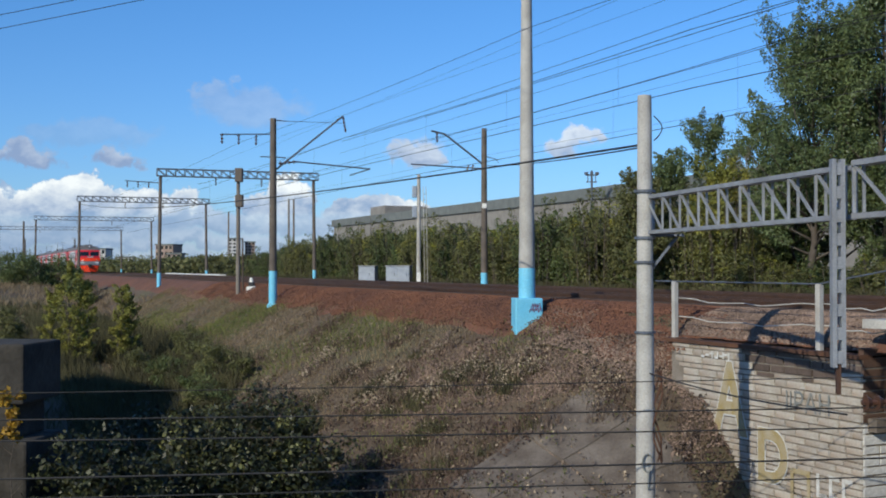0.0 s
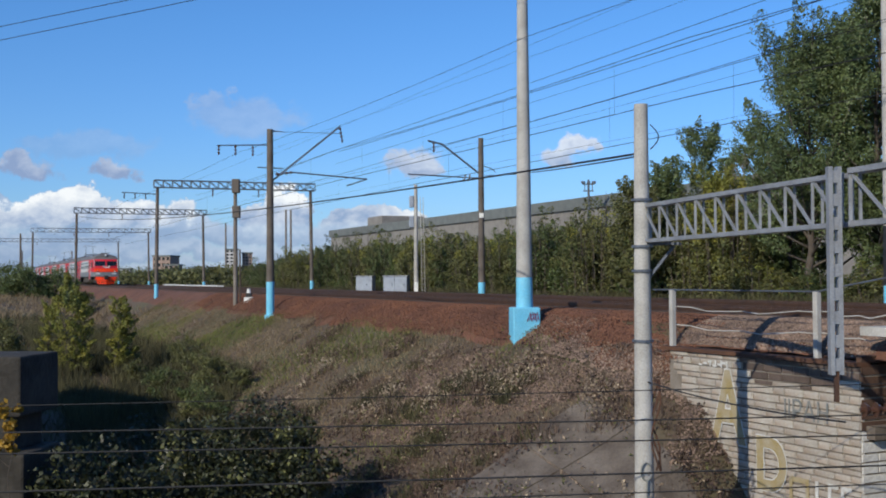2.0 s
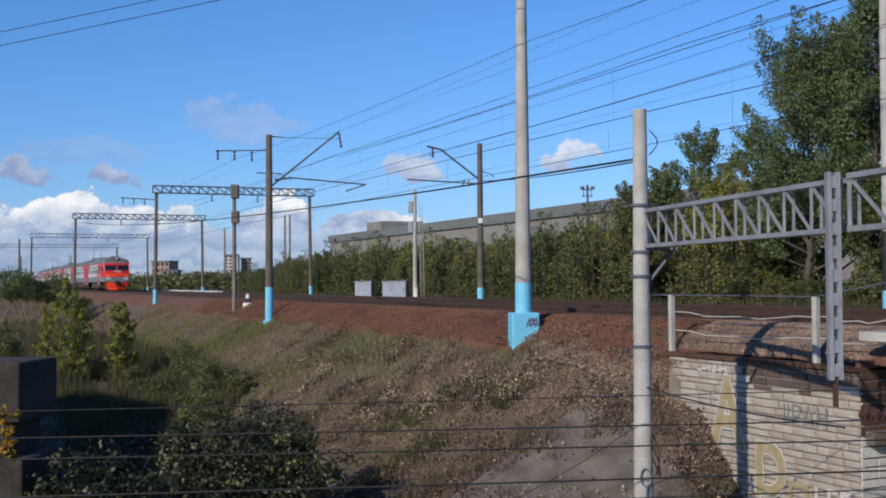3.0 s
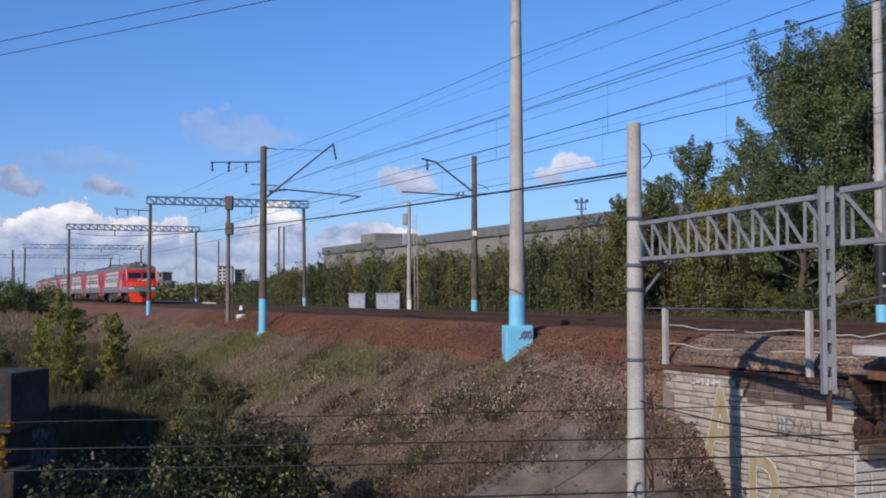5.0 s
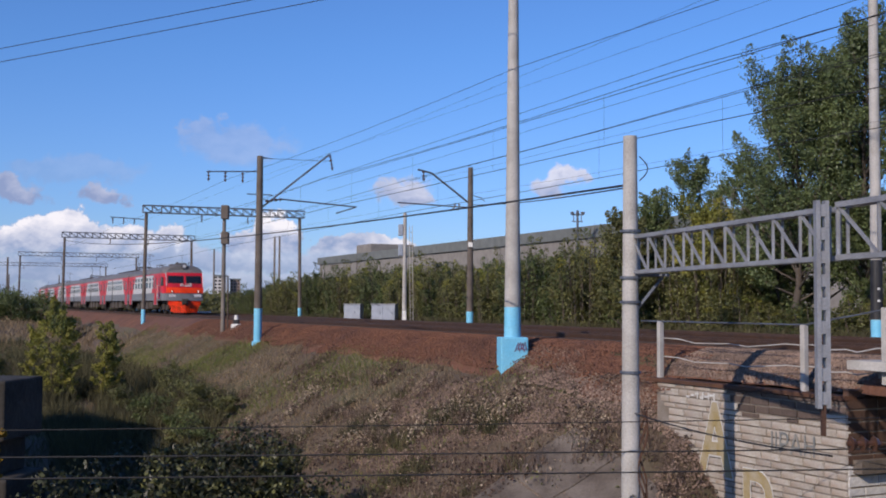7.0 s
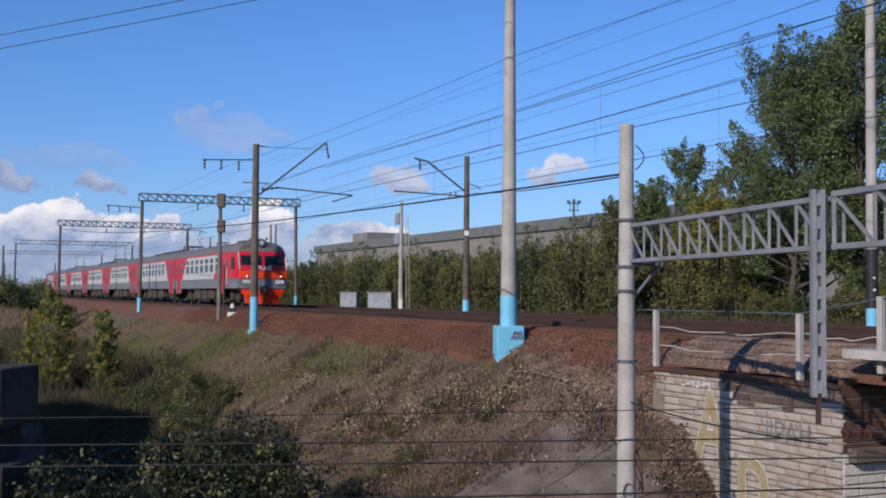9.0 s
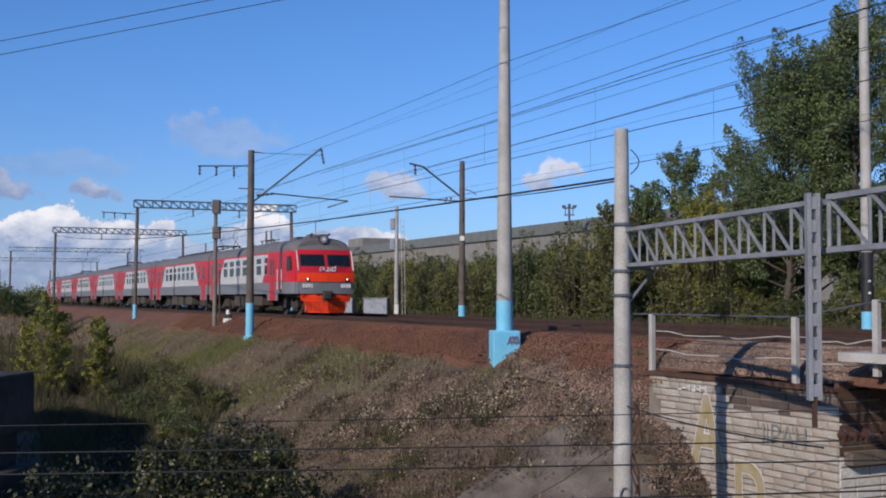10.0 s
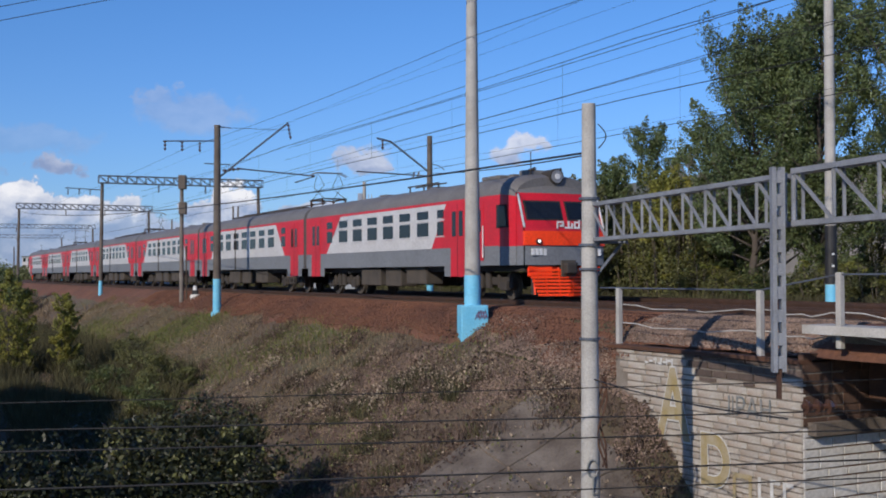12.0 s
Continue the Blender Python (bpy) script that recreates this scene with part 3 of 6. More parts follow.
def make_track(v, name_label):
    t = thing("railway_track", Matrix.Identity(4), name_label, "track", kind="structure")
    prof = [(-0.075, -0.18), (0.075, -0.18), (0.012, -0.15), (0.037, -0.04), (0.037, 0.0), (-0.037, 0.0), (-0.037, -0.04), (-0.012, -0.15)]
    us = list(range(-500, -60, 10)) + list(range(-60, 40, 3))
    for s in (-0.76, 0.76):
        g = Geo()
        vs = [(*tp(u, v + s + a)[:2], b) for u in us for a, b in prof]
        n = len(prof)
        g.add(vs, [(i * n + j, i * n + (j + 1) % n, (i + 1) * n + (j + 1) % n, (i + 1) * n + j) for i in range(len(us) - 1) for j in range(n)])
        part("rail", g, M["rail"], t)
    me = Geo().box(-0.12, -1.35, -0.30, 0.12, 1.35, -0.165).mesh("sleeper", M["wood"])
    for k in range(150):
        u = 22 - k * 0.55
        part("sleeper", me, None, t, m=tpose(u, v))
    g = Geo()
    for k in range(300):
        m = tpose(-60.5 - k * 0.55, v)
        g.box(-0.12, -1.35, -0.30, 0.12, 1.35, -0.165, m)
    tagged(part("far_sleepers", g, M["wood"], t), kind="stuff")


make_ground()
make_bed()
make_track(0.0, "rusty rails on old timber sleepers, nearer track")
make_track(-5.0, "rusty rails on old timber sleepers, farther track")


# ---- the stone wall and the bridge ----
def make_wall():
    """Dressed-stone wing wall along the track, and the return face under the bridge."""
    w = thing("wall_1", Matrix.Identity(4), "pale limestone wing wall with graffiti and rust stains", "wall", kind="structure")
    top = -0.98
    g = Geo()
    p0, p1 = tp(WALL_U0 - 0.35, WALL_V - 0.012), tp(WALL_U1 - 0.03, WALL_V - 0.012)
    q0, q1 = tp(WALL_U0 - 0.35, WALL_V - 1.2), tp(WALL_U1 - 0.03, WALL_V - 1.2)
    g.add([(p.x, p.y, z) for z in (LOW - 0.3, top) for p in (p0, p1, q1, q0)], ((0, 1, 5, 4), (1, 2, 6, 5), (2, 3, 7, 6), (3, 0, 4, 7), (4, 5, 6, 7)))
    part("core", g, M["mortar"], w)
    # return face towards the opening
    g = Geo()
    a, b, c, d = tp(WALL_U1 - 0.03, WALL_V - 1.21), tp(WALL_U1 - 0.03, -10), tp(WALL_U1 - 1.2, -10), tp(WALL_U1 - 1.2, WALL_V - 1.21)
    g.add([(p.x, p.y, z) for z in (LOW - 0.3, -0.55) for p in (a, b, c, d)], ((0, 1, 5, 4), (1, 2, 6, 5), (2, 3, 7, 6), (3, 0, 4, 7), (4, 5, 6, 7)))
    part("abutment_face", g, M["rust_stone"], w, "rust-stained stone under the bridge")
    rng = random.Random(4)
    shapes = {}

    def block(L, h, paint="brick"):
        key = (round(L, 2), round(h, 2), paint)
        if key not in shapes:
            L, h, _ = key
            e = 0.018
            gg = Geo()
            vs = [(0, 0.0, 0), (L, 0.0, 0), (L, 0.0, h), (0, 0.0, h), (e, -0.115, e), (L - e, -0.115, e), (L - e, -0.115, h - e), (e, -0.115, h - e)]
            gg.add(vs, ((4, 5, 6, 7), (0, 1, 5, 4), (1, 2, 6, 5), (2, 3, 7, 6), (3, 0, 4, 7)))
            shapes[key] = gg.mesh("stone_block", M[paint])
        return shapes[key]

    z = top
    row = 0
    while z > -5.2:
        h = rng.choice((0.12, 0.15, 0.18))
        z -= h
        u = WALL_U0 - 0.25 + max(0, (-1.0 - z) * 0.60) - rng.random() * 0.3
        while u < WALL_U1 - 0.02:
            L = rng.choice((0.35, 0.46, 0.58, 0.7, 0.85))
            if WALL_U1 - (u + L) < 0.25:
                L = round(WALL_U1 - u, 2)
            m = tpose(u, WALL_V - 0.10, z)
            m = m @ Matrix.Translation((0, 0.0, 0.008)) @ Matrix.Rotation(rng.uniform(-0.006, 0.006), 4, "Z")
            # Upper right blocks take the painted shadow, with a ragged lower edge.
            in_shadow = u > 10.9 and z > -1.42 - 0.03 * (u - 10.9) + rng.uniform(-0.2, 0.16)
            part("stone_block", block(L - 0.014, h - 0.014, "shadow_stone" if in_shadow else "brick"), None, w, m=m @ Matrix.Translation((0, rng.uniform(-0.012, 0.012), 0)))
            u += L
        row += 1
    # stones of the return face
    z = -0.75
    while z > -5.6:
        h = rng.choice((0.18, 0.21, 0.24))
        z -= h
        v = WALL_V - 0.02
        while v > -1.5:
            L = rng.choice((0.46, 0.58, 0.7, 0.85))
            p = tp(WALL_U1 - 0.12, v, z + 0.008)
            m = Matrix.Translation(p) @ Matrix.Rotation(heading(WALL_U1) + math.pi / 2, 4, "Z")
            me = block(L - 0.014, h - 0.014).copy()
            me.materials[0] = M["rust_stone"] if z > -2.45 else M["whitewash"]
            part("stone_block", me, None, w, m=m)
            v -= L
    # coping of rusty iron along the top
    g = Geo()
    for u0, u1 in ((WALL_U0 - 0.6, WALL_U0 + 1.8), (WALL_U0 + 1.81, WALL_U1)):
        a, b = tp(u0, WALL_V - 0.1, top + 0.045), tp(u1, WALL_V - 0.1, top + 0.045)
        g.beam(a, b, 0.36, 0.09)
    part("coping", g, M["rust"], w, "rusty iron coping beam")
    return w


def make_bridge():
    b = thing("railway_bridge", Matrix.Identity(4), "plate-girder railway bridge with a concrete deck edge", "bridge", kind="structure")
    g = Geo()
    n = 8
    us = [WALL_U1 + 0.05 + (34 - WALL_U1) * k / n for k in range(n + 1)]

    def strip(geo, v0, v1, z0, z1):
        vs = [(*tp(u, v)[:2], z) for u in us for v, z in ((v0, z0), (v1, z0), (v1, z1), (v0, z1))]
        geo.add(vs, [(i * 4 + j, i * 4 + (j + 1) % 4, (i + 1) * 4 + (j + 1) % 4, (i + 1) * 4 + j) for i in range(n) for j in range(4)] + [(0, 1, 2, 3), (n * 4 + 3, n * 4 + 2, n * 4 + 1, n * 4)])
        return geo

    part("deck", strip(Geo(), -9.0, 3.2, -0.60, -0.36), M["concrete_wall"], b)
    part("deck_edge", strip(Geo(), 3.25, 4.05, -0.34, -0.16), M["concrete"], b, "pale concrete walkway slab")
    for v in (2.1, 0.9, -0.9, -4.1, -5.9):
        gg = strip(Geo(), v - 0.02, v + 0.02, -1.75, -0.61)
        strip(gg, v - 0.18, v + 0.18, -1.78, -1.74)
        part("girder", gg, M["rust"], b, "rusty riveted plate girder")
    part("guard_rail", strip(Geo(), 1.5, 1.62, -0.12, 0.06), M["rust"], b, "rusty guard beam")
    g = Geo()
    a, c = tp(WALL_U1 + 0.02, WALL_V - 0.15, -2.30), tp(WALL_U1 + 0.02, -6.0, -2.30)
    g.beam(a, c, 0.4, 0.26)
    part("bearing_beam", g, M["slab"], b, "stained concrete ledge beam")
    return b


def make_fence():
    f = thing("bridge_fence", Matrix.Identity(4), "concrete post fence with sagging wire rails on the wall", "fence")
    tops = []
    for u in (8.2, 13.2, 15.4, 19.5, 24.0):
        m = tpose(u, 3.78)
        base, top = (-0.95, 0.52) if u < WALL_U1 else (-0.62, 0.90)
        part("post", Geo().bevel_box(-0.065, -0.065, base, 0.065, 0.065, top, 0.015), M["concrete"], f, m=m)
        tops.append(u)
    part("top_rail", Geo().pipe([tp(u, 3.78, 0.52 if u < 14 else 0.86) for u in [7.4] + tops], 0.020), M["steel_dark"], f)
    for z in (0.10, -0.36):
        g = Geo()
        for a, b in zip(tops, tops[1:]):
            pts = [tp(a + (b - a) * k / 8, 3.70, z - 0.09 * math.sin(math.pi * k / 8) + 0.03 * math.sin(k * 2.1)) for k in range(9)]
            g.pipe(pts, 0.014)
        part("wire_rail", g, M["concrete"], f, "pale sagging cable")
    return f


make_wall()
make_bridge()
make_fence()


# ---- masts ----
def tapered_mast(name, x, y, z0, z1, r0, r1, label, paint=0.0, lean=(0, 0), material="concrete_dark", group="masts beside the line", skirt=True):
    """Round concrete mast, thinner to the top, its foot painted blue up to paint metres."""
    t = thing(name, pose(x, y, z0, 0, 0, 0), label, "mast", group)
    H = z1 - z0
    foot = -0.6

    def at(h):
        return Vector((lean[0] * h, lean[1] * h, h))

    rr = lambda h: r0 + (r1 - r0) * max(0, h) / H
    g = Geo()
    lo = paint if paint else foot
    hs = [lo + (H - lo) * k / 4 for k in range(5)]
    g.sweep([at(h) for h in hs], [rr(h) for h in hs], 16)
    smooth_by_angle(part("shaft", g, M[material], t, smooth=True))
    if paint:
        g = Geo().rod(at(foot), at(paint), rr(foot) + 0.006, rr(paint) + 0.006, 16)
        smooth_by_angle(part("painted_foot", g, M["blue"], t, "sky-blue painted foot", smooth=True))
        if skirt:
            part("footing", Geo().bevel_box(-r0 * 1.25, -r0 * 1.25, -0.6, r0 * 1.25, r0 * 1.25, 0.18, 0.03), M["blue"], t, "sky-blue footing block")
    return t


def insulator(g, a, b, r=0.075, n=4):
    """A string of porcelain sheds from a to b."""
    a, b = Vector(a), Vector(b)
    g.rod(a, b, r * 0.35, r * 0.35, 6)
    for k in range(n):
        p = a.lerp(b, (k + 0.3) / n)
        q = a.lerp(b, (k + 0.75) / n)
        g.rod(p, q, r, r * 0.5, 8)
    return g


TRACK_WAY = Vector((math.cos(radians(-66)), math.sin(radians(-66)), 0))
ACROSS = Vector((-TRACK_WAY.y, TRACK_WAY.x, 0))          # away from the camera, over the rails

mast_a = tapered_mast("overhead_line_mast", -9.22, 61.75, -1.28, 8.95, 0.22, 0.17, "dark weathered concrete mast with cantilever arm and blue foot", 1.95)
mast_d = tapered_mast("overhead_line_mast", 2.40, 66.4, -0.40, 8.97, 0.20, 0.15, "dark weathered concrete mast with bent arm and blue foot", 0.95, skirt=False)
mast_f = tapered_mast("equipment_post", -12.7, 70.6, -0.85, 6.9, 0.14, 0.11, "slim brownish concrete post with boxes at its head", 0, material="concrete_wall", group="")
mast_h = tapered_mast("gantry_post", 3.90, 22.0, LOW, 4.20, 0.215, 0.135, "light grey concrete post that carries a steel gantry", 0, material="concrete", group="")
mast_c = tapered_mast("overhead_line_mast", 2.67, 36.3, -1.0, 12.6, 0.27, 0.145, "tall light grey concrete mast with a blue block foot", 1.85, material="concrete", skirt=False)
mast_j = tapered_mast("overhead_line_mast", 15.0, 38.0, -0.45, 11.8, 0.20, 0.15, "tall light grey concrete mast beyond the bridge, blue foot", 0.95, material="concrete", skirt=False)
part("footing", Geo().bevel_box(-0.44, -0.36, -0.45, 0.44, 0.36, 0.90, 0.04), M["blue"], mast_c, "sky-blue concrete footing block", m=pose(0, 0, 0, 0, 0, 8))


part("black_band", Geo().rod((0, 0, 0.96), (0, 0, 2.95), 0.202, 0.194, 16), M["black"], mast_j, "black painted band with white marks")
for zz in (1.55, 1.95):
    part("white_mark", Geo().box(-0.05, -0.212, zz, 0.04, -0.195, zz + 0.07), M["white_paint"], mast_j)


def bar(parent, name, pts, r, material="steel_dark", label="", n=8):
    return part(name, Geo().pipe(pts, r, n), M[material], parent, label)


def rel(t, p):
    return Vector(p) - t.matrix_basis.translation


def dress_masts():
    z = 10.23
    A = ACROSS
    # mast a: a sloping strut over the rails, a stub with a long tie, and a small side arm with three hangers
    bar(mast_a, "strut", [Vector((0, 0, z - 2.9)), A * 4.0 + Vector((0, 0, z + 0.35))], 0.05)
    bar(mast_a, "tie", [Vector((0, 0, z - 0.12)), A * 4.0 + Vector((0, 0, z - 0.05))], 0.014)
    g = Geo()
    insulator(g, A * 4.0 + Vector((0, 0, z + 0.3)), A * 4.15 + Vector((0, 0, z - 0.55)), 0.09)
    part("insulator", g, M["porcelain"], mast_a)
    bar(mast_a, "registration_arm", [A * 1.2 + Vector((0, 0, z - 2.3)), A * 5.6 + Vector((0, 0, z - 2.55)), A * 4.4 + Vector((0, 0, z - 2.95))], 0.04)
    g = Geo()
    insulator(g, A * 0.3 + Vector((0, 0, z - 2.45)), A * 1.3 + Vector((0, 0, z - 2.3)), 0.10)
    part("insulator", g, M["porcelain"], mast_a)
    side = -A
    bar(mast_a, "side_arm", [Vector((0, 0, z - 0.85)), side * 2.9 + Vector((0, 0, z - 1.0))], 0.035)
    for d in (0.95, 1.9, 2.8):
        g = Geo()
        insulator(g, side * d + Vector((0, 0, z - 0.95)), side * d + Vector((0, 0, z - 1.5)), 0.09, 3)
        part("insulator", g, M["porcelain"], mast_a)
    bar(mast_a, "bracket", [side * 0.7 + Vector((0, 0, z - 2.1)), A * 0.7 + Vector((0, 0, z - 2.1))], 0.03)
    bar(mast_a, "head_arm", [side * 0.1 + Vector((0, 0, z - 0.05)), A * 0.75 + Vector((0, 0, z - 0.12))], 0.025)
    # mast d: bent arm towards the camera
    z = 9.37
    S = -A
    bar(mast_d, "bent_arm", [Vector((0, 0, z - 2.15)), S * 2.5 + Vector((0, 0, z - 0.45)), S * 3.35 + Vector((0, 0, z - 0.3))], 0.055)
    g = Geo()
    insulator(g, S * 3.0 + Vector((0, 0, z - 0.35)), S * 3.0 + Vector((0, 0, z - 0.95)), 0.10, 3)
    part("insulator", g, M["porcelain"], mast_d)
    bar(mast_d, "registration_arm", [Vector((0, 0, z - 2.35)), S * 4.6 + Vector((0, 0, z - 2.25))], 0.04)
    g = Geo()
    for d in (0.7, 1.0):
        insulator(g, S * d + Vector((0, 0, z - 2.15)), S * (d + 0.12) + Vector((0, 0, z - 2.55)), 0.08, 3)
    part("insulator", g, M["porcelain"], mast_d)
    bar(mast_d, "head_arm", [Vector((0, 0, z - 1.6)), A * 0.7 + Vector((0, 0, z - 1.75)), A * 0.95 + Vector((0, 0, z - 1.95))], 0.025)
    pts = [Vector((0, 0, z - 2.4)) + TRACK_WAY * 0.32 * math.sin(k / 8 * math.pi) + Vector((0, 0, -1.3 * k / 8)) for k in range(9)]
    bar(mast_d, "cable_loop", pts, 0.03, "black", n=6)
    part("plate", Geo().box(-0.13, -0.24, 4.7, 0.13, -0.2, 4.98), M["white_paint"], mast_d, "white number plate")
    # post f: two boxes at the head and a ladder rail
    z = 7.75
    part("box", Geo().bevel_box(-0.16, -0.35, z - 0.75, 0.28, 0.22, z + 0.1, 0.03), M["concrete_dark"], mast_f, "grey equipment box")
    part("box", Geo().bevel_box(-0.14, -0.32, z - 2.3, 0.30, 0.22, z - 1.55, 0.03), M["concrete_dark"], mast_f, "grey equipment box")
    bar(mast_f, "conduit", [Vector((0.32, -0.1, -0.2)), Vector((0.30, -0.1, 3.5))], 0.05, "wood")
    # small fittings of the gantry post: clamps and a painted mark
    for zz in (1.42, 2.32, 0.95, -0.4):
        h = zz - LOW
        part("clamp", Geo().rod((0, 0, h), (0, 0, h + 0.05), 0.205, 0.205, 14), M["steel_dark"], mast_h)
    pts = [Vector((0.17, -0.05, 11.0 - 0.06 * k)) + Vector((0.16 * math.sin(k / 8 * math.pi), 0, 0)) for k in range(9)]
    bar(mast_h, "cable_loop", pts, 0.012, "black", n=5)
    for k in range(3):
        pts = [Vector((0.21 + 0.10 * math.sin(j * 0.9 + k), -0.12 + 0.05 * k, 6.1 - 0.22 * j)) for j in range(9)]
        bar(mast_h, "hanging_cable", pts, 0.02, "rust", n=5)


dress_masts()


def lattice_beam(t, a, b, height, width, bays, chord=0.06, web=0.035, material="steel", braced=(1, -1)):
    """A box truss between two places, a and b at its foot."""
    a, b = Vector(a), Vector(b)
    d = (b - a).normalized()
    s = d.cross(Vector((0, 0, 1))).normalized() * width / 2
    up = Vector((0, 0, height))
    for k, off in enumerate((s, -s, s + up, -s + up)):
        part("chord", Geo().beam(a + off, b + off, chord, chord), M[material], t)
    for sign in (1, -1):
        side = s * sign
        for k in range(bays + 1):
            p = a.lerp(b, k / bays) + side
            part("web_post", Geo().beam(p, p + up, web, web), M[material], t)
            if k < bays and sign in braced:
                q = a.lerp(b, (k + 1) / bays) + side
                part("web_diagonal", Geo().beam(p + up, q, web, web), M[material], t)
    for k in range(bays):
        p, q = a.lerp(b, k / bays), a.lerp(b, (k + 1) / bays)
        e = 1 if k % 2 else -1
        part("lacing_bar", Geo().beam(p + s * e, q - s * e, web, web), M[material], t)
        part("lacing_bar", Geo().beam(p + s * e + up, q - s * e + up, web, web), M[material], t)


def portal(near, far, z_near, z_far, top, label, r=0.17, paints=(1.9, 0.95)):
    """A rigid portal over the tracks: two concrete legs and a light lattice beam."""
    t = thing("overhead_line_portal", Matrix.Identity(4), label, "gantry", "portals over the line")
    n, f = Vector((*near, 0)), Vector((*far, 0))
    for p, z0, paint, k in ((n, z_near, paints[0], 1), (f, z_far, paints[1], 0)):
        lean = Vector((0.012 * (1 if k else -1) * 1.0, 0, 0))
        foot = p - lean * (top - z0)
        mid = foot.lerp(p, paint / (top - z0))
        g = Geo().rod((*mid.xy, z0 + paint), (*p.xy, top), r, r * 0.8, 14)
        smooth_by_angle(part("leg", g, M["concrete_dark"], t, smooth=True))
        g = Geo().rod((*foot.xy, z0 - 0.5), (*mid.xy, z0 + paint), r * 1.08, r * 1.02, 14)
        smooth_by_angle(part("painted_foot", g, M["blue"], t, "sky-blue painted foot", smooth=True))
        if k:
            part("footing", Geo().bevel_box(-0.28, -0.28, -0.4, 0.18, 0.28, 0.22, 0.03, Matrix.Translation((*foot.xy, z0))), M["blue"], t, "sky-blue footing block")
    w = (f - n).normalized()
    lattice_beam(t, n - w * 0.3 + Vector((0, 0, top)), f + w * 0.4 + Vector((0, 0, top)), 0.62, 0.5, 18, 0.08, 0.05, "steel_dark")
    for d in (0.35, 0.65):
        p = n.lerp(f, d) + Vector((0, 0, top))
        g = Geo()
        insulator(g, p, p - Vector((0, 0, 0.7)), 0.10, 4)
        part("insulator", g, M["porcelain"], t)
    return t


portal_b = portal((-24.4, 98.3), (-11.75, 103.2), -1.5, -0.35, 8.75, "grey lattice portal on concrete legs with blue feet")
portal_g = portal((-43.4, 136.0), (-29.6, 142.1), -1.0, -0.35, 8.75, "grey lattice portal on concrete legs, farther along the line", paints=(0.9, 0.8))
portal_i = portal((-66.5, 186.0), (-49.2, 192.0), -0.8, -0.35, 8.6, "grey lattice portal far along the line", paints=(0.9, 0.8))
portal_j = portal((-90.5, 230.0), (-67.0, 237.0), -0.8, -0.35, 8.5, "grey lattice portal in the far distance", paints=(0.9, 0.8))
side = Vector((-0.9135, -0.407, 0))
p = Vector((-24.4, 98.3, 8.15))
part("side_arm", Geo().pipe([p, p + side * 3.0 + Vector((0, 0, 0.1))], 0.04), M["steel_dark"], portal_b)
for d in (1.0, 1.9, 2.8):
    g = Geo()
    insulator(g, p + side * d + Vector((0, 0, 0.05)), p + side * d + Vector((0, 0, -0.45)), 0.09, 3)
    part("insulator", g, M["porcelain"], portal_b)


def near_gantry():
    """The steel cross beam over the lower tracks, with its hanging strut."""
    t = thing("steel_gantry", Matrix.Identity(4), "galvanised lattice cross beam over the lower tracks", "gantry")
    a, b = Vector((4.02, 22.0, 1.55)), Vector((5.55, 15.9, 1.57))
    d = (b - a) / (b - a).length
    c = a + d * 14.0
    lattice_beam(t, a - d * 0.05, a + d * 6.54, 0.68, 0.16, 9, 0.07, 0.036, "steel", (1,))
    lattice_beam(t, a + d * 6.72, c, 0.72, 0.16, 8, 0.075, 0.038, "steel", (1,))
    # hanging strut of two channels with battens
    e = a + d * 6.63
    s = d.cross(Vector((0, 0, 1))).normalized()
    for k in (-1, 1):
        part("channel", Geo().box(-0.03, -0.06, -0.55, 0.03, 0.06, 2.28, Matrix.Translation(e + s * (0.27 + 0.068 * k) - Vector((0, 0, 1.50)) + Vector((0, 0, 0)))), M["steel"], t)
    for k in range(9):
        zz = -0.5 + k * 0.32
        g = Geo().box(-0.05, -0.055, zz, 0.05, 0.055, zz + 0.17, Matrix.Translation(e + s * 0.27 - Vector((0, 0, 1.50))))
        part("batten", g, M["steel"], t)
    part("drop_rod", Geo().box(-0.03, -0.03, -0.92, 0.03, 0.03, -0.5, Matrix.Translation(e + s * 0.27 - Vector((0, 0, 1.50)))), M["rust"], t)
    part("seat_bracket", Geo().beam(a + Vector((-0.1, 0, -0.06)), a + Vector((0.55, -0.3, -0.06)), 0.2, 0.05).beam(a + Vector((0.45, -0.25, -0.1)), a + Vector((-0.02, 0, -0.75)), 0.05), M["steel_dark"], t)
    g = Geo()
    q = e + Vector((0.12, 0.1, -2.55))
    insulator(g, q, q + Vector((0.5, 0.05, 0.0)), 0.11, 3)
    part("insulator", g, M["porcelain"], t, "large brown porcelain insulator")
    return t


near_gantry()


# ---- the train ----
HALF, FLOOR, EAVE, TOP = 1.74, 1.18, 3.56, 4.30
BAND = 1.84


def body_profile():
    pts = [(-HALF, FLOOR), (-HALF, EAVE)]
    for k in range(1, 12):
        a = math.pi - k * math.pi / 12
        pts.append((HALF * math.copysign(abs(math.cos(a)) ** 0.8, math.cos(a)), EAVE + (TOP - EAVE) * math.sin(a) ** 0.9))
    return pts + [(HALF, EAVE), (HALF, FLOOR)]


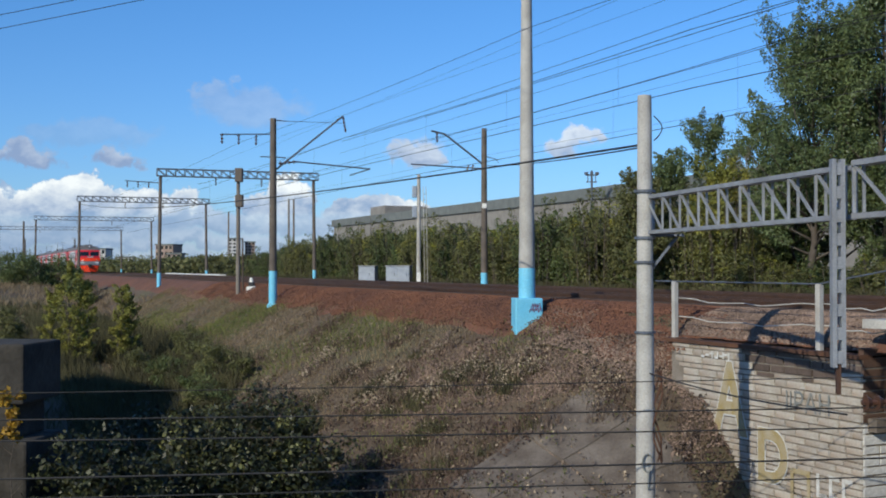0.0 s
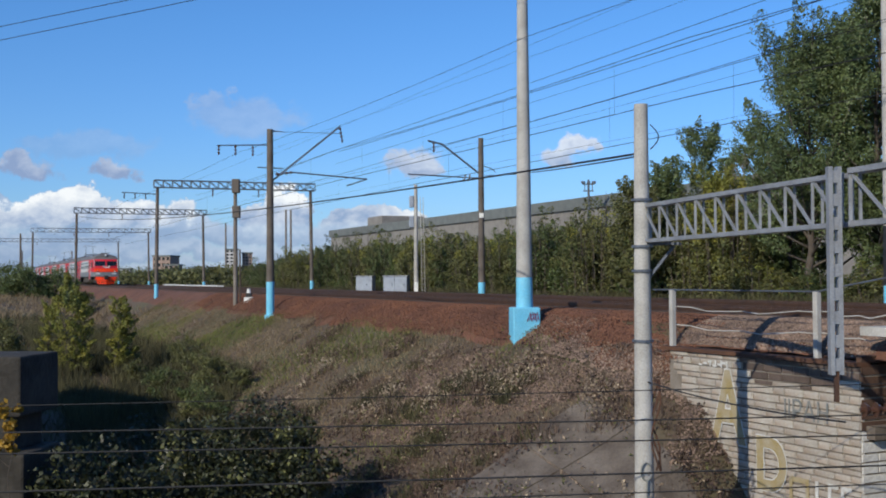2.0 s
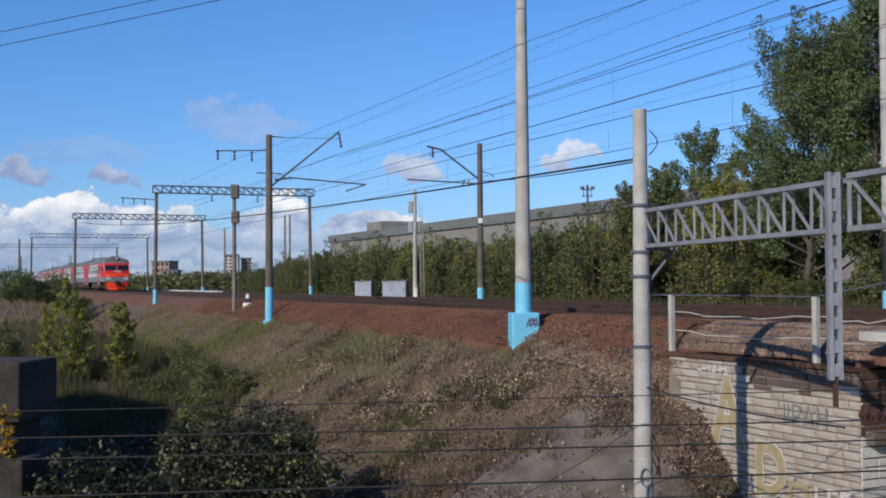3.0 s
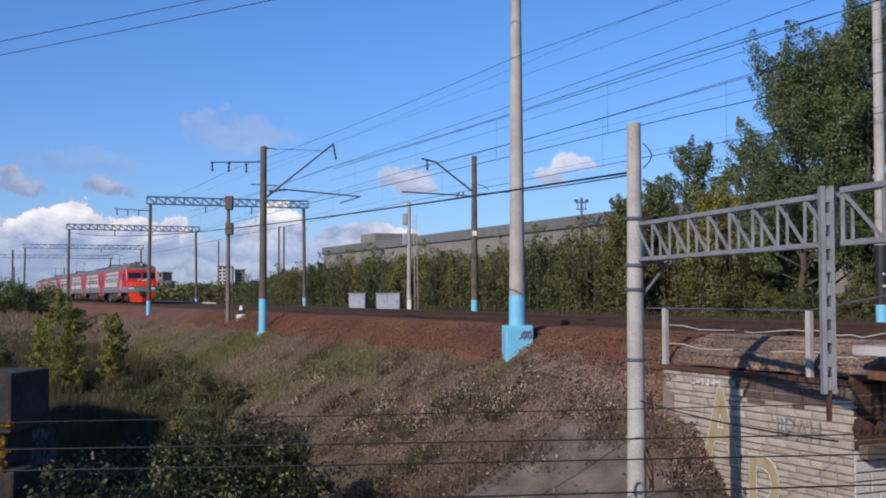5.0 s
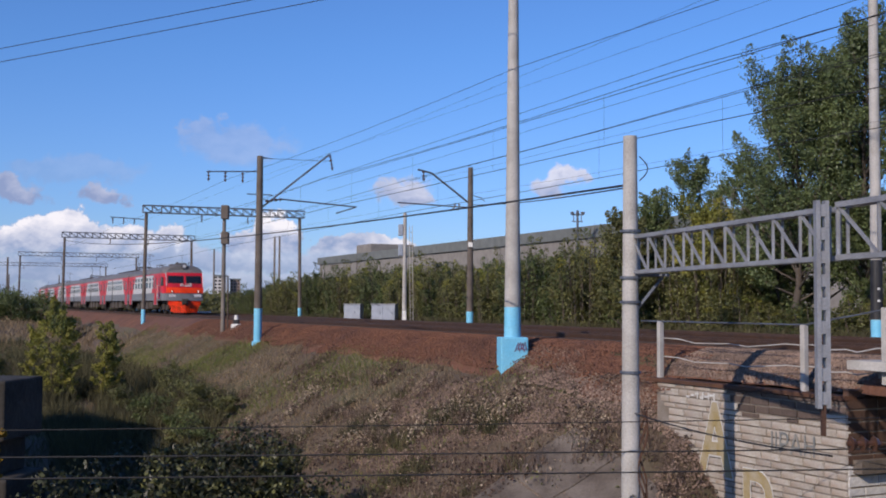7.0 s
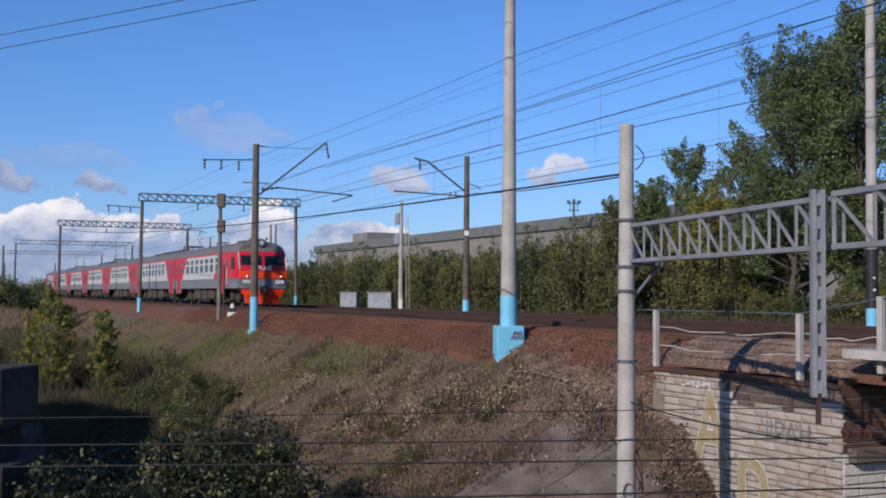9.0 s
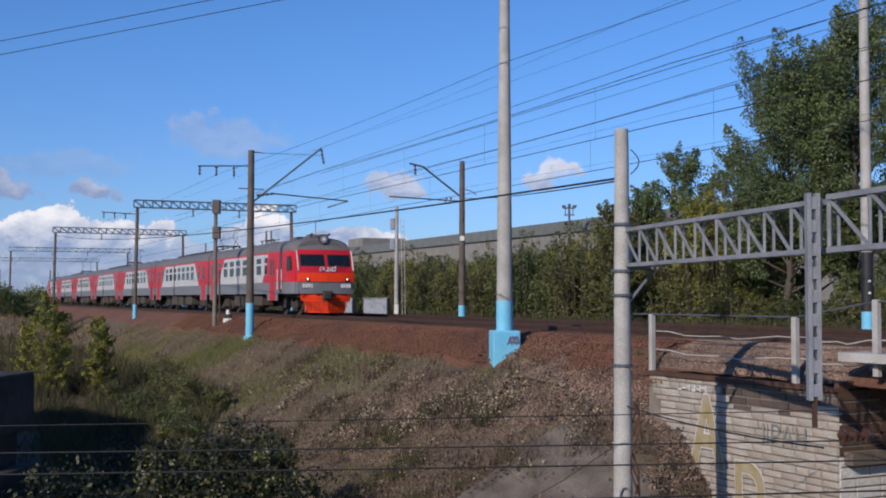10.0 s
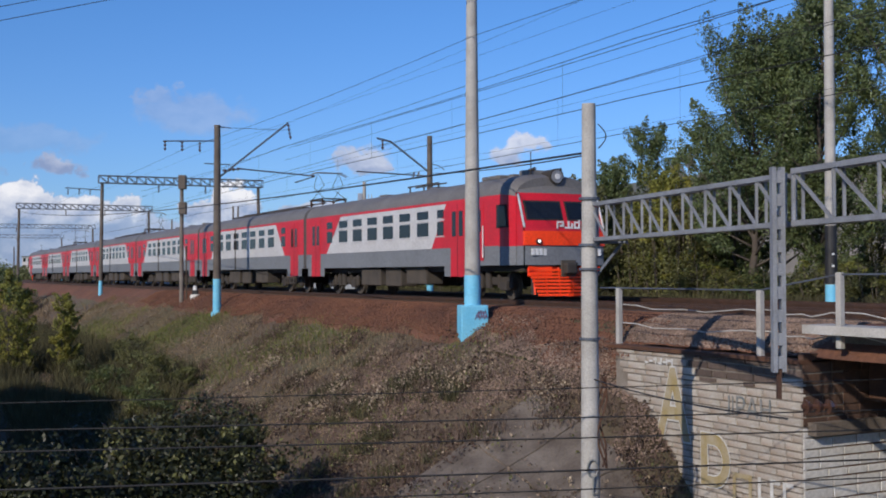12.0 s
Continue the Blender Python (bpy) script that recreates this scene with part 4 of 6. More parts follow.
def loft(g, xs, scale=lambda x: (1.0, 0.0)):
    """The body skin along x; scale gives the narrowing and the drop of the roof at x."""
    prof = body_profile()
    n = len(prof)
    vs = []
    for x in xs:
        k, drop = scale(x)
        for y, z in prof:
            vs.append((x, y * k, z - drop * max(0, z - FLOOR) / (TOP - FLOOR)))
    g.add(vs, [(i * n + j, (i + 1) * n + j, (i + 1) * n + j + 1, i * n + j + 1) for i in range(len(xs) - 1) for j in range(n - 1)] + [(i * n + n - 1, (i + 1) * n + n - 1, (i + 1) * n, i * n) for i in range(len(xs) - 1)])
    m = len(xs) - 1
    g.add(vs[:n], [tuple(range(n))])
    g.add(vs[m * n:], [tuple(range(n - 1, -1, -1))])
    return g


def panel(g, outline, s, y=HALF, t=0.012):
    """A flat sheet on the side s of the car (1 left, -1 right), proud of the skin."""
    n = len(outline)
    vs = [(x, s * (y - 0.01), z) for x, z in outline] + [(x, s * (y + t), z) for x, z in outline]
    fs = [tuple(range(n, 2 * n)), tuple(range(n - 1, -1, -1))] + [(k, (k + 1) % n, n + (k + 1) % n, n + k) for k in range(n)]
    if s < 0:
        fs = [tuple(reversed(f)) for f in fs]
    # outline runs clockwise seen from the left side
    return g.add(vs, [tuple(reversed(f)) for f in fs])


def rect(x0, z0, x1, z1):
    return [(x0, z0), (x1, z0), (x1, z1), (x0, z1)]


MESHES = {}


def shared(key, build, material, smooth=False):
    if key not in MESHES:
        MESHES[key] = build().mesh(key, M[material], smooth)
    return MESHES[key]


def window_unit(car, x, s, w=0.98):
    """One saloon window: rubber frame, small upper and taller lower pane."""
    fr = part("window", shared(f"window{w}{s}", lambda: panel(Geo(), rect(-w / 2 - 0.04, 2.86, w / 2 + 0.04, 2.93), s, HALF + 0.012, 0.012), "white"), None, car, m=pose(x, 0, 0))
    part("sill", shared(f"sill{w}{s}", lambda: panel(Geo(), rect(-w / 2 - 0.05, 2.26, w / 2 + 0.05, 2.30), s, HALF + 0.012, 0.018), "white"), None, fr)
    part("pane", shared(f"pane_lo{w}{s}", lambda: panel(Geo(), rect(-w / 2, 2.32, w / 2, 2.83), s, HALF + 0.002, 0.014), "glass"), None, fr)
    part("pane", shared(f"pane_up{w}{s}", lambda: panel(Geo(), rect(-w / 2, 2.96, w / 2, 3.27), s, HALF + 0.002, 0.014), "glass"), None, fr)


def door_unit(car, x, s, w=1.15, z0=0.80):
    """A pair of sliding leaves with slim windows, going down to the step."""
    d = part("door", shared(f"door{w}{s}", lambda: panel(Geo(), rect(-w / 2, z0, w / 2, 3.45), s, HALF + 0.010, 0.012), "red"), None, car, m=pose(x, 0, 0))
    for k in (-1, 1):
        part("pane", shared(f"door_pane{s}", lambda: panel(Geo(), rect(-0.15, 2.25, 0.15, 3.15), s, HALF + 0.016, 0.014), "glass"), None, d, m=pose(k * w * 0.25, 0, 0))
    part("seam", shared(f"door_seam{s}", lambda: panel(Geo(), rect(-0.012, z0, 0.012, 3.42), s, HALF + 0.016, 0.010), "rubber"), None, d)


def skirt_unit(car, x, s, w=2.1):
    part("step_skirt", shared(f"skirt{w}{s}", lambda: panel(Geo(), [(-w / 2, 0.80), (w / 2, 0.80), (w / 2, FLOOR + 0.02), (-w / 2, FLOOR + 0.02)], s, HALF - 0.005, 0.010), "grey"), None, car, m=pose(x, 0, 0))


def wheel_mesh():
    g = Geo()
    g.rod((0, -0.07, 0), (0, 0.06, 0), 0.475, 0.475, 20)
    g.rod((0, 0.06, 0), (0, 0.09, 0), 0.50, 0.50, 20)
    g.rod((0, -0.12, 0), (0, -0.07, 0), 0.12, 0.12, 10)
    return g


def bogie_unit(car, x):
    def frame_geo():
        g = Geo()
        for s in (-1, 1):
            g.bevel_box(-1.75, s * 1.02 - 0.09, 0.50, 1.75, s * 1.02 + 0.09, 0.78, 0.04)
            for k in (-1.3, 1.3):
                g.bevel_box(k - 0.22, s * 1.12 - 0.10, 0.32, k + 0.22, s * 1.12 + 0.10, 0.66, 0.04)
                g.rod((k - 0.38, s * 1.1, 0.42), (k - 0.38, s * 1.1, 0.86), 0.10, 0.10, 10)
                g.rod((k + 0.38, s * 1.1, 0.42), (k + 0.38, s * 1.1, 0.86), 0.10, 0.10, 10)
            g.rod((-0.25, s * 1.15, 0.40), (-0.25, s * 1.15, 1.0), 0.14, 0.14, 10)
            g.rod((0.25, s * 1.15, 0.40), (0.25, s * 1.15, 1.0), 0.14, 0.14, 10)
        g.box(-0.3, -1.0, 0.45, 0.3, 1.0, 0.95)
        return g

    b = part("bogie", shared("bogie", frame_geo, "under"), None, car, m=pose(x, 0, 0))
    for k in (-1.3, 1.3):
        for s in (-1, 1):
            part("wheel", shared("wheel", wheel_mesh, "gear"), None, b, m=pose(k, s * 0.79, 0.475, 0, 0, 180 if s > 0 else 0))


def underfloor(car, xs):
    for k, (x0, x1, z, y) in enumerate(xs):
        for s in (-1, 1):
            part("underfloor_box", shared(f"under{k}{x0}{s}", lambda: Geo().bevel_box(x0, min(s * 0.75, s * y), z, x1, max(s * 0.75, s * y), 1.14, 0.05), "gear"), None, car)
    part("underframe", shared("underframe", lambda: Geo().box(-9.6, -1.35, 0.98, 9.6, 1.35, 1.19), "under"), None, car)


def roof_pods(car, spots):
    for x, w, l, h in spots:
        part("roof_vent", shared(f"vent{w}{l}{h}", lambda: Geo().bevel_box(-l / 2, -w / 2, 0, l / 2, w / 2, h, 0.05), "roof"), None, car, m=pose(x, 0, TOP - 0.03))


def pantograph(car, x, raised):
    p = part("pantograph", Geo().beam((-0.9, -0.6, 4.62), (0.9, -0.6, 4.62), 0.07).beam((-0.9, 0.6, 4.62), (0.9, 0.6, 4.62), 0.07).beam((-0.9, -0.6, 4.62), (-0.9, 0.6, 4.62), 0.07).beam((0.9, -0.6, 4.62), (0.9, 0.6, 4.62), 0.07), M["under"], car, "dark pantograph frame", m=pose(x, 0, 0))
    for sx in (-0.8, 0.8):
        for sy in (-0.6, 0.6):
            g = Geo()
            insulator(g, (sx, sy, 4.60), (sx, sy, 4.30), 0.11, 3)
            part("insulator", g, M["porcelain"], p)
    top = 5.95 if raised else 4.86
    g = Geo()
    for sy in (-0.55, 0.55):
        g.rod((-0.8, sy, 4.66), (0.75 if raised else 0.2, sy * 0.9, 4.66 + (top - 4.66) * 0.5), 0.018, 0.016, 6)
        g.rod((0.8, sy, 4.66), (-0.75 if raised else -0.2, sy * 0.9, 4.66 + (top - 4.66) * 0.5), 0.018, 0.016, 6)
        g.rod((0.75 if raised else 0.2, sy * 0.9, 4.66 + (top - 4.66) * 0.5), (0, sy, top), 0.014, 0.012, 6)
        g.rod((-0.75 if raised else -0.2, sy * 0.9, 4.66 + (top - 4.66) * 0.5), (0, sy, top), 0.014, 0.012, 6)
    part("arms", g, M["under"], p)
    g = Geo().pipe([(-0.15, -1.0, top - 0.15), (-0.15, -0.65, top + 0.02), (-0.15, 0.65, top + 0.02), (-0.15, 1.0, top - 0.15)], 0.025)
    g.pipe([(0.15, -1.0, top - 0.15), (0.15, -0.65, top + 0.02), (0.15, 0.65, top + 0.02), (0.15, 1.0, top - 0.15)], 0.025)
    part("collector_head", g, M["steel"], p)


def side_paint(car, white, reds, x0, x1):
    """Light grey window band with slanted ends, red blocks at the ends and a thin red line under the roof."""
    for s in (-1, 1):
        part("window_band", panel(Geo(), white, s, HALF, 0.006), M["white"], car, "light grey band with slanted ends")
        for q in reds:
            part("red_block", panel(Geo(), q, s, HALF, 0.006), M["red"], car)
        part("red_line", panel(Geo(), rect(x0, 3.46, x1, EAVE), s, HALF, 0.010), M["red"], car)
        g = Geo()
        for z in (1.92, 2.02, 2.12):
            panel(g, rect(white[0][0] + 0.2, z, white[1][0] - 0.2, z + 0.016), s, HALF + 0.004, 0.008)
        part("ribs", g, M["white"], car)
        part("lower_rail", panel(Geo(), rect(x0, BAND - 0.03, x1, BAND), s, HALF, 0.012), M["grey"], car)


def head_car():
    """Leading trailer: origin over the rails at its middle, x to the front."""
    car = thing("driving_car", Matrix.Identity(4), "red, grey and white electric train driving car with orange front", "train car", "cars of the train")
    XF = 9.40

    def narrowing(x):
        k = max(0.0, (x - 8.6) / (XF - 8.6))
        return 1 - 0.105 * k * k, 0.16 * k * k

    xs = [-9.85, -9.7, -5, 0, 5, 8.6, 8.9, 9.1, 9.28, XF]
    ob = part("body", loft(Geo(), xs, narrowing), M["roof"], car, "grey painted body shell and domed roof", smooth=True)
    smooth_by_angle(ob, 35)
    # side paint below the roof
    white = [(-7.2, BAND), (3.55, BAND), (4.75, 3.46), (-5.5, 3.46)]
    reds = [[(-9.85, BAND), (-7.2, BAND), (-5.5, 3.46), (-9.85, 3.46)], [(3.55, BAND), (8.6, BAND), (8.6, 3.46), (4.75, 3.46)]]
    side_paint(car, white, reds, -9.85, 8.6)
    for s in (-1, 1):
        part("lower_side", panel(Geo(), rect(-9.85, FLOOR, 8.6, BAND - 0.03), s, HALF, 0.004), M["grey"], car, "dark grey lower side")
        # cab side that bends in towards the nose
        g = Geo()
        ys = lambda x: HALF * narrowing(x)[0] + 0.008
        for a, b in ((8.6, 8.9), (8.9, 9.1), (9.1, 9.28), (9.28, 9.42)):
            top_a, top_b = EAVE - narrowing(min(a, XF))[1] * 0.62, EAVE - narrowing(min(b, XF))[1] * 0.62
            vs = [(a, s * ys(min(a, XF)), BAND - 0.03), (b, s * ys(min(b, XF)), BAND - 0.03), (b, s * ys(min(b, XF)), top_b), (a, s * ys(min(a, XF)), top_a)]
            g.add(vs, [(0, 1, 2, 3) if s < 0 else (3, 2, 1, 0)])
        part("cab_side", g, M["red"], car)
        g = Geo()
        for a, b in ((8.6, 8.9), (8.9, 9.1), (9.1, 9.28), (9.28, 9.42)):
            vs = [(a, s * ys(min(a, XF)), FLOOR), (b, s * ys(min(b, XF)), FLOOR), (b, s * ys(min(b, XF)), BAND - 0.03), (a, s * ys(min(a, XF)), BAND - 0.03)]
            g.add(vs, [(0, 1, 2, 3) if s < 0 else (3, 2, 1, 0)])
        part("cab_lower_side", g, M["grey"], car)
        for k in range(6):
            window_unit(car, -5.2 + 1.6 * k, s)
        window_unit(car, 4.28, s, 0.52)
        door_unit(car, -8.55, s, 1.1)
        door_unit(car, 5.65, s, 1.05)
        skirt_unit(car, -8.55, s)
        skirt_unit(car, 5.65, s)
        part("rear_vestibule_window", panel(panel(Geo(), rect(-7.15, 2.32, -6.5, 2.83), s, HALF + 0.004, 0.012), rect(-7.15, 2.96, -6.5, 3.27), s, HALF + 0.004, 0.012), M["glass"], car)
        # cab door with handrails, and the cab side window
        part("cab_door", panel(Geo(), rect(6.95, 1.35, 7.55, 3.4), s, HALF + 0.006, 0.012), M["red"], car)
        part("cab_door_pane", panel(Geo(), rect(7.12, 2.35, 7.38, 3.1), s, HALF + 0.012, 0.012), M["glass"], car)
        for x in (6.86, 7.62):
            part("handrail", Geo().rod((x, s * (HALF + 0.08), 1.45), (x, s * (HALF + 0.08), 2.55), 0.024, n=8), M["lettering"], car, "white handrail")
        def inset(x0, x1, x2, x3, z0, z1, lift):
            vs = [(x, s * (ys(min(x, XF)) + lift + d), z) for d in (0.0, -0.03) for x, z in ((x0, z0), (x1, z0), (x2, z1), (x3, z1))]
            fs = [(0, 1, 2, 3), (4, 7, 6, 5), (0, 4, 5, 1), (1, 5, 6, 2), (2, 6, 7, 3), (3, 7, 4, 0)]
            return Geo().add(vs, fs if s < 0 else [tuple(reversed(f)) for f in fs])

        part("cab_side_frame", inset(8.50, 9.14, 9.04, 8.50, 2.44, 3.22, 0.045), M["rubber"], car)
        part("cab_side_pane", inset(8.56, 9.07, 8.98, 8.56, 2.50, 3.16, 0.055), M["glass"], car)
    # the nose: a flat three-facet front, leaning back above the waist
    N0 = 9.75

    def face(y, z):
        back = 0.20 * (abs(y) / HALF) ** 2 + (0.36 * (z - 2.3) if z > 2.3 else 0)
        return N0 + 0.38 - back

    def nose(z0, z1, y0, y1, t=0.0, n=8, rows=3):
        g = Geo()
        vs = [(face(y0 + (y1 - y0) * j / n, z0 + (z1 - z0) * i / rows) + t, y0 + (y1 - y0) * j / n, z0 + (z1 - z0) * i / rows) for i in range(rows + 1) for j in range(n + 1)]
        fs = [(i * (n + 1) + j, i * (n + 1) + j + 1, (i + 1) * (n + 1) + j + 1, (i + 1) * (n + 1) + j) for i in range(rows) for j in range(n)]
        k = len(vs)
        vs2 = [(x - 0.10 - t, y, z) for x, y, z in vs]
        rim = [i for i in range(n + 1)] + [(i + 1) * (n + 1) + n for i in range(rows)] + [rows * (n + 1) + n - 1 - i for i in range(n)] + [(rows - 1 - i) * (n + 1) for i in range(rows - 1)]
        g.add(vs + vs2, fs + [(a, a + k, b + k, b) for a, b in zip(rim, rim[1:] + rim[:1])])
        return g

    W = 1.55
    # closes the body behind the nose panels
    for s in (-1, 1):
        g = Geo()
        for z0, z1 in ((1.81, 2.3), (2.3, 3.58)):
            a0, a1 = face(W, z0) - 0.02, face(W, z1) - 0.02
            vs = [(9.3, s * (W + 0.0), z0), (a0, s * (W + 0.0), z0), (a1, s * (W + 0.0), z1), (9.3, s * (W + 0.0), z1)]
            g.add(vs, [(0, 1, 2, 3) if s < 0 else (3, 2, 1, 0)])
        part("nose_cheek", g, M["red"], car)
        x0, x1 = face(W, FLOOR) - 0.02, face(W, 1.81) - 0.02
        part("nose_cheek", Geo().add([(9.3, s * W, FLOOR), (x0, s * W, FLOOR), (x1, s * W, 1.81), (9.3, s * W, 1.81)], [(0, 1, 2, 3) if s < 0 else (3, 2, 1, 0)]), M["grey"], car, "grey lower cheek of the nose")
    part("nose_lower", nose(FLOOR, 1.81, -W, W), M["grey"], car, "grey band across the nose", smooth=False)
    part("nose_upper", nose(1.81, 3.58, -W, W, rows=6), M["red"], car, "red nose")
    # rounded brow between nose and roof
    g = Geo()
    n = 10
    rows = []
    for i in range(5):
        f = i / 4
        z = 3.58 + (4.10 - 3.58) * f
        rows.append([(face(y, 3.58) - 0.02 - 0.80 * f ** 1.8, y * (1 - 0.03 * f), z - 0.22 * (abs(y) / W) ** 2.2 * f) for y in (-W + 2 * W * j / n for j in range(n + 1))])
    g.add([p for r in rows for p in r], [(i * (n + 1) + j, i * (n + 1) + j + 1, (i + 1) * (n + 1) + j + 1, (i + 1) * (n + 1) + j) for i in range(4) for j in range(n)])
    part("brow", g, M["roof"], car, smooth=True)
    for y0, y1 in ((-1.38, -0.14), (0.14, 1.38)):
        ws = part("windscreen_frame", nose(2.66, 3.32, y0 - 0.06, y1 + 0.06, 0.012), M["rubber"], car)
        part("windscreen", nose(2.71, 3.27, y0, y1, 0.024), M["glass"], ws, "dark windscreen")
        part("wiper", Geo().rod((face(y0, 2.5) + 0.05, (y0 + y1) / 2, 2.5), (face(y0, 3.0) + 0.12, (y0 + y1) / 2 + 0.35, 3.0), 0.012, n=5), M["rubber"], ws)
    for s in (-1, 1):
        g = Geo()
        for k in range(7):
            z0, z1 = 2.42 + k * 0.16, 2.42 + (k + 1) * 0.16
            g.beam((face(W, z0) + 0.02, s * (W + 0.015), z0), (face(W, z1) + 0.02, s * (W + 0.015), z1), 0.05, 0.05)
        part("corner_trim", g, M["lettering"], car, "white corner trim")
    part("warning_band", nose(1.83, 2.30, -W - 0.02, W + 0.02, 0.05, rows=3), M["orange"], car, "orange-red warning band")
    for s in (-1, 1):
        h = part("headlight", Geo().rod((face(1.2, 1.98) + 0.02, s * 1.12, 1.95), (face(1.2, 1.98) + 0.13, s * 1.12, 1.95), 0.10, 0.09, 14), M["black"], car)
        part("lens", Geo().rod((face(1.2, 1.98) + 0.11, s * 1.12, 1.96), (face(1.2, 1.98) + 0.14, s * 1.12, 1.96), 0.05, 0.05, 12), M["lamp"], h, "lit headlight")
    h = part("roof_headlight", Geo().rod((8.8, 0, 4.20), (9.50, 0, 4.17), 0.22, 0.27, 18), M["under"], car, "round headlight in a dark housing")
    part("lens", Geo().rod((9.46, 0, 4.17), (9.52, 0, 4.17), 0.22, 0.22, 16), M["steel"], h)
    part("lens_core", Geo().rod((9.50, 0, 4.17), (9.55, 0, 4.17), 0.10, 0.10, 12), M["lettering"], h)
    for x, y in ((8.7, 0.5), (8.55, -0.45)):
        part("horn", Geo().rod((x, y, TOP - 0.05), (x, y, TOP + 0.14), 0.03, n=6).rod((x - 0.15, y, TOP + 0.16), (x + 0.25, y, TOP + 0.16), 0.03, 0.07, 8), M["under"], car)
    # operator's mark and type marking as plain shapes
    g = Geo()
    x = face(0.3, 2.35) + 0.03
    for y0, y1, z0, z1 in ((-0.42, -0.36, 2.22, 2.46), (-0.42, -0.14, 2.40, 2.46), (-0.2, -0.14, 2.28, 2.46), (-0.3, -0.14, 2.28, 2.34), (-0.10, 0.16, 2.22, 2.28), (0.02, 0.08, 2.22, 2.46), (0.16, 0.22, 2.22, 2.40), (0.26, 0.50, 2.40, 2.46), (0.26, 0.32, 2.22, 2.46), (0.44, 0.50, 2.22, 2.52), (0.26, 0.50, 2.22, 2.28)):
        g.box(x - 0.03, y0, z0 + 0.17, x - 0.008, y1, z1 + 0.17)
    part("operator_mark", g, M["lettering"], car, "white operator's mark on the red nose")
    for s in (-1, 1):
        g = Geo()
        for k in range(4):
            y = s * 1.08 + (k - 1.5) * 0.15
            g.box(face(1.1, 1.6) + 0.0, y - 0.055, 1.50, face(1.1, 1.6) + 0.045, y + 0.055, 1.72)
        part("type_marking", g, M["lettering"], car, "white marking bars")
    # snow plough of slats
    plough = part("plough", Geo().add([(9.95, -1.4, 1.14), (9.95, 1.4, 1.14), (10.0, 1.4, 1.0), (10.0, -1.4, 1.0)], [(0, 1, 2, 3), (3, 2, 1, 0)]), M["orange"], car, "orange-red slatted snow plough")
    for k in range(8):
        z = 0.20 + k * 0.115
        w = 1.02 + 0.38 * k / 7
        g = Geo()
        for s in (-1, 1):
            g.beam((10.28 - 0.02 * k, 0.0, z), (9.92, s * w, z), 0.05, 0.078)
        part("slat", g, M["orange"], plough)
    g = Geo()
    for s in (-1, 1):
        for y in (0.25, 0.7, 1.1):
            g.beam((10.14 - 0.26 * y, s * y, 0.2), (10.08 - 0.24 * y, s * (y + 0.05), 1.1), 0.06)
        # solid upper cheeks
        g.beam((10.02, s * 0.55, 0.98), (9.88, s * 1.40, 0.98), 0.05, 0.34)
    g.beam((10.30, -0.1, 0.2), (10.30, 0.1, 0.2), 0.05, 0.10)
    part("uprights", g, M["orange"], plough)
    part("backing", Geo().prism([(9.6, 0.2), (9.86, 0.2), (9.86, 1.12), (9.6, 1.12)], -1.1, 1.1), M["under"], plough)
    c = part("coupler", Geo().bevel_box(9.9, -0.22, 0.86, 10.42, 0.22, 1.26, 0.05).bevel_box(10.35, -0.30, 0.90, 10.55, 0.10, 1.22, 0.04), M["under"], car, "dark automatic coupler")
    part("coupler_plate", Geo().box(10.1, -0.27, 0.80, 10.2, 0.27, 1.34), M["gear"], car)
    part("gangway", Geo().bevel_box(-10.05, -0.7, 1.2, -9.84, 0.7, 3.4, 0.04), M["rubber"], car)
    for x in (-6.65, 6.65):
        bogie_unit(car, x)
    underfloor(car, [(-3.6, -1.6, 0.42, 1.55), (-1.2, 0.3, 0.40, 1.5), (0.8, 2.6, 0.50, 1.5)])
    roof_pods(car, [(8.0, 0.9, 0.5, 0.22), (7.0, 0.7, 0.35, 0.16), (6.0, 1.2, 1.3, 0.16), (1.0, 0.8, 0.7, 0.12), (-4.0, 0.8, 0.7, 0.12)])
    part("roof_rack", Geo().beam((-1.0, -0.55, TOP + 0.2), (1.8, -0.55, TOP + 0.2), 0.05).beam((-1.0, -0.2, TOP + 0.2), (1.8, -0.2, TOP + 0.2), 0.05).beam((-0.9, -0.5, TOP - 0.1), (-0.9, -0.5, TOP + 0.2), 0.05).beam((1.7, -0.5, TOP - 0.1), (1.7, -0.5, TOP + 0.2), 0.05).beam((0.4, -0.5, TOP - 0.1), (0.4, -0.5, TOP + 0.2), 0.05), M["under"], car)
    part("antenna", Geo().rod((7.5, 0.2, TOP - 0.05), (7.5, 0.2, TOP + 0.9), 0.018, n=6), M["under"], car)
    return car


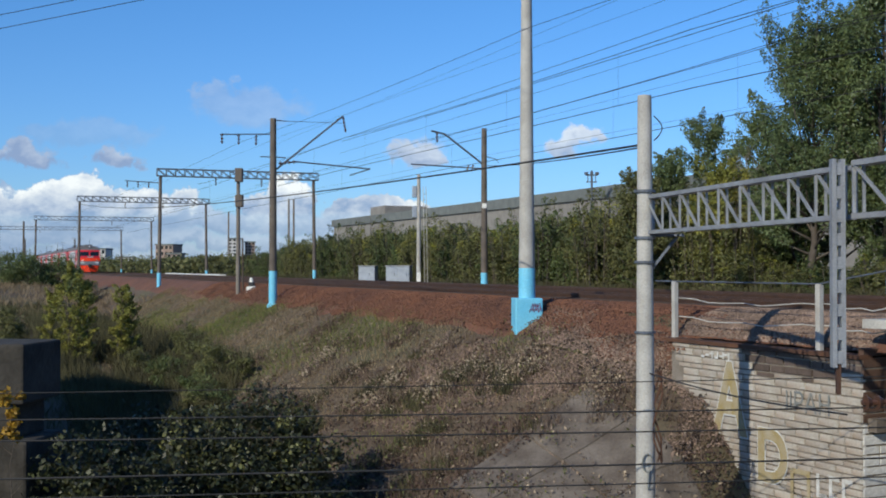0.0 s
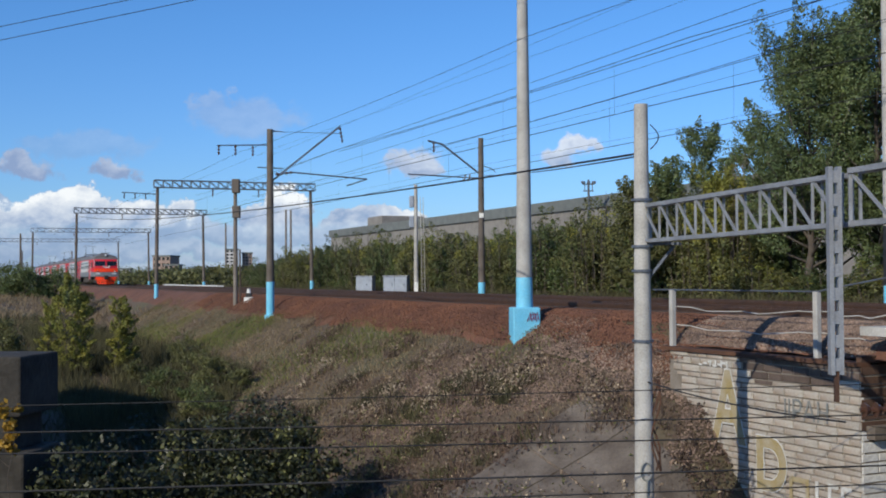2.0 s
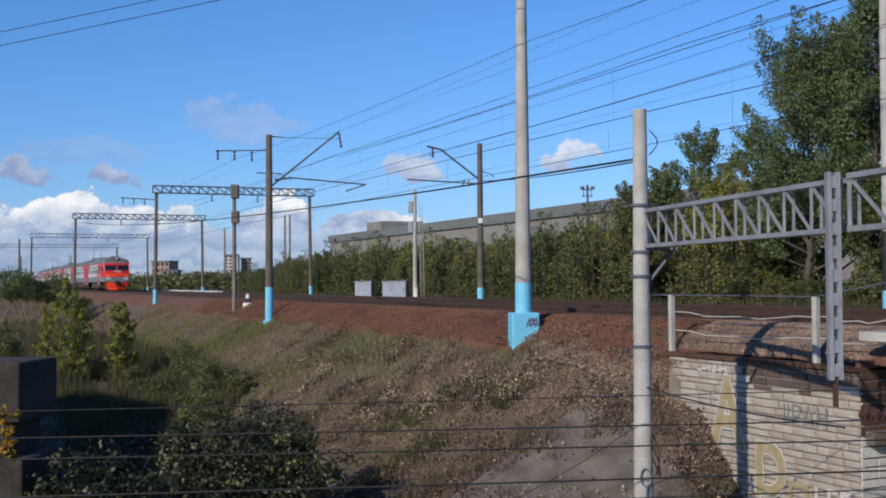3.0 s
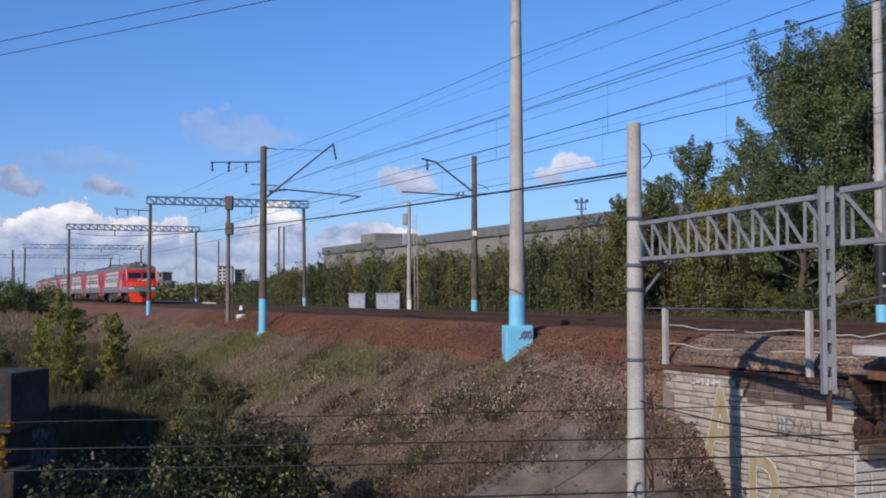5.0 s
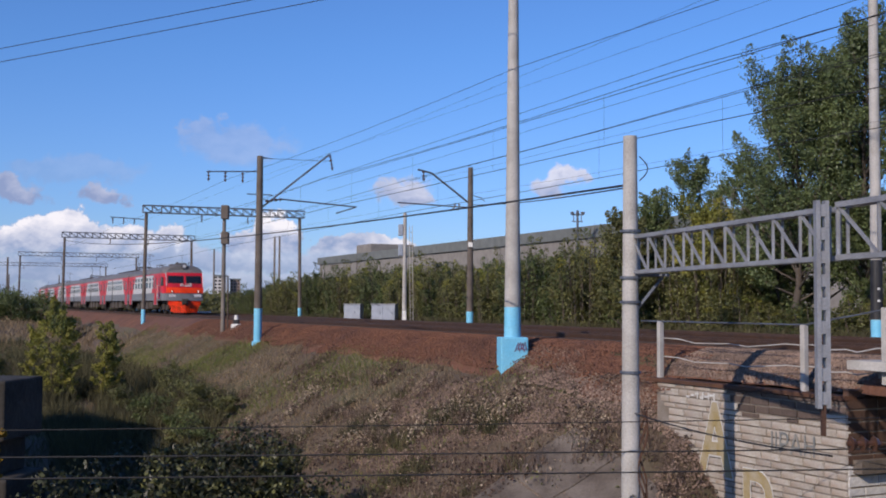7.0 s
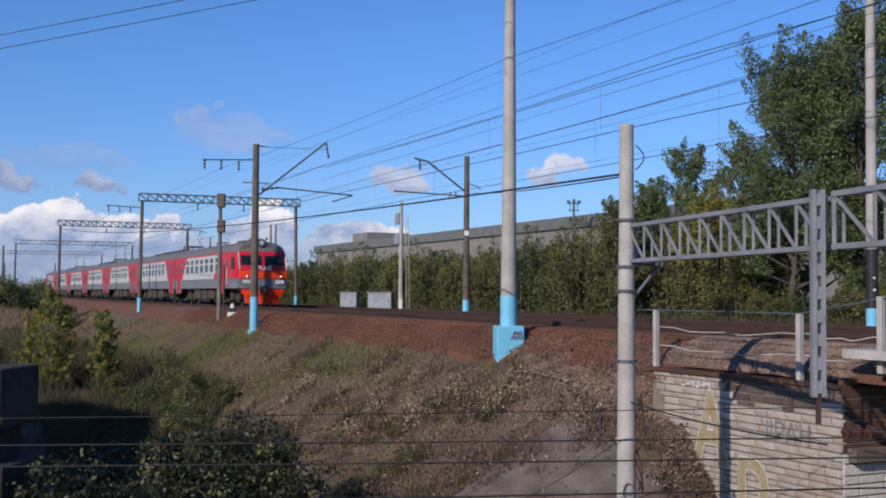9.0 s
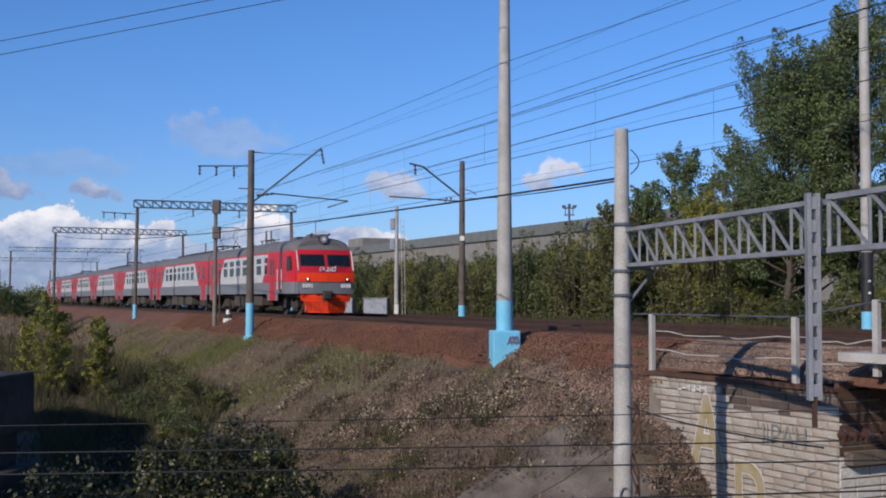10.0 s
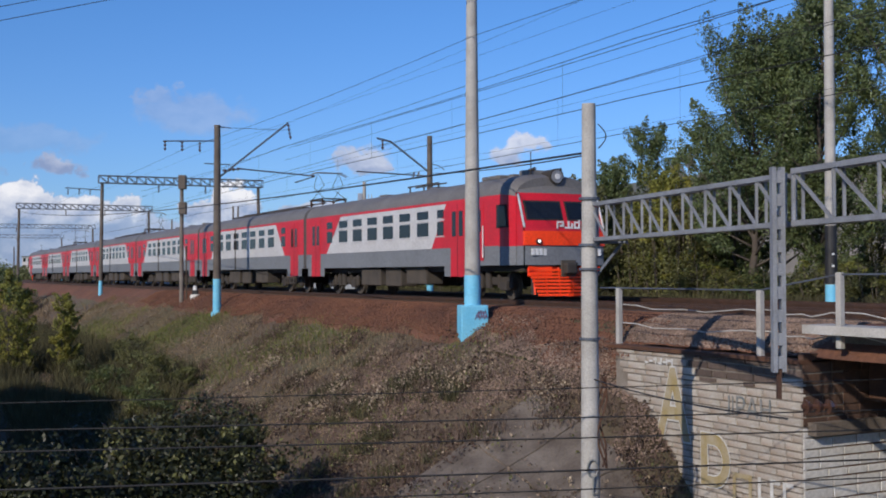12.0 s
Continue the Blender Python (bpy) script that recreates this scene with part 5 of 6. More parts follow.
def middle_car(motor):
    name = "motor_car" if motor else "trailer_car"
    label = "red, grey and white electric train motor car with pantograph" if motor else "red, grey and white electric train trailer car"
    car = thing(name, Matrix.Identity(4), label, "train car", "cars of the train")
    E0 = 9.85
    ob = part("body", loft(Geo(), [-E0, -E0 + 0.15, -5, 0, 5, E0 - 0.15, E0]), M["roof"], car, "grey painted body shell and domed roof", smooth=True)
    smooth_by_angle(ob, 35)
    white = [(-7.0, BAND), (7.0, BAND), (5.6, 3.46), (-5.6, 3.46)]
    reds = [[(-E0, BAND), (-7.0, BAND), (-5.6, 3.46), (-E0, 3.46)], [(7.0, BAND), (E0, BAND), (E0, 3.46), (5.6, 3.46)]]
    side_paint(car, white, reds, -E0, E0)
    for s in (-1, 1):
        part("lower_side", panel(Geo(), rect(-E0, FLOOR, E0, BAND - 0.03), s, HALF, 0.004), M["grey"], car, "dark grey lower side")
        for k in range(7):
            window_unit(car, -4.8 + 1.6 * k, s)
        for x in (-8.5, 8.5):
            door_unit(car, x, s, 1.1)
            skirt_unit(car, x, s)
            part("vestibule_window", panel(panel(Geo(), rect(x * 0.8 - 0.32, 2.32, x * 0.8 + 0.32, 2.83), s, HALF + 0.004, 0.012), rect(x * 0.8 - 0.32, 2.96, x * 0.8 + 0.32, 3.27), s, HALF + 0.004, 0.012), M["glass"], car)
        part("downpipe", Geo().rod((-1.7, s * (HALF + 0.03), 1.2), (-1.7, s * (HALF + 0.03), 3.5), 0.035, n=6), M["under"], car)
    for x in (-E0 - 0.1, E0 + 0.1):
        part("gangway", Geo().bevel_box(x - 0.11, -0.7, 1.2, x + 0.11, 0.7, 3.4, 0.04), M["rubber"], car)
    for x in (-6.65, 6.65):
        bogie_unit(car, x)
    underfloor(car, [(-3.6, -1.6, 0.40, 1.55), (-1.2, 0.9, 0.36, 1.55), (1.4, 3.4, 0.45, 1.5)])
    if motor:
        pantograph(car, 8.6, True)
        part("roof_gear", Geo().bevel_box(-6.5, -0.55, TOP - 0.08, 6.2, 0.55, TOP + 0.10, 0.04).beam((-7, 0.3, TOP + 0.25), (7.4, 0.3, TOP + 0.25), 0.06), M["under"], car, "dark roof resistors and busbar")
    else:
        roof_pods(car, [(-6, 0.8, 0.7, 0.14), (-2, 0.8, 0.7, 0.14), (2, 0.8, 0.7, 0.14), (6, 0.8, 0.7, 0.14)])
    return car


CARS = [head_car(), middle_car(True), middle_car(False)]
for k in range(3):
    CARS.append(copy_thing(CARS[1 + k % 2], Matrix.Identity(4)))
CARS.append(copy_thing(CARS[0], Matrix.Identity(4)))          # the rear driving car, turned round


def front_at(t):
    """How far along the track the leading car's front corner is at t seconds."""
    d = 12.0 - t
    return -(13.54 * d - 0.0429 * d * d) - 0.28 * max(0.0, (t - 10.0) / 2) ** 2


def car_pose(u):
    a, b = tp(u - 6.65), tp(u + 6.65)
    d = b - a
    return Matrix.Translation((a + b) / 2) @ Matrix.Rotation(math.atan2(d.y, d.x), 4, "Z")


def motions():
    for k, car in enumerate(CARS):
        turn = Matrix.Rotation(math.pi if k == len(CARS) - 1 else 0.0, 4, "Z")
        walk(car, [(t, car_pose(front_at(t) - 9.5 - 20.1 * k) @ turn) for t in (k / 2 for k in range(25))])


# ---- wires ----
def hung(a, b, sag, n=10):
    a, b = Vector(a), Vector(b)
    return [a.lerp(b, k / n) - Vector((0, 0, 4 * sag * (k / n) * (1 - k / n))) for k in range(n + 1)]


def make_wires():
    sup = [-150, -108, -67, -28, 4, 45, 90]

    def line(name, label, v, z, sag, r=0.012, off=0.0):
        pts = []
        for a, b in zip(sup, sup[1:]):
            pts += hung(tp(a, v + off, z), tp(b, v + off, z), sag, 8)
        solid(name, Geo().pipe(pts, r, 5), M["wire"], label, "wire", "overhead wires of the line")

    for v in (0.0, -5.0):
        line("contact_wire", "dark copper contact wire above the track", v, 6.27, 0.03, 0.014)
    ends = {0.0: (8.1, 8.0, 8.05, 8.3), -5.0: (8.1, 8.14, 8.5, 8.7)}
    spans = (-67, -28, 4, 45)
    for v, zs in ends.items():
        pts, g = [], Geo()
        for (a, za), (b, zb) in zip(list(zip(spans, zs)), list(zip(spans, zs))[1:]):
            run = hung(tp(a, v, za), tp(b, v, zb), 0.14, 8)
            pts += run
            for k in (1, 3, 5, 7):
                g.rod((*run[k][:2], 6.25), run[k], 0.005, n=4)
        solid("messenger_wire", Geo().pipe(pts, 0.012, 5), M["wire"], "dark sagging messenger wire above the track", "wire", "overhead wires of the line")
        solid("droppers", g, M["wire"], "thin droppers between contact and messenger wire", "wire", kind="stuff")

    def single(name, label, v, *knots, r=0.010):
        pts = []
        for (a, za), (b, zb) in zip(knots, knots[1:]):
            pts += hung(tp(a, v, za), tp(b, v, zb), 0.06, 8)
        solid(name, Geo().pipe(pts, r, 5), M["wire"], label, "wire", "overhead wires of the line")

    single("feeder_wire", "dark feeder wire that climbs towards the tall masts", 0.0, (-67, 7.6), (-28, 7.98), (20, 8.75), r=0.010)
    single("messenger_wire", "second dark messenger wire above the track", -0.15, (-28, 7.9), (12, 8.05), (45, 8.2), r=0.012)
    single("feeder_wire", "lower dark feeder wire above the track", 0.0, (-28, 7.22), (20, 7.98), r=0.007)
    single("messenger_wire", "second dark messenger wire above the farther track", -5.0, (-28, 8.05), (4, 8.40), (45, 8.6), r=0.012)
    single("feeder_wire", "thin dark feeder wire beside the tall mast", 3.2, (-30, 7.75), (14, 8.75), r=0.0045)
    single("feeder_wire", "thin dark feeder wire on the mast heads", 3.2, (-67, 8.1), (-28, 8.08), (14, 8.02), r=0.0045)
    single("feeder_wire", "dark feeder wire on the far mast heads", -8.3, (-150, 8.9), (-67, 8.9), (-28, 8.7), (4, 8.9), (45, 9.0), r=0.007)
    single("feeder_wire", "dark feeder wire on the far mast arms", -7.6, (-108, 7.4), (-67, 7.4), (-28, 7.2), (4, 7.0), (45, 7.2), r=0.006)
    line("feeder_wire", "dark feeder wire on mast side arms", 5.6, 7.6, 0.15, 0.008)
    # thick cable from the gantry post to the far portal
    solid("thick_cable", Geo().pipe(hung((3.85, 22.05, 3.25), (-43.4, 136.0, 8.4), 0.8, 24), 0.022, 6), M["wire"], "thick black cable from the gantry post along the line", "cable")
    solid("thick_cable", Geo().pipe(hung((3.85, 22.05, 3.2), (2.5, 66.4, 6.8), 0.12, 16), 0.016, 6), M["wire"], "black cable from the gantry post to a mast", "cable")
    # two wires high over the cutting
    for a, b in (((-19.27, 44.0, 10.23), (4.87, 29.5, 10.89)), ((-20.14, 44.0, 9.52), (10.4, 29.5, 11.66))):
        solid("high_wire", Geo().pipe(hung(a, b, 0.05, 16), 0.014, 5), M["wire"], "thin dark wire high over the cutting", "wire", "high wires")
    # wires of the lower tracks
    for y0, z0, y1, z1, r in ((20.0, -1.35, 21.0, -1.05, 0.010), (19.0, -1.62, 20.0, -1.55, 0.014), (18.3, -1.86, 19.4, -1.82, 0.014), (17.0, -2.28, 18.4, -2.12, 0.016), (17.4, -2.66, 18.8, -2.50, 0.012)):
        solid("lower_wire", Geo().pipe(hung((-16, y0 - 1.0, z0), (16, y1 + 1.0, z1), 0.05, 10), r, 5), M["wire"], "black wire of the lower tracks", "wire", "wires of the lower tracks")
    solid("lower_wire", Geo().pipe(hung((3.95, 21.8, -1.15), (5.2, 14.7, -1.02), 0.08, 8), 0.014, 5), M["wire"], "black tie wire from the gantry post", "wire", "wires of the lower tracks")


make_wires()


# ---- plants ----
def clumps(rng, n, size, squash=1.0):
    """Centres of leaf clumps in an ellipsoid, more of them near its skin."""
    d = rng.normal(size=(n, 3))
    d /= np.linalg.norm(d, axis=1)[:, None]
    r = rng.uniform(0.25, 1.0, n) ** 0.5
    return d * r[:, None] * np.array(size)


def leaf_quads(name, centres, normals, size, material, rng, slender=0.6):
    """Small leaves as rhombic quads that face along normals, in one mesh."""
    n = len(centres)
    nr = normals / np.linalg.norm(normals, axis=1)[:, None]
    a = rng.normal(size=(n, 3))
    a -= nr * (a * nr).sum(1)[:, None]
    a /= np.linalg.norm(a, axis=1)[:, None]
    b = np.cross(nr, a)
    s = (size * rng.uniform(0.6, 1.3, n))[:, None]
    v = np.stack([centres - a * s, centres + b * s * slender, centres + a * s, centres - b * s * slender], 1).reshape(-1, 3)
    me = bpy.data.meshes.new(name)
    me.vertices.add(4 * n)
    me.vertices.foreach_set("co", v.ravel())
    me.loops.add(4 * n)
    me.loops.foreach_set("vertex_index", np.arange(4 * n))
    me.polygons.add(n)
    me.polygons.foreach_set("loop_start", np.arange(n) * 4)
    me.update(calc_edges=True)
    me.materials.append(material)
    return me


def crown(name, rng, cents, radius, per, leaf, material):
    c = np.repeat(cents, per, axis=0)
    k = rng.uniform(0.5, 1.35, len(cents)).repeat(per)
    d = rng.normal(size=c.shape)
    d *= (rng.uniform(0, 1, len(c)) ** 0.42 / np.linalg.norm(d, axis=1))[:, None]
    p = c + d * (radius * k)[:, None] * np.array([1, 1, 0.75])
    return leaf_quads(name, p, d * 1.1 + rng.normal(size=c.shape) * 0.6 + [0, 0, 0.3], leaf, material, rng)


def plumes(name, rng, bases, axes, lengths, radius, per, leaf, material):
    """Feathery sprays of leaves: each starts at a base and tapers along its axis."""
    ax = np.asarray(axes, float)
    ax = ax / np.linalg.norm(ax, axis=1)[:, None]
    side = np.cross(ax, rng.normal(size=ax.shape))
    side /= np.linalg.norm(side, axis=1)[:, None]
    other = np.cross(ax, side)
    wide = radius * rng.uniform(0.6, 1.4, len(ax))
    c, A, P, Q = (np.repeat(np.asarray(q, float), per, axis=0) for q in (bases, ax, side, other))
    W, Ln = np.repeat(wide, per), np.repeat(np.asarray(lengths, float), per)
    n = len(c)
    t = rng.uniform(0, 1, n) ** 0.85
    ang = rng.uniform(0, math.tau, n)
    out = P * np.cos(ang)[:, None] + Q * np.sin(ang)[:, None]
    r = W * np.sin(math.pi * (0.08 + 0.9 * t)) ** 0.7 * rng.uniform(0, 1, n) ** 0.5
    pos = c + A * (Ln * t)[:, None] + out * r[:, None]
    return leaf_quads(name, pos, out + A * (0.5 * t)[:, None] + rng.normal(size=c.shape) * 0.55 + [0, 0, 0.3], leaf, material, rng)


def broad_tree(name, m, label, group, seed, height, radius, material, leaf=0.062, limbs=34, sprays=6, per=150, low=0.2, trunk_r=0.2, lean=0.0, bare="bark"):
    """A tree of rising limbs, each hung with sprays of leaves, with gaps of sky between them."""
    rng = np.random.default_rng(seed)
    t = thing(name, m, label, "tree", group)
    g = Geo()
    knots = [Vector((lean * height * (k / 7) ** 1.5 + rng.normal(0, 0.10), rng.normal(0, 0.10), -0.4 + (height * 0.92 + 0.4) * k / 7)) for k in range(8)]
    g.sweep(knots, [trunk_r * (1 - 0.85 * k / 7) for k in range(8)], 8)
    bases, axes, lengths = [], [], []
    for k in range(limbs):
        f = low + (0.97 - low) * (k + rng.random()) / limbs
        i = min(6, int(f * 7))
        root = knots[i].lerp(knots[i + 1], f * 7 - i)
        az = k * 2.4 + rng.uniform(-0.5, 0.5)
        reach = radius * math.sin(math.pi * min(1, max(0.12, (f - low) / (1 - low) * 0.78 + 0.22))) ** 0.75 * rng.uniform(0.65, 1.15)
        rise = math.radians(rng.uniform(22, 42) + 30 * f)
        d = Vector((math.cos(az) * math.cos(rise), math.sin(az) * math.cos(rise), math.sin(rise)))
        tip = root + d * reach / max(0.35, math.cos(rise)) * 0.85
        mid = root.lerp(tip, 0.5) - Vector((0, 0, 0.06 * reach))
        g.sweep([root, mid, tip], [trunk_r * (0.42 - 0.25 * f), trunk_r * 0.16, 0.012], 5)
        for j in range(sprays):
            p = root.lerp(tip, 0.30 + 0.70 * (j + rng.random()) / sprays)
            q = d * 0.7 + Vector((rng.normal(0, 0.55), rng.normal(0, 0.55), 0.35 + rng.normal(0, 0.3)))
            bases.append(p[:])
            axes.append(q[:])
            lengths.append(rng.uniform(0.7, 1.5) * radius / 3.0 + 0.25)
    part("trunk", g, M[bare], t, smooth=True)
    part("crown", plumes("crown", rng, bases, axes, lengths, 0.11 * radius + 0.09, per, leaf, M[material]), None, t)
    return t


def thicket_shrub(m, label, seed, height, radius, material, tips, leaf=0.066, stems=30, per=84):
    """Many upright stems, each a stack of feathery sprays that end at different heights."""
    rng = np.random.default_rng(seed)
    t = thing("shrub", m, label, "shrub", "thicket shrubs")
    g = Geo()
    sets = ([], [], []), ([], [], [])
    for k in range(stems):
        a, r = k * 2.4, radius * math.sqrt((k + 0.5) / stems) * 0.92
        top = height * rng.uniform(0.74, 1.06) * (1 - 0.28 * (r / radius) ** 2)
        foot = Vector((math.cos(a) * r * 0.75, math.sin(a) * r * 0.75, -0.2))
        head = Vector((math.cos(a) * r, math.sin(a) * r, top * 0.95))
        g.sweep([foot, foot.lerp(head, 0.5), head], [0.045, 0.03, 0.008], 5)
        n = 5
        for j in range(n):
            f = (j + rng.uniform(0.0, 0.6)) / n
            p = foot.lerp(head, f)
            q = Vector((math.cos(a) * 0.45 + rng.normal(0, 0.55), math.sin(a) * 0.45 + rng.normal(0, 0.55), 0.8))
            b, x, l = sets[1 if j == n - 1 and k % 3 == 0 else 0]
            b.append((p + Vector((rng.normal(0, 0.12), rng.normal(0, 0.12), 0)))[:])
            x.append(q[:])
            l.append(rng.uniform(0.6, 1.05) * (top / 4.0) * (1.15 - 0.3 * f))
    part("branchwork", g, M["bark"], t)
    part("crown", plumes("crown", rng, *sets[0], 0.40, per, leaf, M[material]), None, t)
    part("young_foliage", plumes("young_foliage", rng, *sets[1], 0.30, per, leaf, M[tips]), None, t, "paler leaves at the shoot tips")
    return t


def trunk_geo(rng, height, r, limbs, reach, base=0.25):
    g = Geo()
    pts = [Vector((0, 0, -0.4))]
    for k in range(1, 7):
        pts.append(Vector((rng.normal(0, 0.12), rng.normal(0, 0.12), height * k / 6)))
    for k in range(6):
        g.rod(pts[k], pts[k + 1], r * (1 - k / 6.5), r * (1 - (k + 1) / 6.5), 8)
    for k in range(limbs):
        h = height * rng.uniform(base, 0.9)
        i = min(5, int(h / height * 6))
        a = pts[i].lerp(pts[i + 1], h / height * 6 - i)
        t = rng.uniform(0, math.tau)
        q = reach * rng.uniform(0.5, 1.0)
        b = a + Vector((math.cos(t) * q * 0.6, math.sin(t) * q * 0.6, q * 0.5))
        c = b + Vector((math.cos(t + 0.3) * q * 0.4, math.sin(t + 0.3) * q * 0.4, q * 0.5))
        g.rod(a, b, r * 0.35, r * 0.22, 6)
        g.rod(b, c, r * 0.22, r * 0.06, 5)
    return g


def plant(name, m, label, category, seed, height, radius, leaf, count, material, group="", trunk_r=0.08, low=0.05, second=None, spread=1.0, lobes=0):
    rng = np.random.default_rng(seed)
    t = thing(name, m, label, category, group)
    part("trunk", trunk_geo(rng, height * 0.85, trunk_r, 10, radius * 0.9, 0.1), M["bark"], t)
    n = lobes or max(14, int(count / 90))
    c = clumps(rng, n, (radius, radius, height * (1 - low) / 2)) + [0, 0, height * (1 + low) / 2]
    part("crown", crown("crown", rng, c, radius * 0.42 * spread, count // n, leaf, M[material]), None, t)
    if second:
        c2 = c[: max(4, n // 4)] + rng.normal(size=(max(4, n // 4), 3)) * 0.2
        part("turning_leaves", crown("turning_leaves", rng, c2, radius * 0.4, count // n // 2, leaf, M[second]), None, t, "paler olive leaves among the dark ones")
    return t


def on_ground(x, y, dz=0.0, turn=0.0, scale=1.0):
    u, v = to_uv(x, y)
    return Matrix.Translation((x, y, ground_z(u, v) + dz)) @ Matrix.Rotation(turn, 4, "Z")


def make_hedge():
    kinds = [thicket_shrub(tpose(-20, -14.0, -0.6), "dense green shrub in the thicket beside the line", 11 + k, 4.5 + 0.4 * k, 1.9, ("leaf_a", "leaf_b", "leaf_a", "leaf_b")[k], ("leaf_b", "leaf_g", "leaf_b", "leaf_g")[k]) for k in range(4)]
    rng = random.Random(7)
    u = 6.0
    k = 0
    used = set()
    while u > -100:
        v = -13.6 + rng.uniform(-0.9, 0.9)
        far = max(0.0, (-u - 30) / 60)
        h = 1.02 - 0.08 * min(far, 1.6) + rng.uniform(-0.16, 0.14)
        for row in (0, 1):
            open_wood = u > -9.5
            m = tpose(u + row * 1.2, v - row * (11.0 if open_wood else 2.6), -0.75) @ Matrix.Rotation(rng.uniform(0, 6.28), 4, "Z")
            src = kinds[rng.randrange(4)]
            if src.name not in used:
                used.add(src.name)
                src.matrix_basis = m
                ob = src
            else:
                ob = copy_thing(src, m)
            ob.scale = (1.05, 1.05, h * (1.08 if row else 0.42 if open_wood else 1.0))
        u -= rng.uniform(2.1, 3.0) * (1.0 if u > -90 else 1.6)
        k += 1
    # far low woods on both sides of the line
    far = np.random.default_rng(5)
    for name, u0, u1, v0, v1, n, top in (("far_wood", -420, -190, -60, -14, 34000, 4.6), ("far_wood", -900, -420, -160, 90, 44000, 9.0), ("far_wood", -400, -210, 12, 60, 24000, 4.6)):
        pts = []
        for _ in range(n):
            u, v = far.uniform(u0, u1), far.uniform(v0, v1)
            if abs(v + 2.5) < 9:
                continue
            h = top * (0.65 + 0.5 * noise.noise(Vector((u * 0.03, v * 0.05, 9)))) * far.uniform(0.0, 1.0) ** 0.6
            p = tp(u, v)
            pts.append((p.x, p.y, -0.8 + h))
        solid(name, quads(name, pts, 0.42, M["leaf_b"], rng=far), None, "far low woods along the railway", "woods", kind="stuff")


def make_trees():
    # tall poplars behind the thicket
    spec = [(16.3, 50.0, 10.6, 3.2, 14000, 21), (18.7, 48.6, 13.6, 2.9, 15000, 22), (21.6, 46.0, 14.0, 3.0, 13000, 23), (19.0, 54.0, 13.0, 3.2, 9000, 24), (24.6, 47.0, 15.0, 3.2, 9000, 28)]
    for x, y, h, r, n, s in spec:
        broad_tree("poplar_tree", on_ground(x, y), "tall green poplar tree behind the thicket", "poplars", s, h, r * 1.12, "leaf_c", leaf=0.058, limbs=42, per=230)
    for x, y, h, r, s, mt in ((13.4, 58.0, 9.4, 1.9, 31, "leaf_c"), (15.6, 56.5, 9.2, 1.7, 32, "leaf_c"), (11.4, 57.5, 6.9, 1.8, 33, "leaf_c"), (13.3, 54.5, 5.6, 1.7, 34, "leaf_g"), (16.2, 52.5, 6.6, 1.9, 35, "leaf_a"), (18.4, 47.5, 5.2, 1.8, 36, "leaf_a"), (9.6, 55.5, 5.6, 1.6, 37, "leaf_b")):
        broad_tree("young_tree", on_ground(x, y), "young poplar tree with thinning leaves", "young trees", s, h, r, mt, limbs=26, sprays=5, per=130, low=0.10, trunk_r=0.10)
    # bare pale twigs among them
    rng = np.random.default_rng(3)
    for x, y, h in ((15.0, 55.6, 7.6), (14.2, 55.2, 7.0), (22.6, 42.6, 5.0), (21.2, 43.6, 5.2)):
        t = thing("bare_sapling", on_ground(x, y), "bare pale sapling among the trees", "tree", "bare saplings")
        part("stem", trunk_geo(rng, h, 0.06, 26, 1.6, 0.3), M["twig"], t)
    # leafy saplings and a round bush beside the cutting on the far bank
    for x, y, h, r, s in ((-19.6, 60.0, 5.5, 0.75, 41), (-18.9, 60.6, 4.4, 0.6, 46), (-17.2, 61.0, 4.3, 0.6, 42), (-20.9, 61.0, 3.9, 0.6, 44), (-16.9, 61.6, 3.2, 0.5, 43)):
        broad_tree("poplar_sapling", on_ground(x, y), "slender yellow-green poplar sapling in the dry grass", "poplar saplings", s, h, r, "leaf_g", leaf=0.055, limbs=22, sprays=4, per=48, low=0.05, trunk_r=0.04)
    plant("bush", on_ground(-24.0, 63.0), "low olive bush in the dry grass", "bush", 45, 2.2, 0.9, 0.06, 3600, "leaf_b", "", 0.04, 0.02, spread=1.25)
    for x, y, h, r, n, s in ((-40.5, 120.0, 4.1, 2.4, 5500, 51), (-46.5, 123.0, 3.5, 2.4, 4500, 52), (-43.0, 118.0, 3.2, 2.0, 4000, 53), (-36.6, 115.0, 3.3, 1.6, 3500, 54)):
        plant("bush", on_ground(x, y), "round green bush beside the line", "bush", s, h, r, 0.11, n, "leaf_a", "bushes beside the line", 0.06, 0.0)
    # the dark bushes at the foot of the bank, shaded gaps coloured in
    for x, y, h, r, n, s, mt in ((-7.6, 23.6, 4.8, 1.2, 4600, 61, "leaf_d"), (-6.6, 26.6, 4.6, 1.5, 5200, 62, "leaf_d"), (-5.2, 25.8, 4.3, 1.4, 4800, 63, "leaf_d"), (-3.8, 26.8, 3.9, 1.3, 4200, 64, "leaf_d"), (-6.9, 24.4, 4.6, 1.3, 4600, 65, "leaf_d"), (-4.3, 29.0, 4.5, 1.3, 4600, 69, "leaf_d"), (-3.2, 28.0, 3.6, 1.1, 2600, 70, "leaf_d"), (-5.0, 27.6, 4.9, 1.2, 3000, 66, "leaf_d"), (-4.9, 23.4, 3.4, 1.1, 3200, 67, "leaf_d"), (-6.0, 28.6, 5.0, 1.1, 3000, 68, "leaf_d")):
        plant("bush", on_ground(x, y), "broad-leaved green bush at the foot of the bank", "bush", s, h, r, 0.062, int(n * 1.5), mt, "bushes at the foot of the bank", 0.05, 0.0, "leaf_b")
    # straggling weeds between the meadow and the foot of the bank
    rng = random.Random(17)
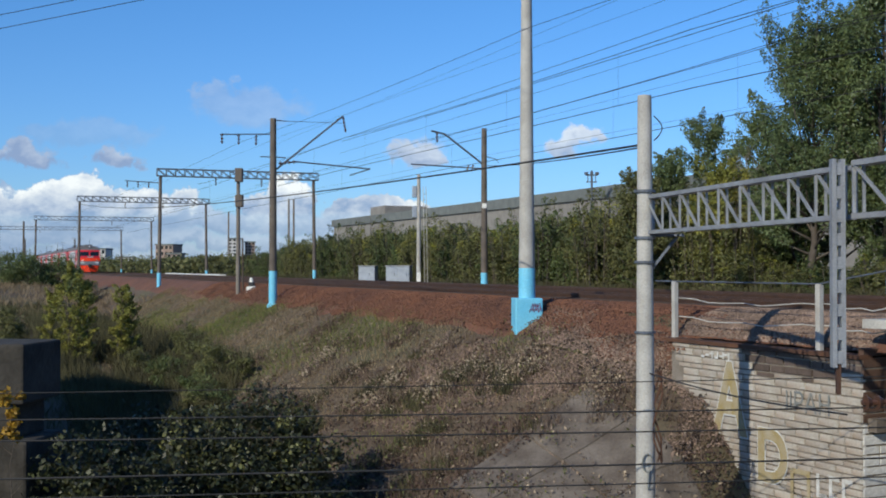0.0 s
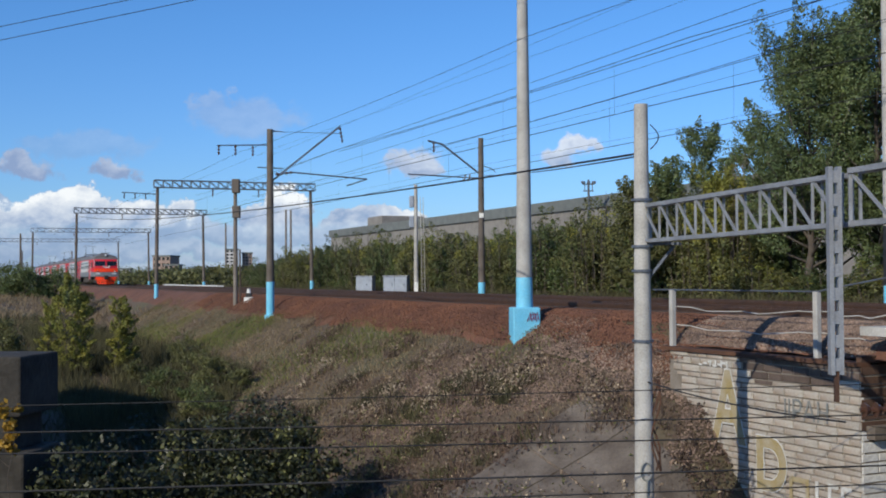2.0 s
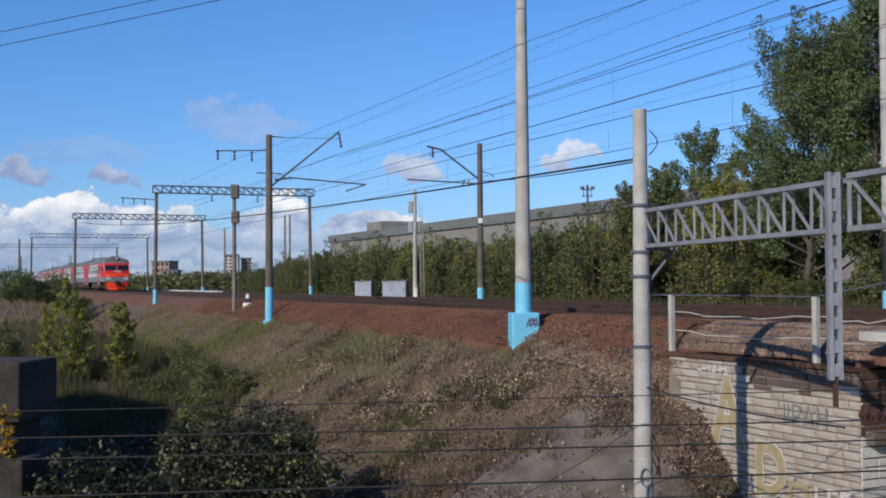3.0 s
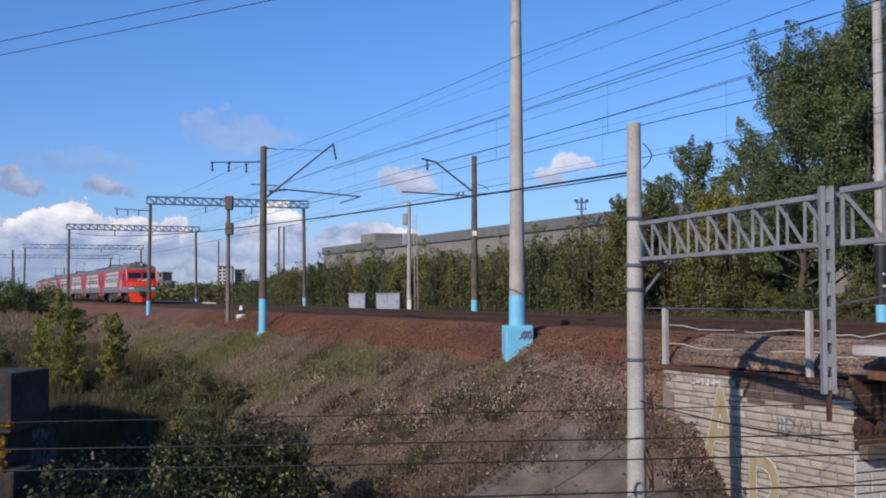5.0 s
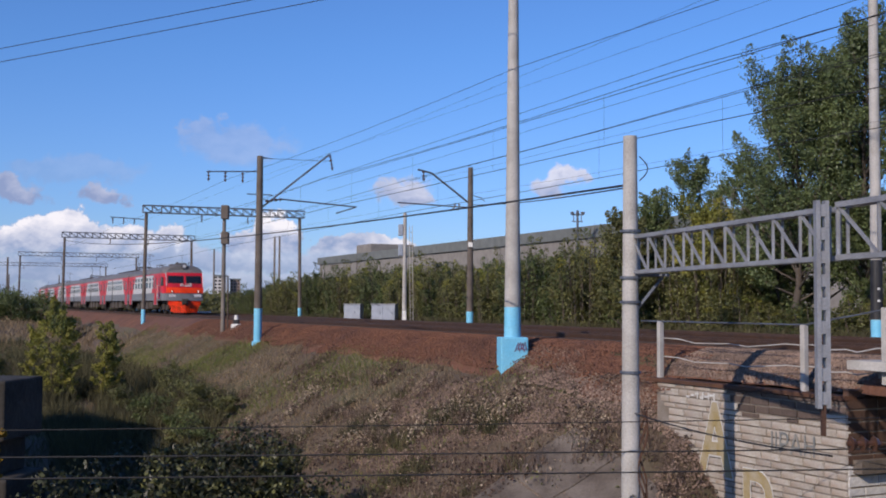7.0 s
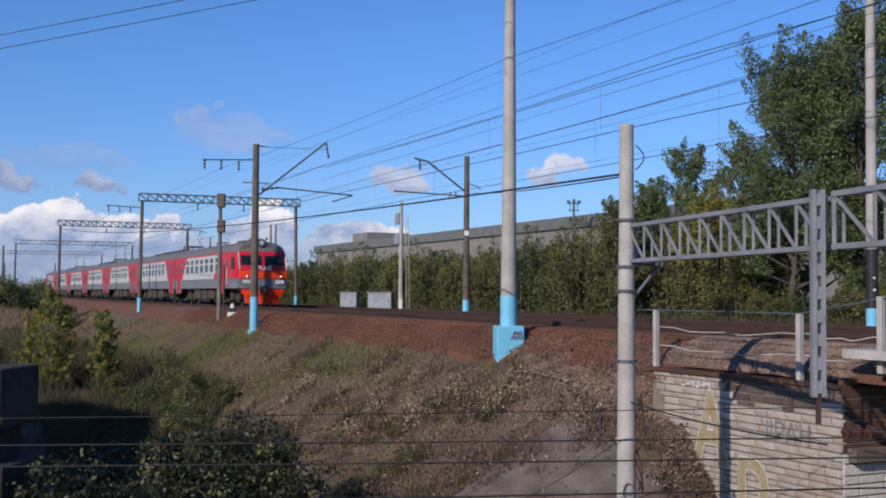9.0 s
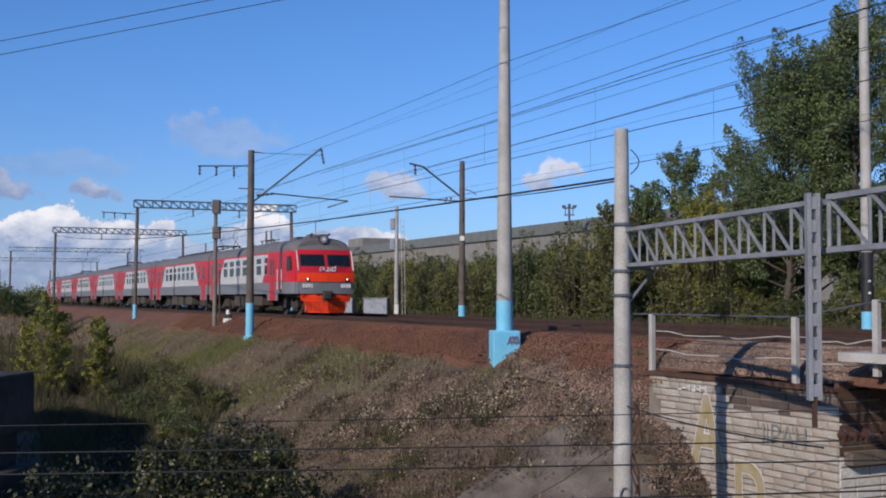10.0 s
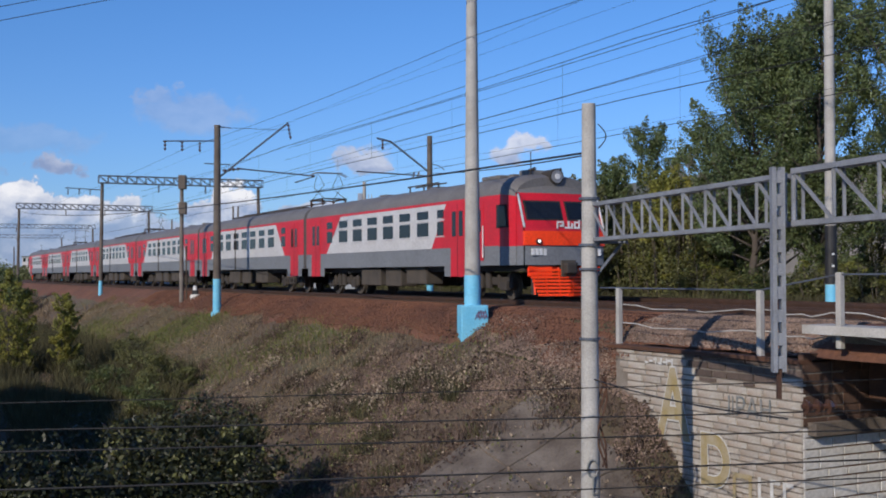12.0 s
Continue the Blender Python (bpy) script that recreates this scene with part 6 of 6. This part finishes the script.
    for k in range(16):
        u, v = -14 - k * 1.25 + rng.uniform(-1, 1), 9.4 + rng.uniform(-1.4, 1.6)
        p = tp(u, v)
        h = rng.uniform(1.0, 1.9)
        plant("weed_bush", on_ground(p.x, p.y), "straggling olive weed bush in the cutting", "bush", 80 + k, h, h * 0.55, 0.05, 1500, "leaf_b" if k % 3 else "leaf_a", "weed bushes in the cutting", 0.02, 0.0, spread=0.9)
    plant("yellow_bush", on_ground(-8.45, 22.5), "small bush with bright yellow leaves before the concrete pier", "bush", 71, 6.15, 0.36, 0.055, 700, "leaf_y", "", 0.03, 0.75)


make_hedge()
make_trees()


# ---- far buildings ----
def make_factory():
    f = thing("factory_building", tpose(-150, -62, 0) , "long grey factory hall behind the thicket", "building")
    L0, L1, D0, D1 = -74, 130, 0, 34
    part("wall", Geo().box(L0, 0, -1, L1, D1, 10.3), M["facade"], f)
    g = Geo().prism([(L0 - 0.5, 10.3), (L1 + 0.5, 10.3), (L1 + 0.5, 11.9), (L0 - 0.5, 11.9)], -0.4, D1 + 0.4)
    part("roof", g, M["factory_roof"], f, "grey flat roof edge")
    part("roof_house", Geo().bevel_box(L0 + 20, 2, 11.9, L0 + 29, 12, 14.0, 0.2), M["facade"], f)


def tower_block(x, y, w, d, h, turn, material, label, rows, cols):
    t = thing("apartment_block", pose(x, y, -1, 0, 0, turn), label, "building", "far buildings")
    part("wall", Geo().box(-w / 2, -d / 2, 0, w / 2, d / 2, h), M[material], t)
    part("roof", Geo().box(-w / 2 - 0.4, -d / 2 - 0.4, h, w / 2 + 0.4, d / 2 + 0.4, h + 0.8), M["factory_roof"], t)
    me = Geo().box(-w / cols * 0.28, -0.08, 0, w / cols * 0.28, 0.1, h / rows * 0.5).mesh("window", M["glass"])
    for i in range(rows):
        for j in range(cols):
            part("window", me, None, t, m=pose(-w / 2 + w * (j + 0.5) / cols, -d / 2, h * (i + 0.4) / rows))
    return t


def far_town():
    tower_block(-128, 700, 7.5, 9, 19, 8, "tower", "pale tower block far beyond the line", 9, 3)
    tower_block(-120, 708, 6, 9, 17, 8, "far_brick", "grey tower block far beyond the line", 9, 3)
    tower_block(-166, 690, 11, 14, 15, -10, "far_brick", "brown brick building far beyond the line", 4, 4)
    tower_block(-178, 640, 9, 10, 7, 5, "tower", "low pale building far beyond the line", 2, 4)
    tower_block(-200, 660, 13, 14, 12, 0, "tower", "pale building far beyond the line", 3, 5)
    tower_block(-150, 640, 8, 10, 9, 0, "far_brick", "low brick building far beyond the line", 3, 3)
    # chimneys of twin pipes behind the trees
    t = thing("chimney_pair", pose(-56, 420, -1), "pair of thin far chimneys", "chimney")
    for x in (-0.9, 0.9):
        part("chimney", Geo().rod((x, 0, 0), (x, 0, 27), 0.42, 0.34, 10), M["concrete_wall"], t)
    t = thing("chimney", pose(-113, 600, -1), "thin grey chimney far beyond the line", "chimney")
    part("shaft", Geo().rod((0, 0, 0), (0, 0, 31), 0.6, 0.4, 10), M["concrete_wall"], t)
    # lamp mast above the factory roof
    t = thing("floodlight_mast", pose(19.6, 150, -1), "floodlight mast with a lamp frame at its head", "mast")
    part("pole", Geo().rod((0, 0, 0), (0, 0, 14.6), 0.2, 0.14, 8), M["steel_dark"], t)
    part("lamp_frame", Geo().beam((-0.8, 0, 14.0), (0.8, 0, 14.0), 0.16).beam((-0.7, 0, 13.1), (0.7, 0, 13.1), 0.14).beam((-0.5, 0, 13.0), (-0.5, 0, 14.4), 0.1).beam((0.5, 0, 13.0), (0.5, 0, 14.4), 0.1), M["steel_dark"], t)
    for x in (-0.75, 0, 0.75):
        part("floodlight", Geo().bevel_box(x - 0.2, -0.25, 14.05, x + 0.2, 0.1, 14.4, 0.04), M["steel_dark"], t)
    # more line masts far down the track
    for u, v in ((-300, 4), (-300, -9), (-175, 9.0), (-215, 12), (-260, 14)):
        p = tp(u, v)
        tapered_mast("overhead_line_mast", p.x, p.y, -0.9, 8.7, 0.2, 0.15, "dark concrete mast far along the line", 0.8, skirt=False)
    # pale edge of a low platform beyond the tracks
    g = Geo()
    a, b = tp(-128, -7.6, -0.1), tp(-92, -7.6, -0.1)
    g.beam(a, b, 0.7, 0.34)
    solid("platform_edge", g, M["white_paint"], "low pale concrete platform edge beside the tracks", "platform", kind="structure")


make_factory()
far_town()


# ---- things beside the line ----
def relay_cabinet(x, y, w, h, turn):
    t = thing("relay_cabinet", pose(x, y, -0.42, 0, 0, turn), "silver-grey steel relay cabinet beside the track", "cabinet", "relay cabinets")
    part("body", Geo().bevel_box(-w / 2, -0.45, 0.12, w / 2, 0.45, h, 0.03), M["cabinet"], t)
    part("plinth", Geo().box(-w / 2 + 0.06, -0.4, -0.2, w / 2 - 0.06, 0.4, 0.12), M["concrete"], t)
    part("roof", Geo().bevel_box(-w / 2 - 0.05, -0.52, h, w / 2 + 0.05, 0.5, h + 0.07, 0.02), M["steel"], t)
    n = 2 if w > 1.5 else 1
    for k in range(n):
        c = -w / 2 + w * (k + 0.5) / n
        d = part("door", Geo().bevel_box(c - w / n / 2 + 0.04, -0.475, 0.18, c + w / n / 2 - 0.04, -0.445, h - 0.06, 0.01), M["cabinet"], t)
        part("handle", Geo().box(c + 0.2, -0.51, h * 0.5, c + 0.24, -0.47, h * 0.5 + 0.18), M["steel_dark"], d)


relay_cabinet(-5.72, 87.2, 1.3, 1.35, -12)
relay_cabinet(-3.15, 82.0, 1.75, 1.35, -12)


def signal_mast():
    t = thing("signal_mast", pose(-1.69, 79.3, -0.42), "pale concrete signal mast with lamp heads and ladder", "signal")
    g = Geo().rod((0, 0, -0.4), (0, 0, 7.75), 0.17, 0.12, 12)
    smooth_by_angle(part("shaft", g, M["concrete"], t, smooth=True))
    part("foot_sign", Geo().box(-0.13, -0.2, 0.3, 0.13, -0.17, 0.95), M["white_paint"], t)
    for z in (6.6, 5.2):
        h = part("signal_head", Geo().bevel_box(-0.46, -0.14, z - 0.45, -0.12, 0.18, z + 0.35, 0.05), M["cabinet"], t, "grey signal head seen from behind")
        for k in (-0.22, 0.12):
            part("hood", Geo().rod((-0.31, 0.2, z + k), (-0.31, 0.5, z + k), 0.11, 0.13, 10), M["black"], h)
    part("ladder_rail", Geo().beam((0.42, 0, 0), (0.30, 0, 6.9), 0.04), M["concrete"], t)
    part("ladder_rail", Geo().beam((0.62, 0.2, 0), (0.5, 0.2, 6.9), 0.04), M["concrete"], t)
    for k in range(16):
        z = 0.4 + k * 0.4
        part("rung", Geo().rod((0.41 - z * 0.017, 0, z), (0.61 - z * 0.017, 0.2, z), 0.018, n=5), M["concrete"], t)


def dwarf_signal():
    t = thing("dwarf_signal", pose(-11.75, 69.9, -0.92), "black and white dwarf signal on a concrete foot", "signal")
    part("base", Geo().bevel_box(-0.28, -0.22, -0.1, 0.28, 0.22, 0.62, 0.06), M["white_paint"], t, "white-painted base")
    h = part("lamp_case", Geo().bevel_box(-0.18, -0.16, 0.62, 0.18, 0.16, 0.88, 0.05), M["black"], t)
    part("cap", Geo().rod((0, 0, 0.88), (0, 0, 1.15), 0.14, 0.10, 12), M["white_paint"], t)
    part("foot_plate", Geo().box(-0.45, -0.3, -0.3, 0.45, 0.3, -0.08), M["black"], t)


signal_mast()
dwarf_signal()


def concrete_pier():
    t = thing("concrete_pier", on_ground(-9.6, 24.6, 0, radians(-6)), "dark blotchy concrete pier at the foot of the cutting", "pier")
    h = -0.72 - t.matrix_basis.translation.z
    # The run to -14 lies out of view, added to lengthen the cast shadow.
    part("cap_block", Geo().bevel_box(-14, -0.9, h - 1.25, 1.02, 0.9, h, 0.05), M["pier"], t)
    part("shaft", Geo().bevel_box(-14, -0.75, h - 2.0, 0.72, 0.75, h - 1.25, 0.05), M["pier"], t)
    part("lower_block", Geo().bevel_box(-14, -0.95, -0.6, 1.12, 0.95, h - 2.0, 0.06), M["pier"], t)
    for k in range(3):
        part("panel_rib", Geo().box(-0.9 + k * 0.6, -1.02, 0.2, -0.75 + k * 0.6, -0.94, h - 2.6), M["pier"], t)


concrete_pier()


def unseen_shade_walls():
    """Plain walls added beside the pier, out of the camera's sight, to shade the foot of the cutting."""
    w = thing("wall_2", Matrix.Identity(4), "plain dark concrete walls added out of view to shade the cutting", "wall", kind="structure")
    part("wing", Geo().bevel_box(-14.5, 5.0, LOW - 0.3, -12.0, 20.0, -1.5, 0.06), M["concrete_dark"], w)
    part("block", Geo().prism([(-44.0, LOW - 0.3), (-22.8, LOW - 0.3), (-22.8, 4.6), (-26.0, 6.8), (-32.0, 8.8), (-44.0, 8.8)], 22.0, 34.0), M["concrete_dark"], w)


unseen_shade_walls()


def apron():
    """Concrete slabs laid on the bank beside the stone wall."""
    us, vs = np.linspace(6.6, 12.6, 10), np.linspace(5.3, 10.1, 8)
    k = 0
    for i in range(3):
        for j in range(2):
            g = Geo()
            a = [us[i * 3] + 0.03, us[i * 3 + 3] - 0.03]
            b = [vs[j * 3] + 0.03, vs[j * 3 + 3] - 0.03]
            top = [(*tp(a[0] + (a[1] - a[0]) * s / 3, b[0] + (b[1] - b[0]) * r / 3)[:2], ground_z(a[0] + (a[1] - a[0]) * s / 3, b[0] + (b[1] - b[0]) * r / 3) + 0.07) for s in range(4) for r in range(4)]
            fs = [(s * 4 + r, s * 4 + r + 1, s * 4 + r + 5, s * 4 + r + 4) for s in range(3) for r in range(3)]
            low = [(x, y, z - 0.3) for x, y, z in top]
            rim = [0, 1, 2, 3, 7, 11, 15, 14, 13, 12, 8, 4]
            g.add(top + low, fs + [(p + 16, q + 16, q, p) for p, q in zip(rim, rim[1:] + rim[:1])])
            solid("concrete_slab", g, M["slab"], "cracked grey concrete slab laid on the bank", "slab", "slabs on the bank", "structure")


apron()


# ---- paint on the wall ----
def wall_pose(u, z):
    return tpose(u, WALL_V + 0.035, z) @ Matrix.Rotation(math.pi / 2, 4, "X")


def sprayed(text, u, z, size, material, stretch=1.0, lift=0.0, fat=0.0, label="sprayed graffiti letter on the stone wall"):
    c = bpy.data.curves.new("graffiti_letter", "FONT")
    c.body, c.size, c.extrude, c.offset = text, size, 0.003, fat
    c.materials.append(M[material])
    ob = new("graffiti_letter", c)
    ob.matrix_basis = wall_pose(u, z) @ Matrix.Translation((0, 0, lift)) @ Matrix.Diagonal((stretch, 1, 1, 1))
    return tagged(ob, label, "graffiti", "graffiti letters", "structure")


sprayed("A", 10.05, -2.95, 2.3, "spray_white", 0.72, 0.0, 0.09)
sprayed("A", 10.05, -2.95, 2.3, "ochre", 0.72, 0.008, 0.05)
sprayed("D", 11.5, -3.85, 1.6, "spray_white", 0.85, 0.0, 0.08)
sprayed("D", 11.5, -3.85, 1.6, "ochre", 0.85, 0.008, 0.05)
sprayed("П", 12.5, -4.4, 1.3, "ochre", 0.8, 0.008)


def sprayed_bars(name, label, bars, material):
    g = Geo()
    for u, z, w, h in bars:
        g.box(0, 0, -0.003, w, h, 0.004, wall_pose(u, z))
    solid(name, g, M[material], label, "graffiti", kind="structure")


sprayed("РАН", 12.66, -2.22, 0.60, "spray_dark", 0.92, 0.004, 0.0, "dark sprayed letters on the stone wall")
sprayed_bars("graffiti_tag", "dark illegible sprayed stroke on the stone wall", [(12.45, -2.22, 0.05, 0.42), (12.58, -2.22, 0.04, 0.42)], "spray_dark")
sprayed_bars("graffiti_tag", "white illegible sprayed tag below the coping", [(9.55 + 0.17 * k, -1.28 + 0.04 * (k % 3), 0.13, 0.05) for k in range(6)] + [(9.95 + 0.2 * k, -1.28, 0.045, 0.16) for k in range(4)], "spray_white")
sprayed_bars("graffiti_tag", "white block-letter tag low on the stone wall", [(13.35 + 0.36 * k + a, -3.95 + b, w, h) for k in range(3) for a, b, w, h in ((0, 0, 0.09, 0.5), (0.05, 0, 0.24, 0.09), (0.05, 0.41 * (k > 0), 0.24, 0.09))], "spray_white")
part("sprayed_tag", Geo().pipe([Vector((0.10 * math.cos(a), -0.225, 4.35 + 0.17 * math.sin(a))) for a in np.linspace(0.6, 6.0, 12)], 0.018, 5).pipe([Vector((0.02, -0.23, 4.18)), Vector((0.0, -0.235, 3.85)), Vector((0.10, -0.22, 3.9))], 0.018, 5), M["spray_dark"], mast_h, "dark sprayed tag")
part("sprayed_tag", Geo().pipe([Vector((0.0 + 0.05 * k, -0.375, 0.45 + 0.28 * ((k * 7) % 3) / 2)) for k in range(8)], 0.014, 5).pipe([Vector((0.38 - 0.05 * k, -0.375, 0.5 + 0.25 * ((k * 5) % 3) / 2)) for k in range(7)], 0.014, 5), M["spray_purple"], mast_c, "purple sprayed scrawl", m=pose(0, 0, 0, 0, 0, 8))


# ---- grass, weeds and stones ----
def scatter():
    rng = np.random.default_rng(12)

    def field(n, u0, u1, v0, v1, keep):
        out = []
        for u, v in zip(rng.uniform(u0, u1, n), rng.uniform(v0, v1, n)):
            if keep(u, v, noise.noise(Vector((u * 0.12, v * 0.2, 3))), noise.noise(Vector((u * 0.5, v * 0.6, 8)))):
                p = tp(u, v)
                out.append((p.x, p.y, ground_z(u, v)))
        return out

    slab = lambda u, v: u > 7.0 + 1.3 * noise.noise(Vector((0.7 * v, 0.5 * u, 1))) and v > 5.6 + 0.9 * noise.noise(Vector((0.9 * u, 0.6 * v, 2)))
    dry = field(170000, -62, 11.5, 3.0, 15, lambda u, v, a, b: rng.random() > 0.16 * (v - 6.2) * (u > -12) and rng.random() < 0.8 + 0.7 * b - 0.3 * a and v > 3.2 + 0.6 * b and not slab(u, v) and rng.random() > (u - 2) * 0.08)
    solid("dry_grass", blades("dry_grass", dry, 0.13, 0.015, M["grass_dry"], rng), None, "dry yellow-brown grass on the bank", "grass", kind="stuff")
    far = field(40000, -150, -40, 4.6, 45, lambda u, v, a, b: v > 9 or u < -58)
    solid("dry_grass", blades("dry_grass", far, 0.42, 0.035, M["grass_dry"], rng), None, "tall dry grass beside the line", "grass", kind="stuff")
    mid = field(42000, -60, -6, 10, 26, lambda u, v, a, b: rng.random() < 0.7 + b)
    solid("tall_grass", blades("tall_grass", mid, 0.5, 0.025, M["grass_olive"], rng), None, "tall grey-green grass in the cutting", "grass", kind="stuff")
    green = field(110000, -60, 3, 3.4, 12, lambda u, v, a, b: rng.random() < (a - 0.02) * 1.8 * (1 if v < 8 else 0.6) + 1.1 * math.exp(-((u + 8) / 8) ** 2 - ((v - 4.9) / 1.3) ** 2) * (0.6 + b) + 0.8 * math.exp(-((u + 28) / 4) ** 2 - ((v - 5.2) / 1.0) ** 2))
    solid("green_grass", blades("green_grass", green, 0.17, 0.016, M["grass_green"], rng), None, "patches of green grass on the bank", "grass", kind="stuff")
    weed = field(120000, -34, 13.2, 4.12, 14, lambda u, v, a, b: rng.random() < 0.22 + 0.9 * b + 0.012 * u and not (slab(u, v) and rng.random() > 0.10 + 0.8 * b))
    solid("dry_weeds", blades("dry_weeds", weed, 0.20, 0.011, M["weed"], rng), None, "dead brown weeds on the bank", "weeds", kind="stuff")
    tufts = field(1500, -24, 12.9, 4.5, 13, lambda u, v, a, b: rng.random() < 0.16 + b + 0.014 * u and not slab(u, v))
    fuzz = np.repeat(np.asarray(tufts), 55, axis=0)
    fuzz = fuzz + np.stack([rng.normal(0, 0.20, len(fuzz)), rng.normal(0, 0.20, len(fuzz)), np.zeros(len(fuzz))], 1)
    solid("weed_tufts", blades("weed_tufts", fuzz, 0.30, 0.012, M["weed"], rng), None, "bushy dead weed tufts on the bank", "weeds", kind="stuff")
    # matted dead weeds in uneven mounds, with pale chips and leaves caught in them
    mound = field(170000, -34, 12.6, 3.7, 13.5, lambda u, v, a, b: rng.random() < 0.03 + 1.3 * max(0, b) + 0.8 * max(0, noise.noise(Vector((u * 1.5, v * 1.7, 4)))) + 0.025 * (u + 5) + 0.03 * (v - 7) and not (slab(u, v) and rng.random() > 0.05 + 0.9 * b))
    mound = np.asarray(mound)
    lift = np.asarray([max(0.0, noise.noise(Vector((x * 1.3, y * 1.3, 6)))) for x, y, z in mound]) * 0.9 + 0.06
    mound[:, 2] += rng.uniform(0, 1, len(mound)) * lift
    solid("matted_weeds", leaf_quads("matted_weeds", mound, rng.normal(size=mound.shape) + [0, -0.3, 0.7], 0.052, M["matted"], rng, 0.45), None, "matted brown dead weeds in mounds on the bank", "weeds", kind="stuff")
    chips = np.asarray(field(30000, -13, 8, 4.4, 8.6, lambda u, v, a, b: rng.random() < 0.02 + 1.5 * b * (abs(v - 5.6 + 0.25 * u) < 2.2)))
    chips[:, 2] += rng.uniform(0.05, 0.35, len(chips))
    solid("pale_litter", leaf_quads("pale_litter", chips, rng.normal(size=chips.shape) + [-0.3, -0.5, 0.6], 0.040, M["litter"], rng), None, "pale dry leaves caught in the weeds", "leaves", kind="stuff")
    reeds = field(60000, -50, -9, 7.6, 15, lambda u, v, a, b: rng.random() < 0.45 + 1.2 * b + 0.05 * (v - 9) and u < -9 - (12 - v) * 2.0)
    solid("tall_grass", blades("tall_grass", reeds, 0.85, 0.022, M["grass_olive"], rng), None, "tall olive grass at the foot of the bank", "grass", kind="stuff")
    leafy = field(20000, -25, 12, 4.6, 9.5, lambda u, v, a, b: rng.random() < 0.22 + b)
    pts = np.asarray(leafy) + np.stack([rng.normal(0, 0.1, len(leafy)), rng.normal(0, 0.1, len(leafy)), rng.uniform(0.02, 0.16, len(leafy))], 1)
    solid("leaf_litter", quads("leaf_litter", pts, 0.045, M["litter"], rng=rng), None, "pale fallen leaves and chips on the bank", "leaves", kind="stuff")
    sprouts = np.repeat(np.asarray(field(420, -8, 7, 5.5, 10.5, lambda u, v, a, b: rng.random() < 0.15 + 1.4 * b)), 60, axis=0)
    sprouts = sprouts + np.stack([rng.normal(0, 0.16, len(sprouts)), rng.normal(0, 0.16, len(sprouts)), np.zeros(len(sprouts))], 1)
    solid("grass_tufts", blades("grass_tufts", sprouts, 0.30, 0.013, M["grass_olive"], rng), None, "dark green grass tufts among the weeds", "grass", kind="stuff")
    leafy = field(9000, -30, 11, 4.6, 14, lambda u, v, a, b: rng.random() < 0.3 * (b > 0.12) + 0.06)
    c = np.repeat(np.asarray(leafy), 5, axis=0)
    pts = c + np.stack([rng.normal(0, 0.15, len(c)), rng.normal(0, 0.15, len(c)), rng.uniform(0.02, 0.3, len(c))], 1)
    solid("low_weeds", quads("low_weeds", pts, 0.045, M["leaf_b"], rng=rng), None, "low leafy weeds on the bank", "weeds", kind="stuff")
    hedge_foot = field(26000, -110, 6, -13.0, -9.6, lambda u, v, a, b: v < -10.4 + 0.8 * b)
    solid("verge_grass", blades("verge_grass", hedge_foot, 0.45, 0.03, M["grass_olive"], rng), None, "rough grass at the foot of the thicket", "grass", kind="stuff")

    def stones(name, n, u0, u1, v0, v1, size, material, label, z_of, keep=lambda u, v: True):
        vs, fs = [], []
        corner = np.array([(1, 0, -0.4), (-0.5, 0.87, -0.4), (-0.5, -0.87, -0.4), (0.1, 0.1, 0.9)])
        for u, v in zip(rng.uniform(u0, u1, n), rng.uniform(v0, v1, n)):
            if not keep(u, v):
                continue
            p = tp(u, v)
            a = rng.uniform(0, math.tau)
            s = size * rng.uniform(0.5, 1.5)
            c, d = math.cos(a) * s, math.sin(a) * s
            k = len(vs)
            z = z_of(u, v)
            vs += [(p.x + q[0] * c - q[1] * d, p.y + q[0] * d + q[1] * c, z + q[2] * s * 0.8) for q in corner]
            fs += [(k, k + 1, k + 3), (k + 1, k + 2, k + 3), (k + 2, k, k + 3)]
        me = bpy.data.meshes.new(name)
        me.from_pydata(vs, [], fs)
        me.materials.append(M[material])
        solid(name, me, None, label, "stones", kind="stuff")

    bed_z = lambda u, v: -0.19 if v < 2.2 else (-0.20 - (v - 2.2) * 0.3 if v < 2.75 else max(ground_z(u, v) + 0.06, -0.36 - (v - 2.75) * 0.62 + 0.04))
    stones("ballast_stones", 60000, -48, 9, 1.4, 4.9, 0.032, "ballast", "loose rust-brown ballast stones", bed_z, lambda u, v: v < 3.9 + 0.6 * noise.noise(Vector((u * 0.4, v, 1))))
    stones("rubble", 42000, -4, 10.5, 2.6, 8.5, 0.033, "stone", "loose grey-brown rubble on the bank", lambda u, v: ground_z(u, v) + (0.08 if v < 4.6 else 0.02), lambda u, v: noise.noise(Vector((u * 0.3, v * 0.4, 4))) + 0.35 - abs(v - 5.2 + 0.12 * u) * 0.12 > 0.12)
    stones("rubble", 16000, 8.0, 14.5, 1.5, 3.6, 0.034, "stone", "loose ballast above the stone wall", lambda u, v: float(np.interp(v, (1.5, 2.2, 2.75, 3.35, 3.6), (-0.2, -0.2, -0.36, -0.62, -0.84))) + 0.015)


scatter()


motions()
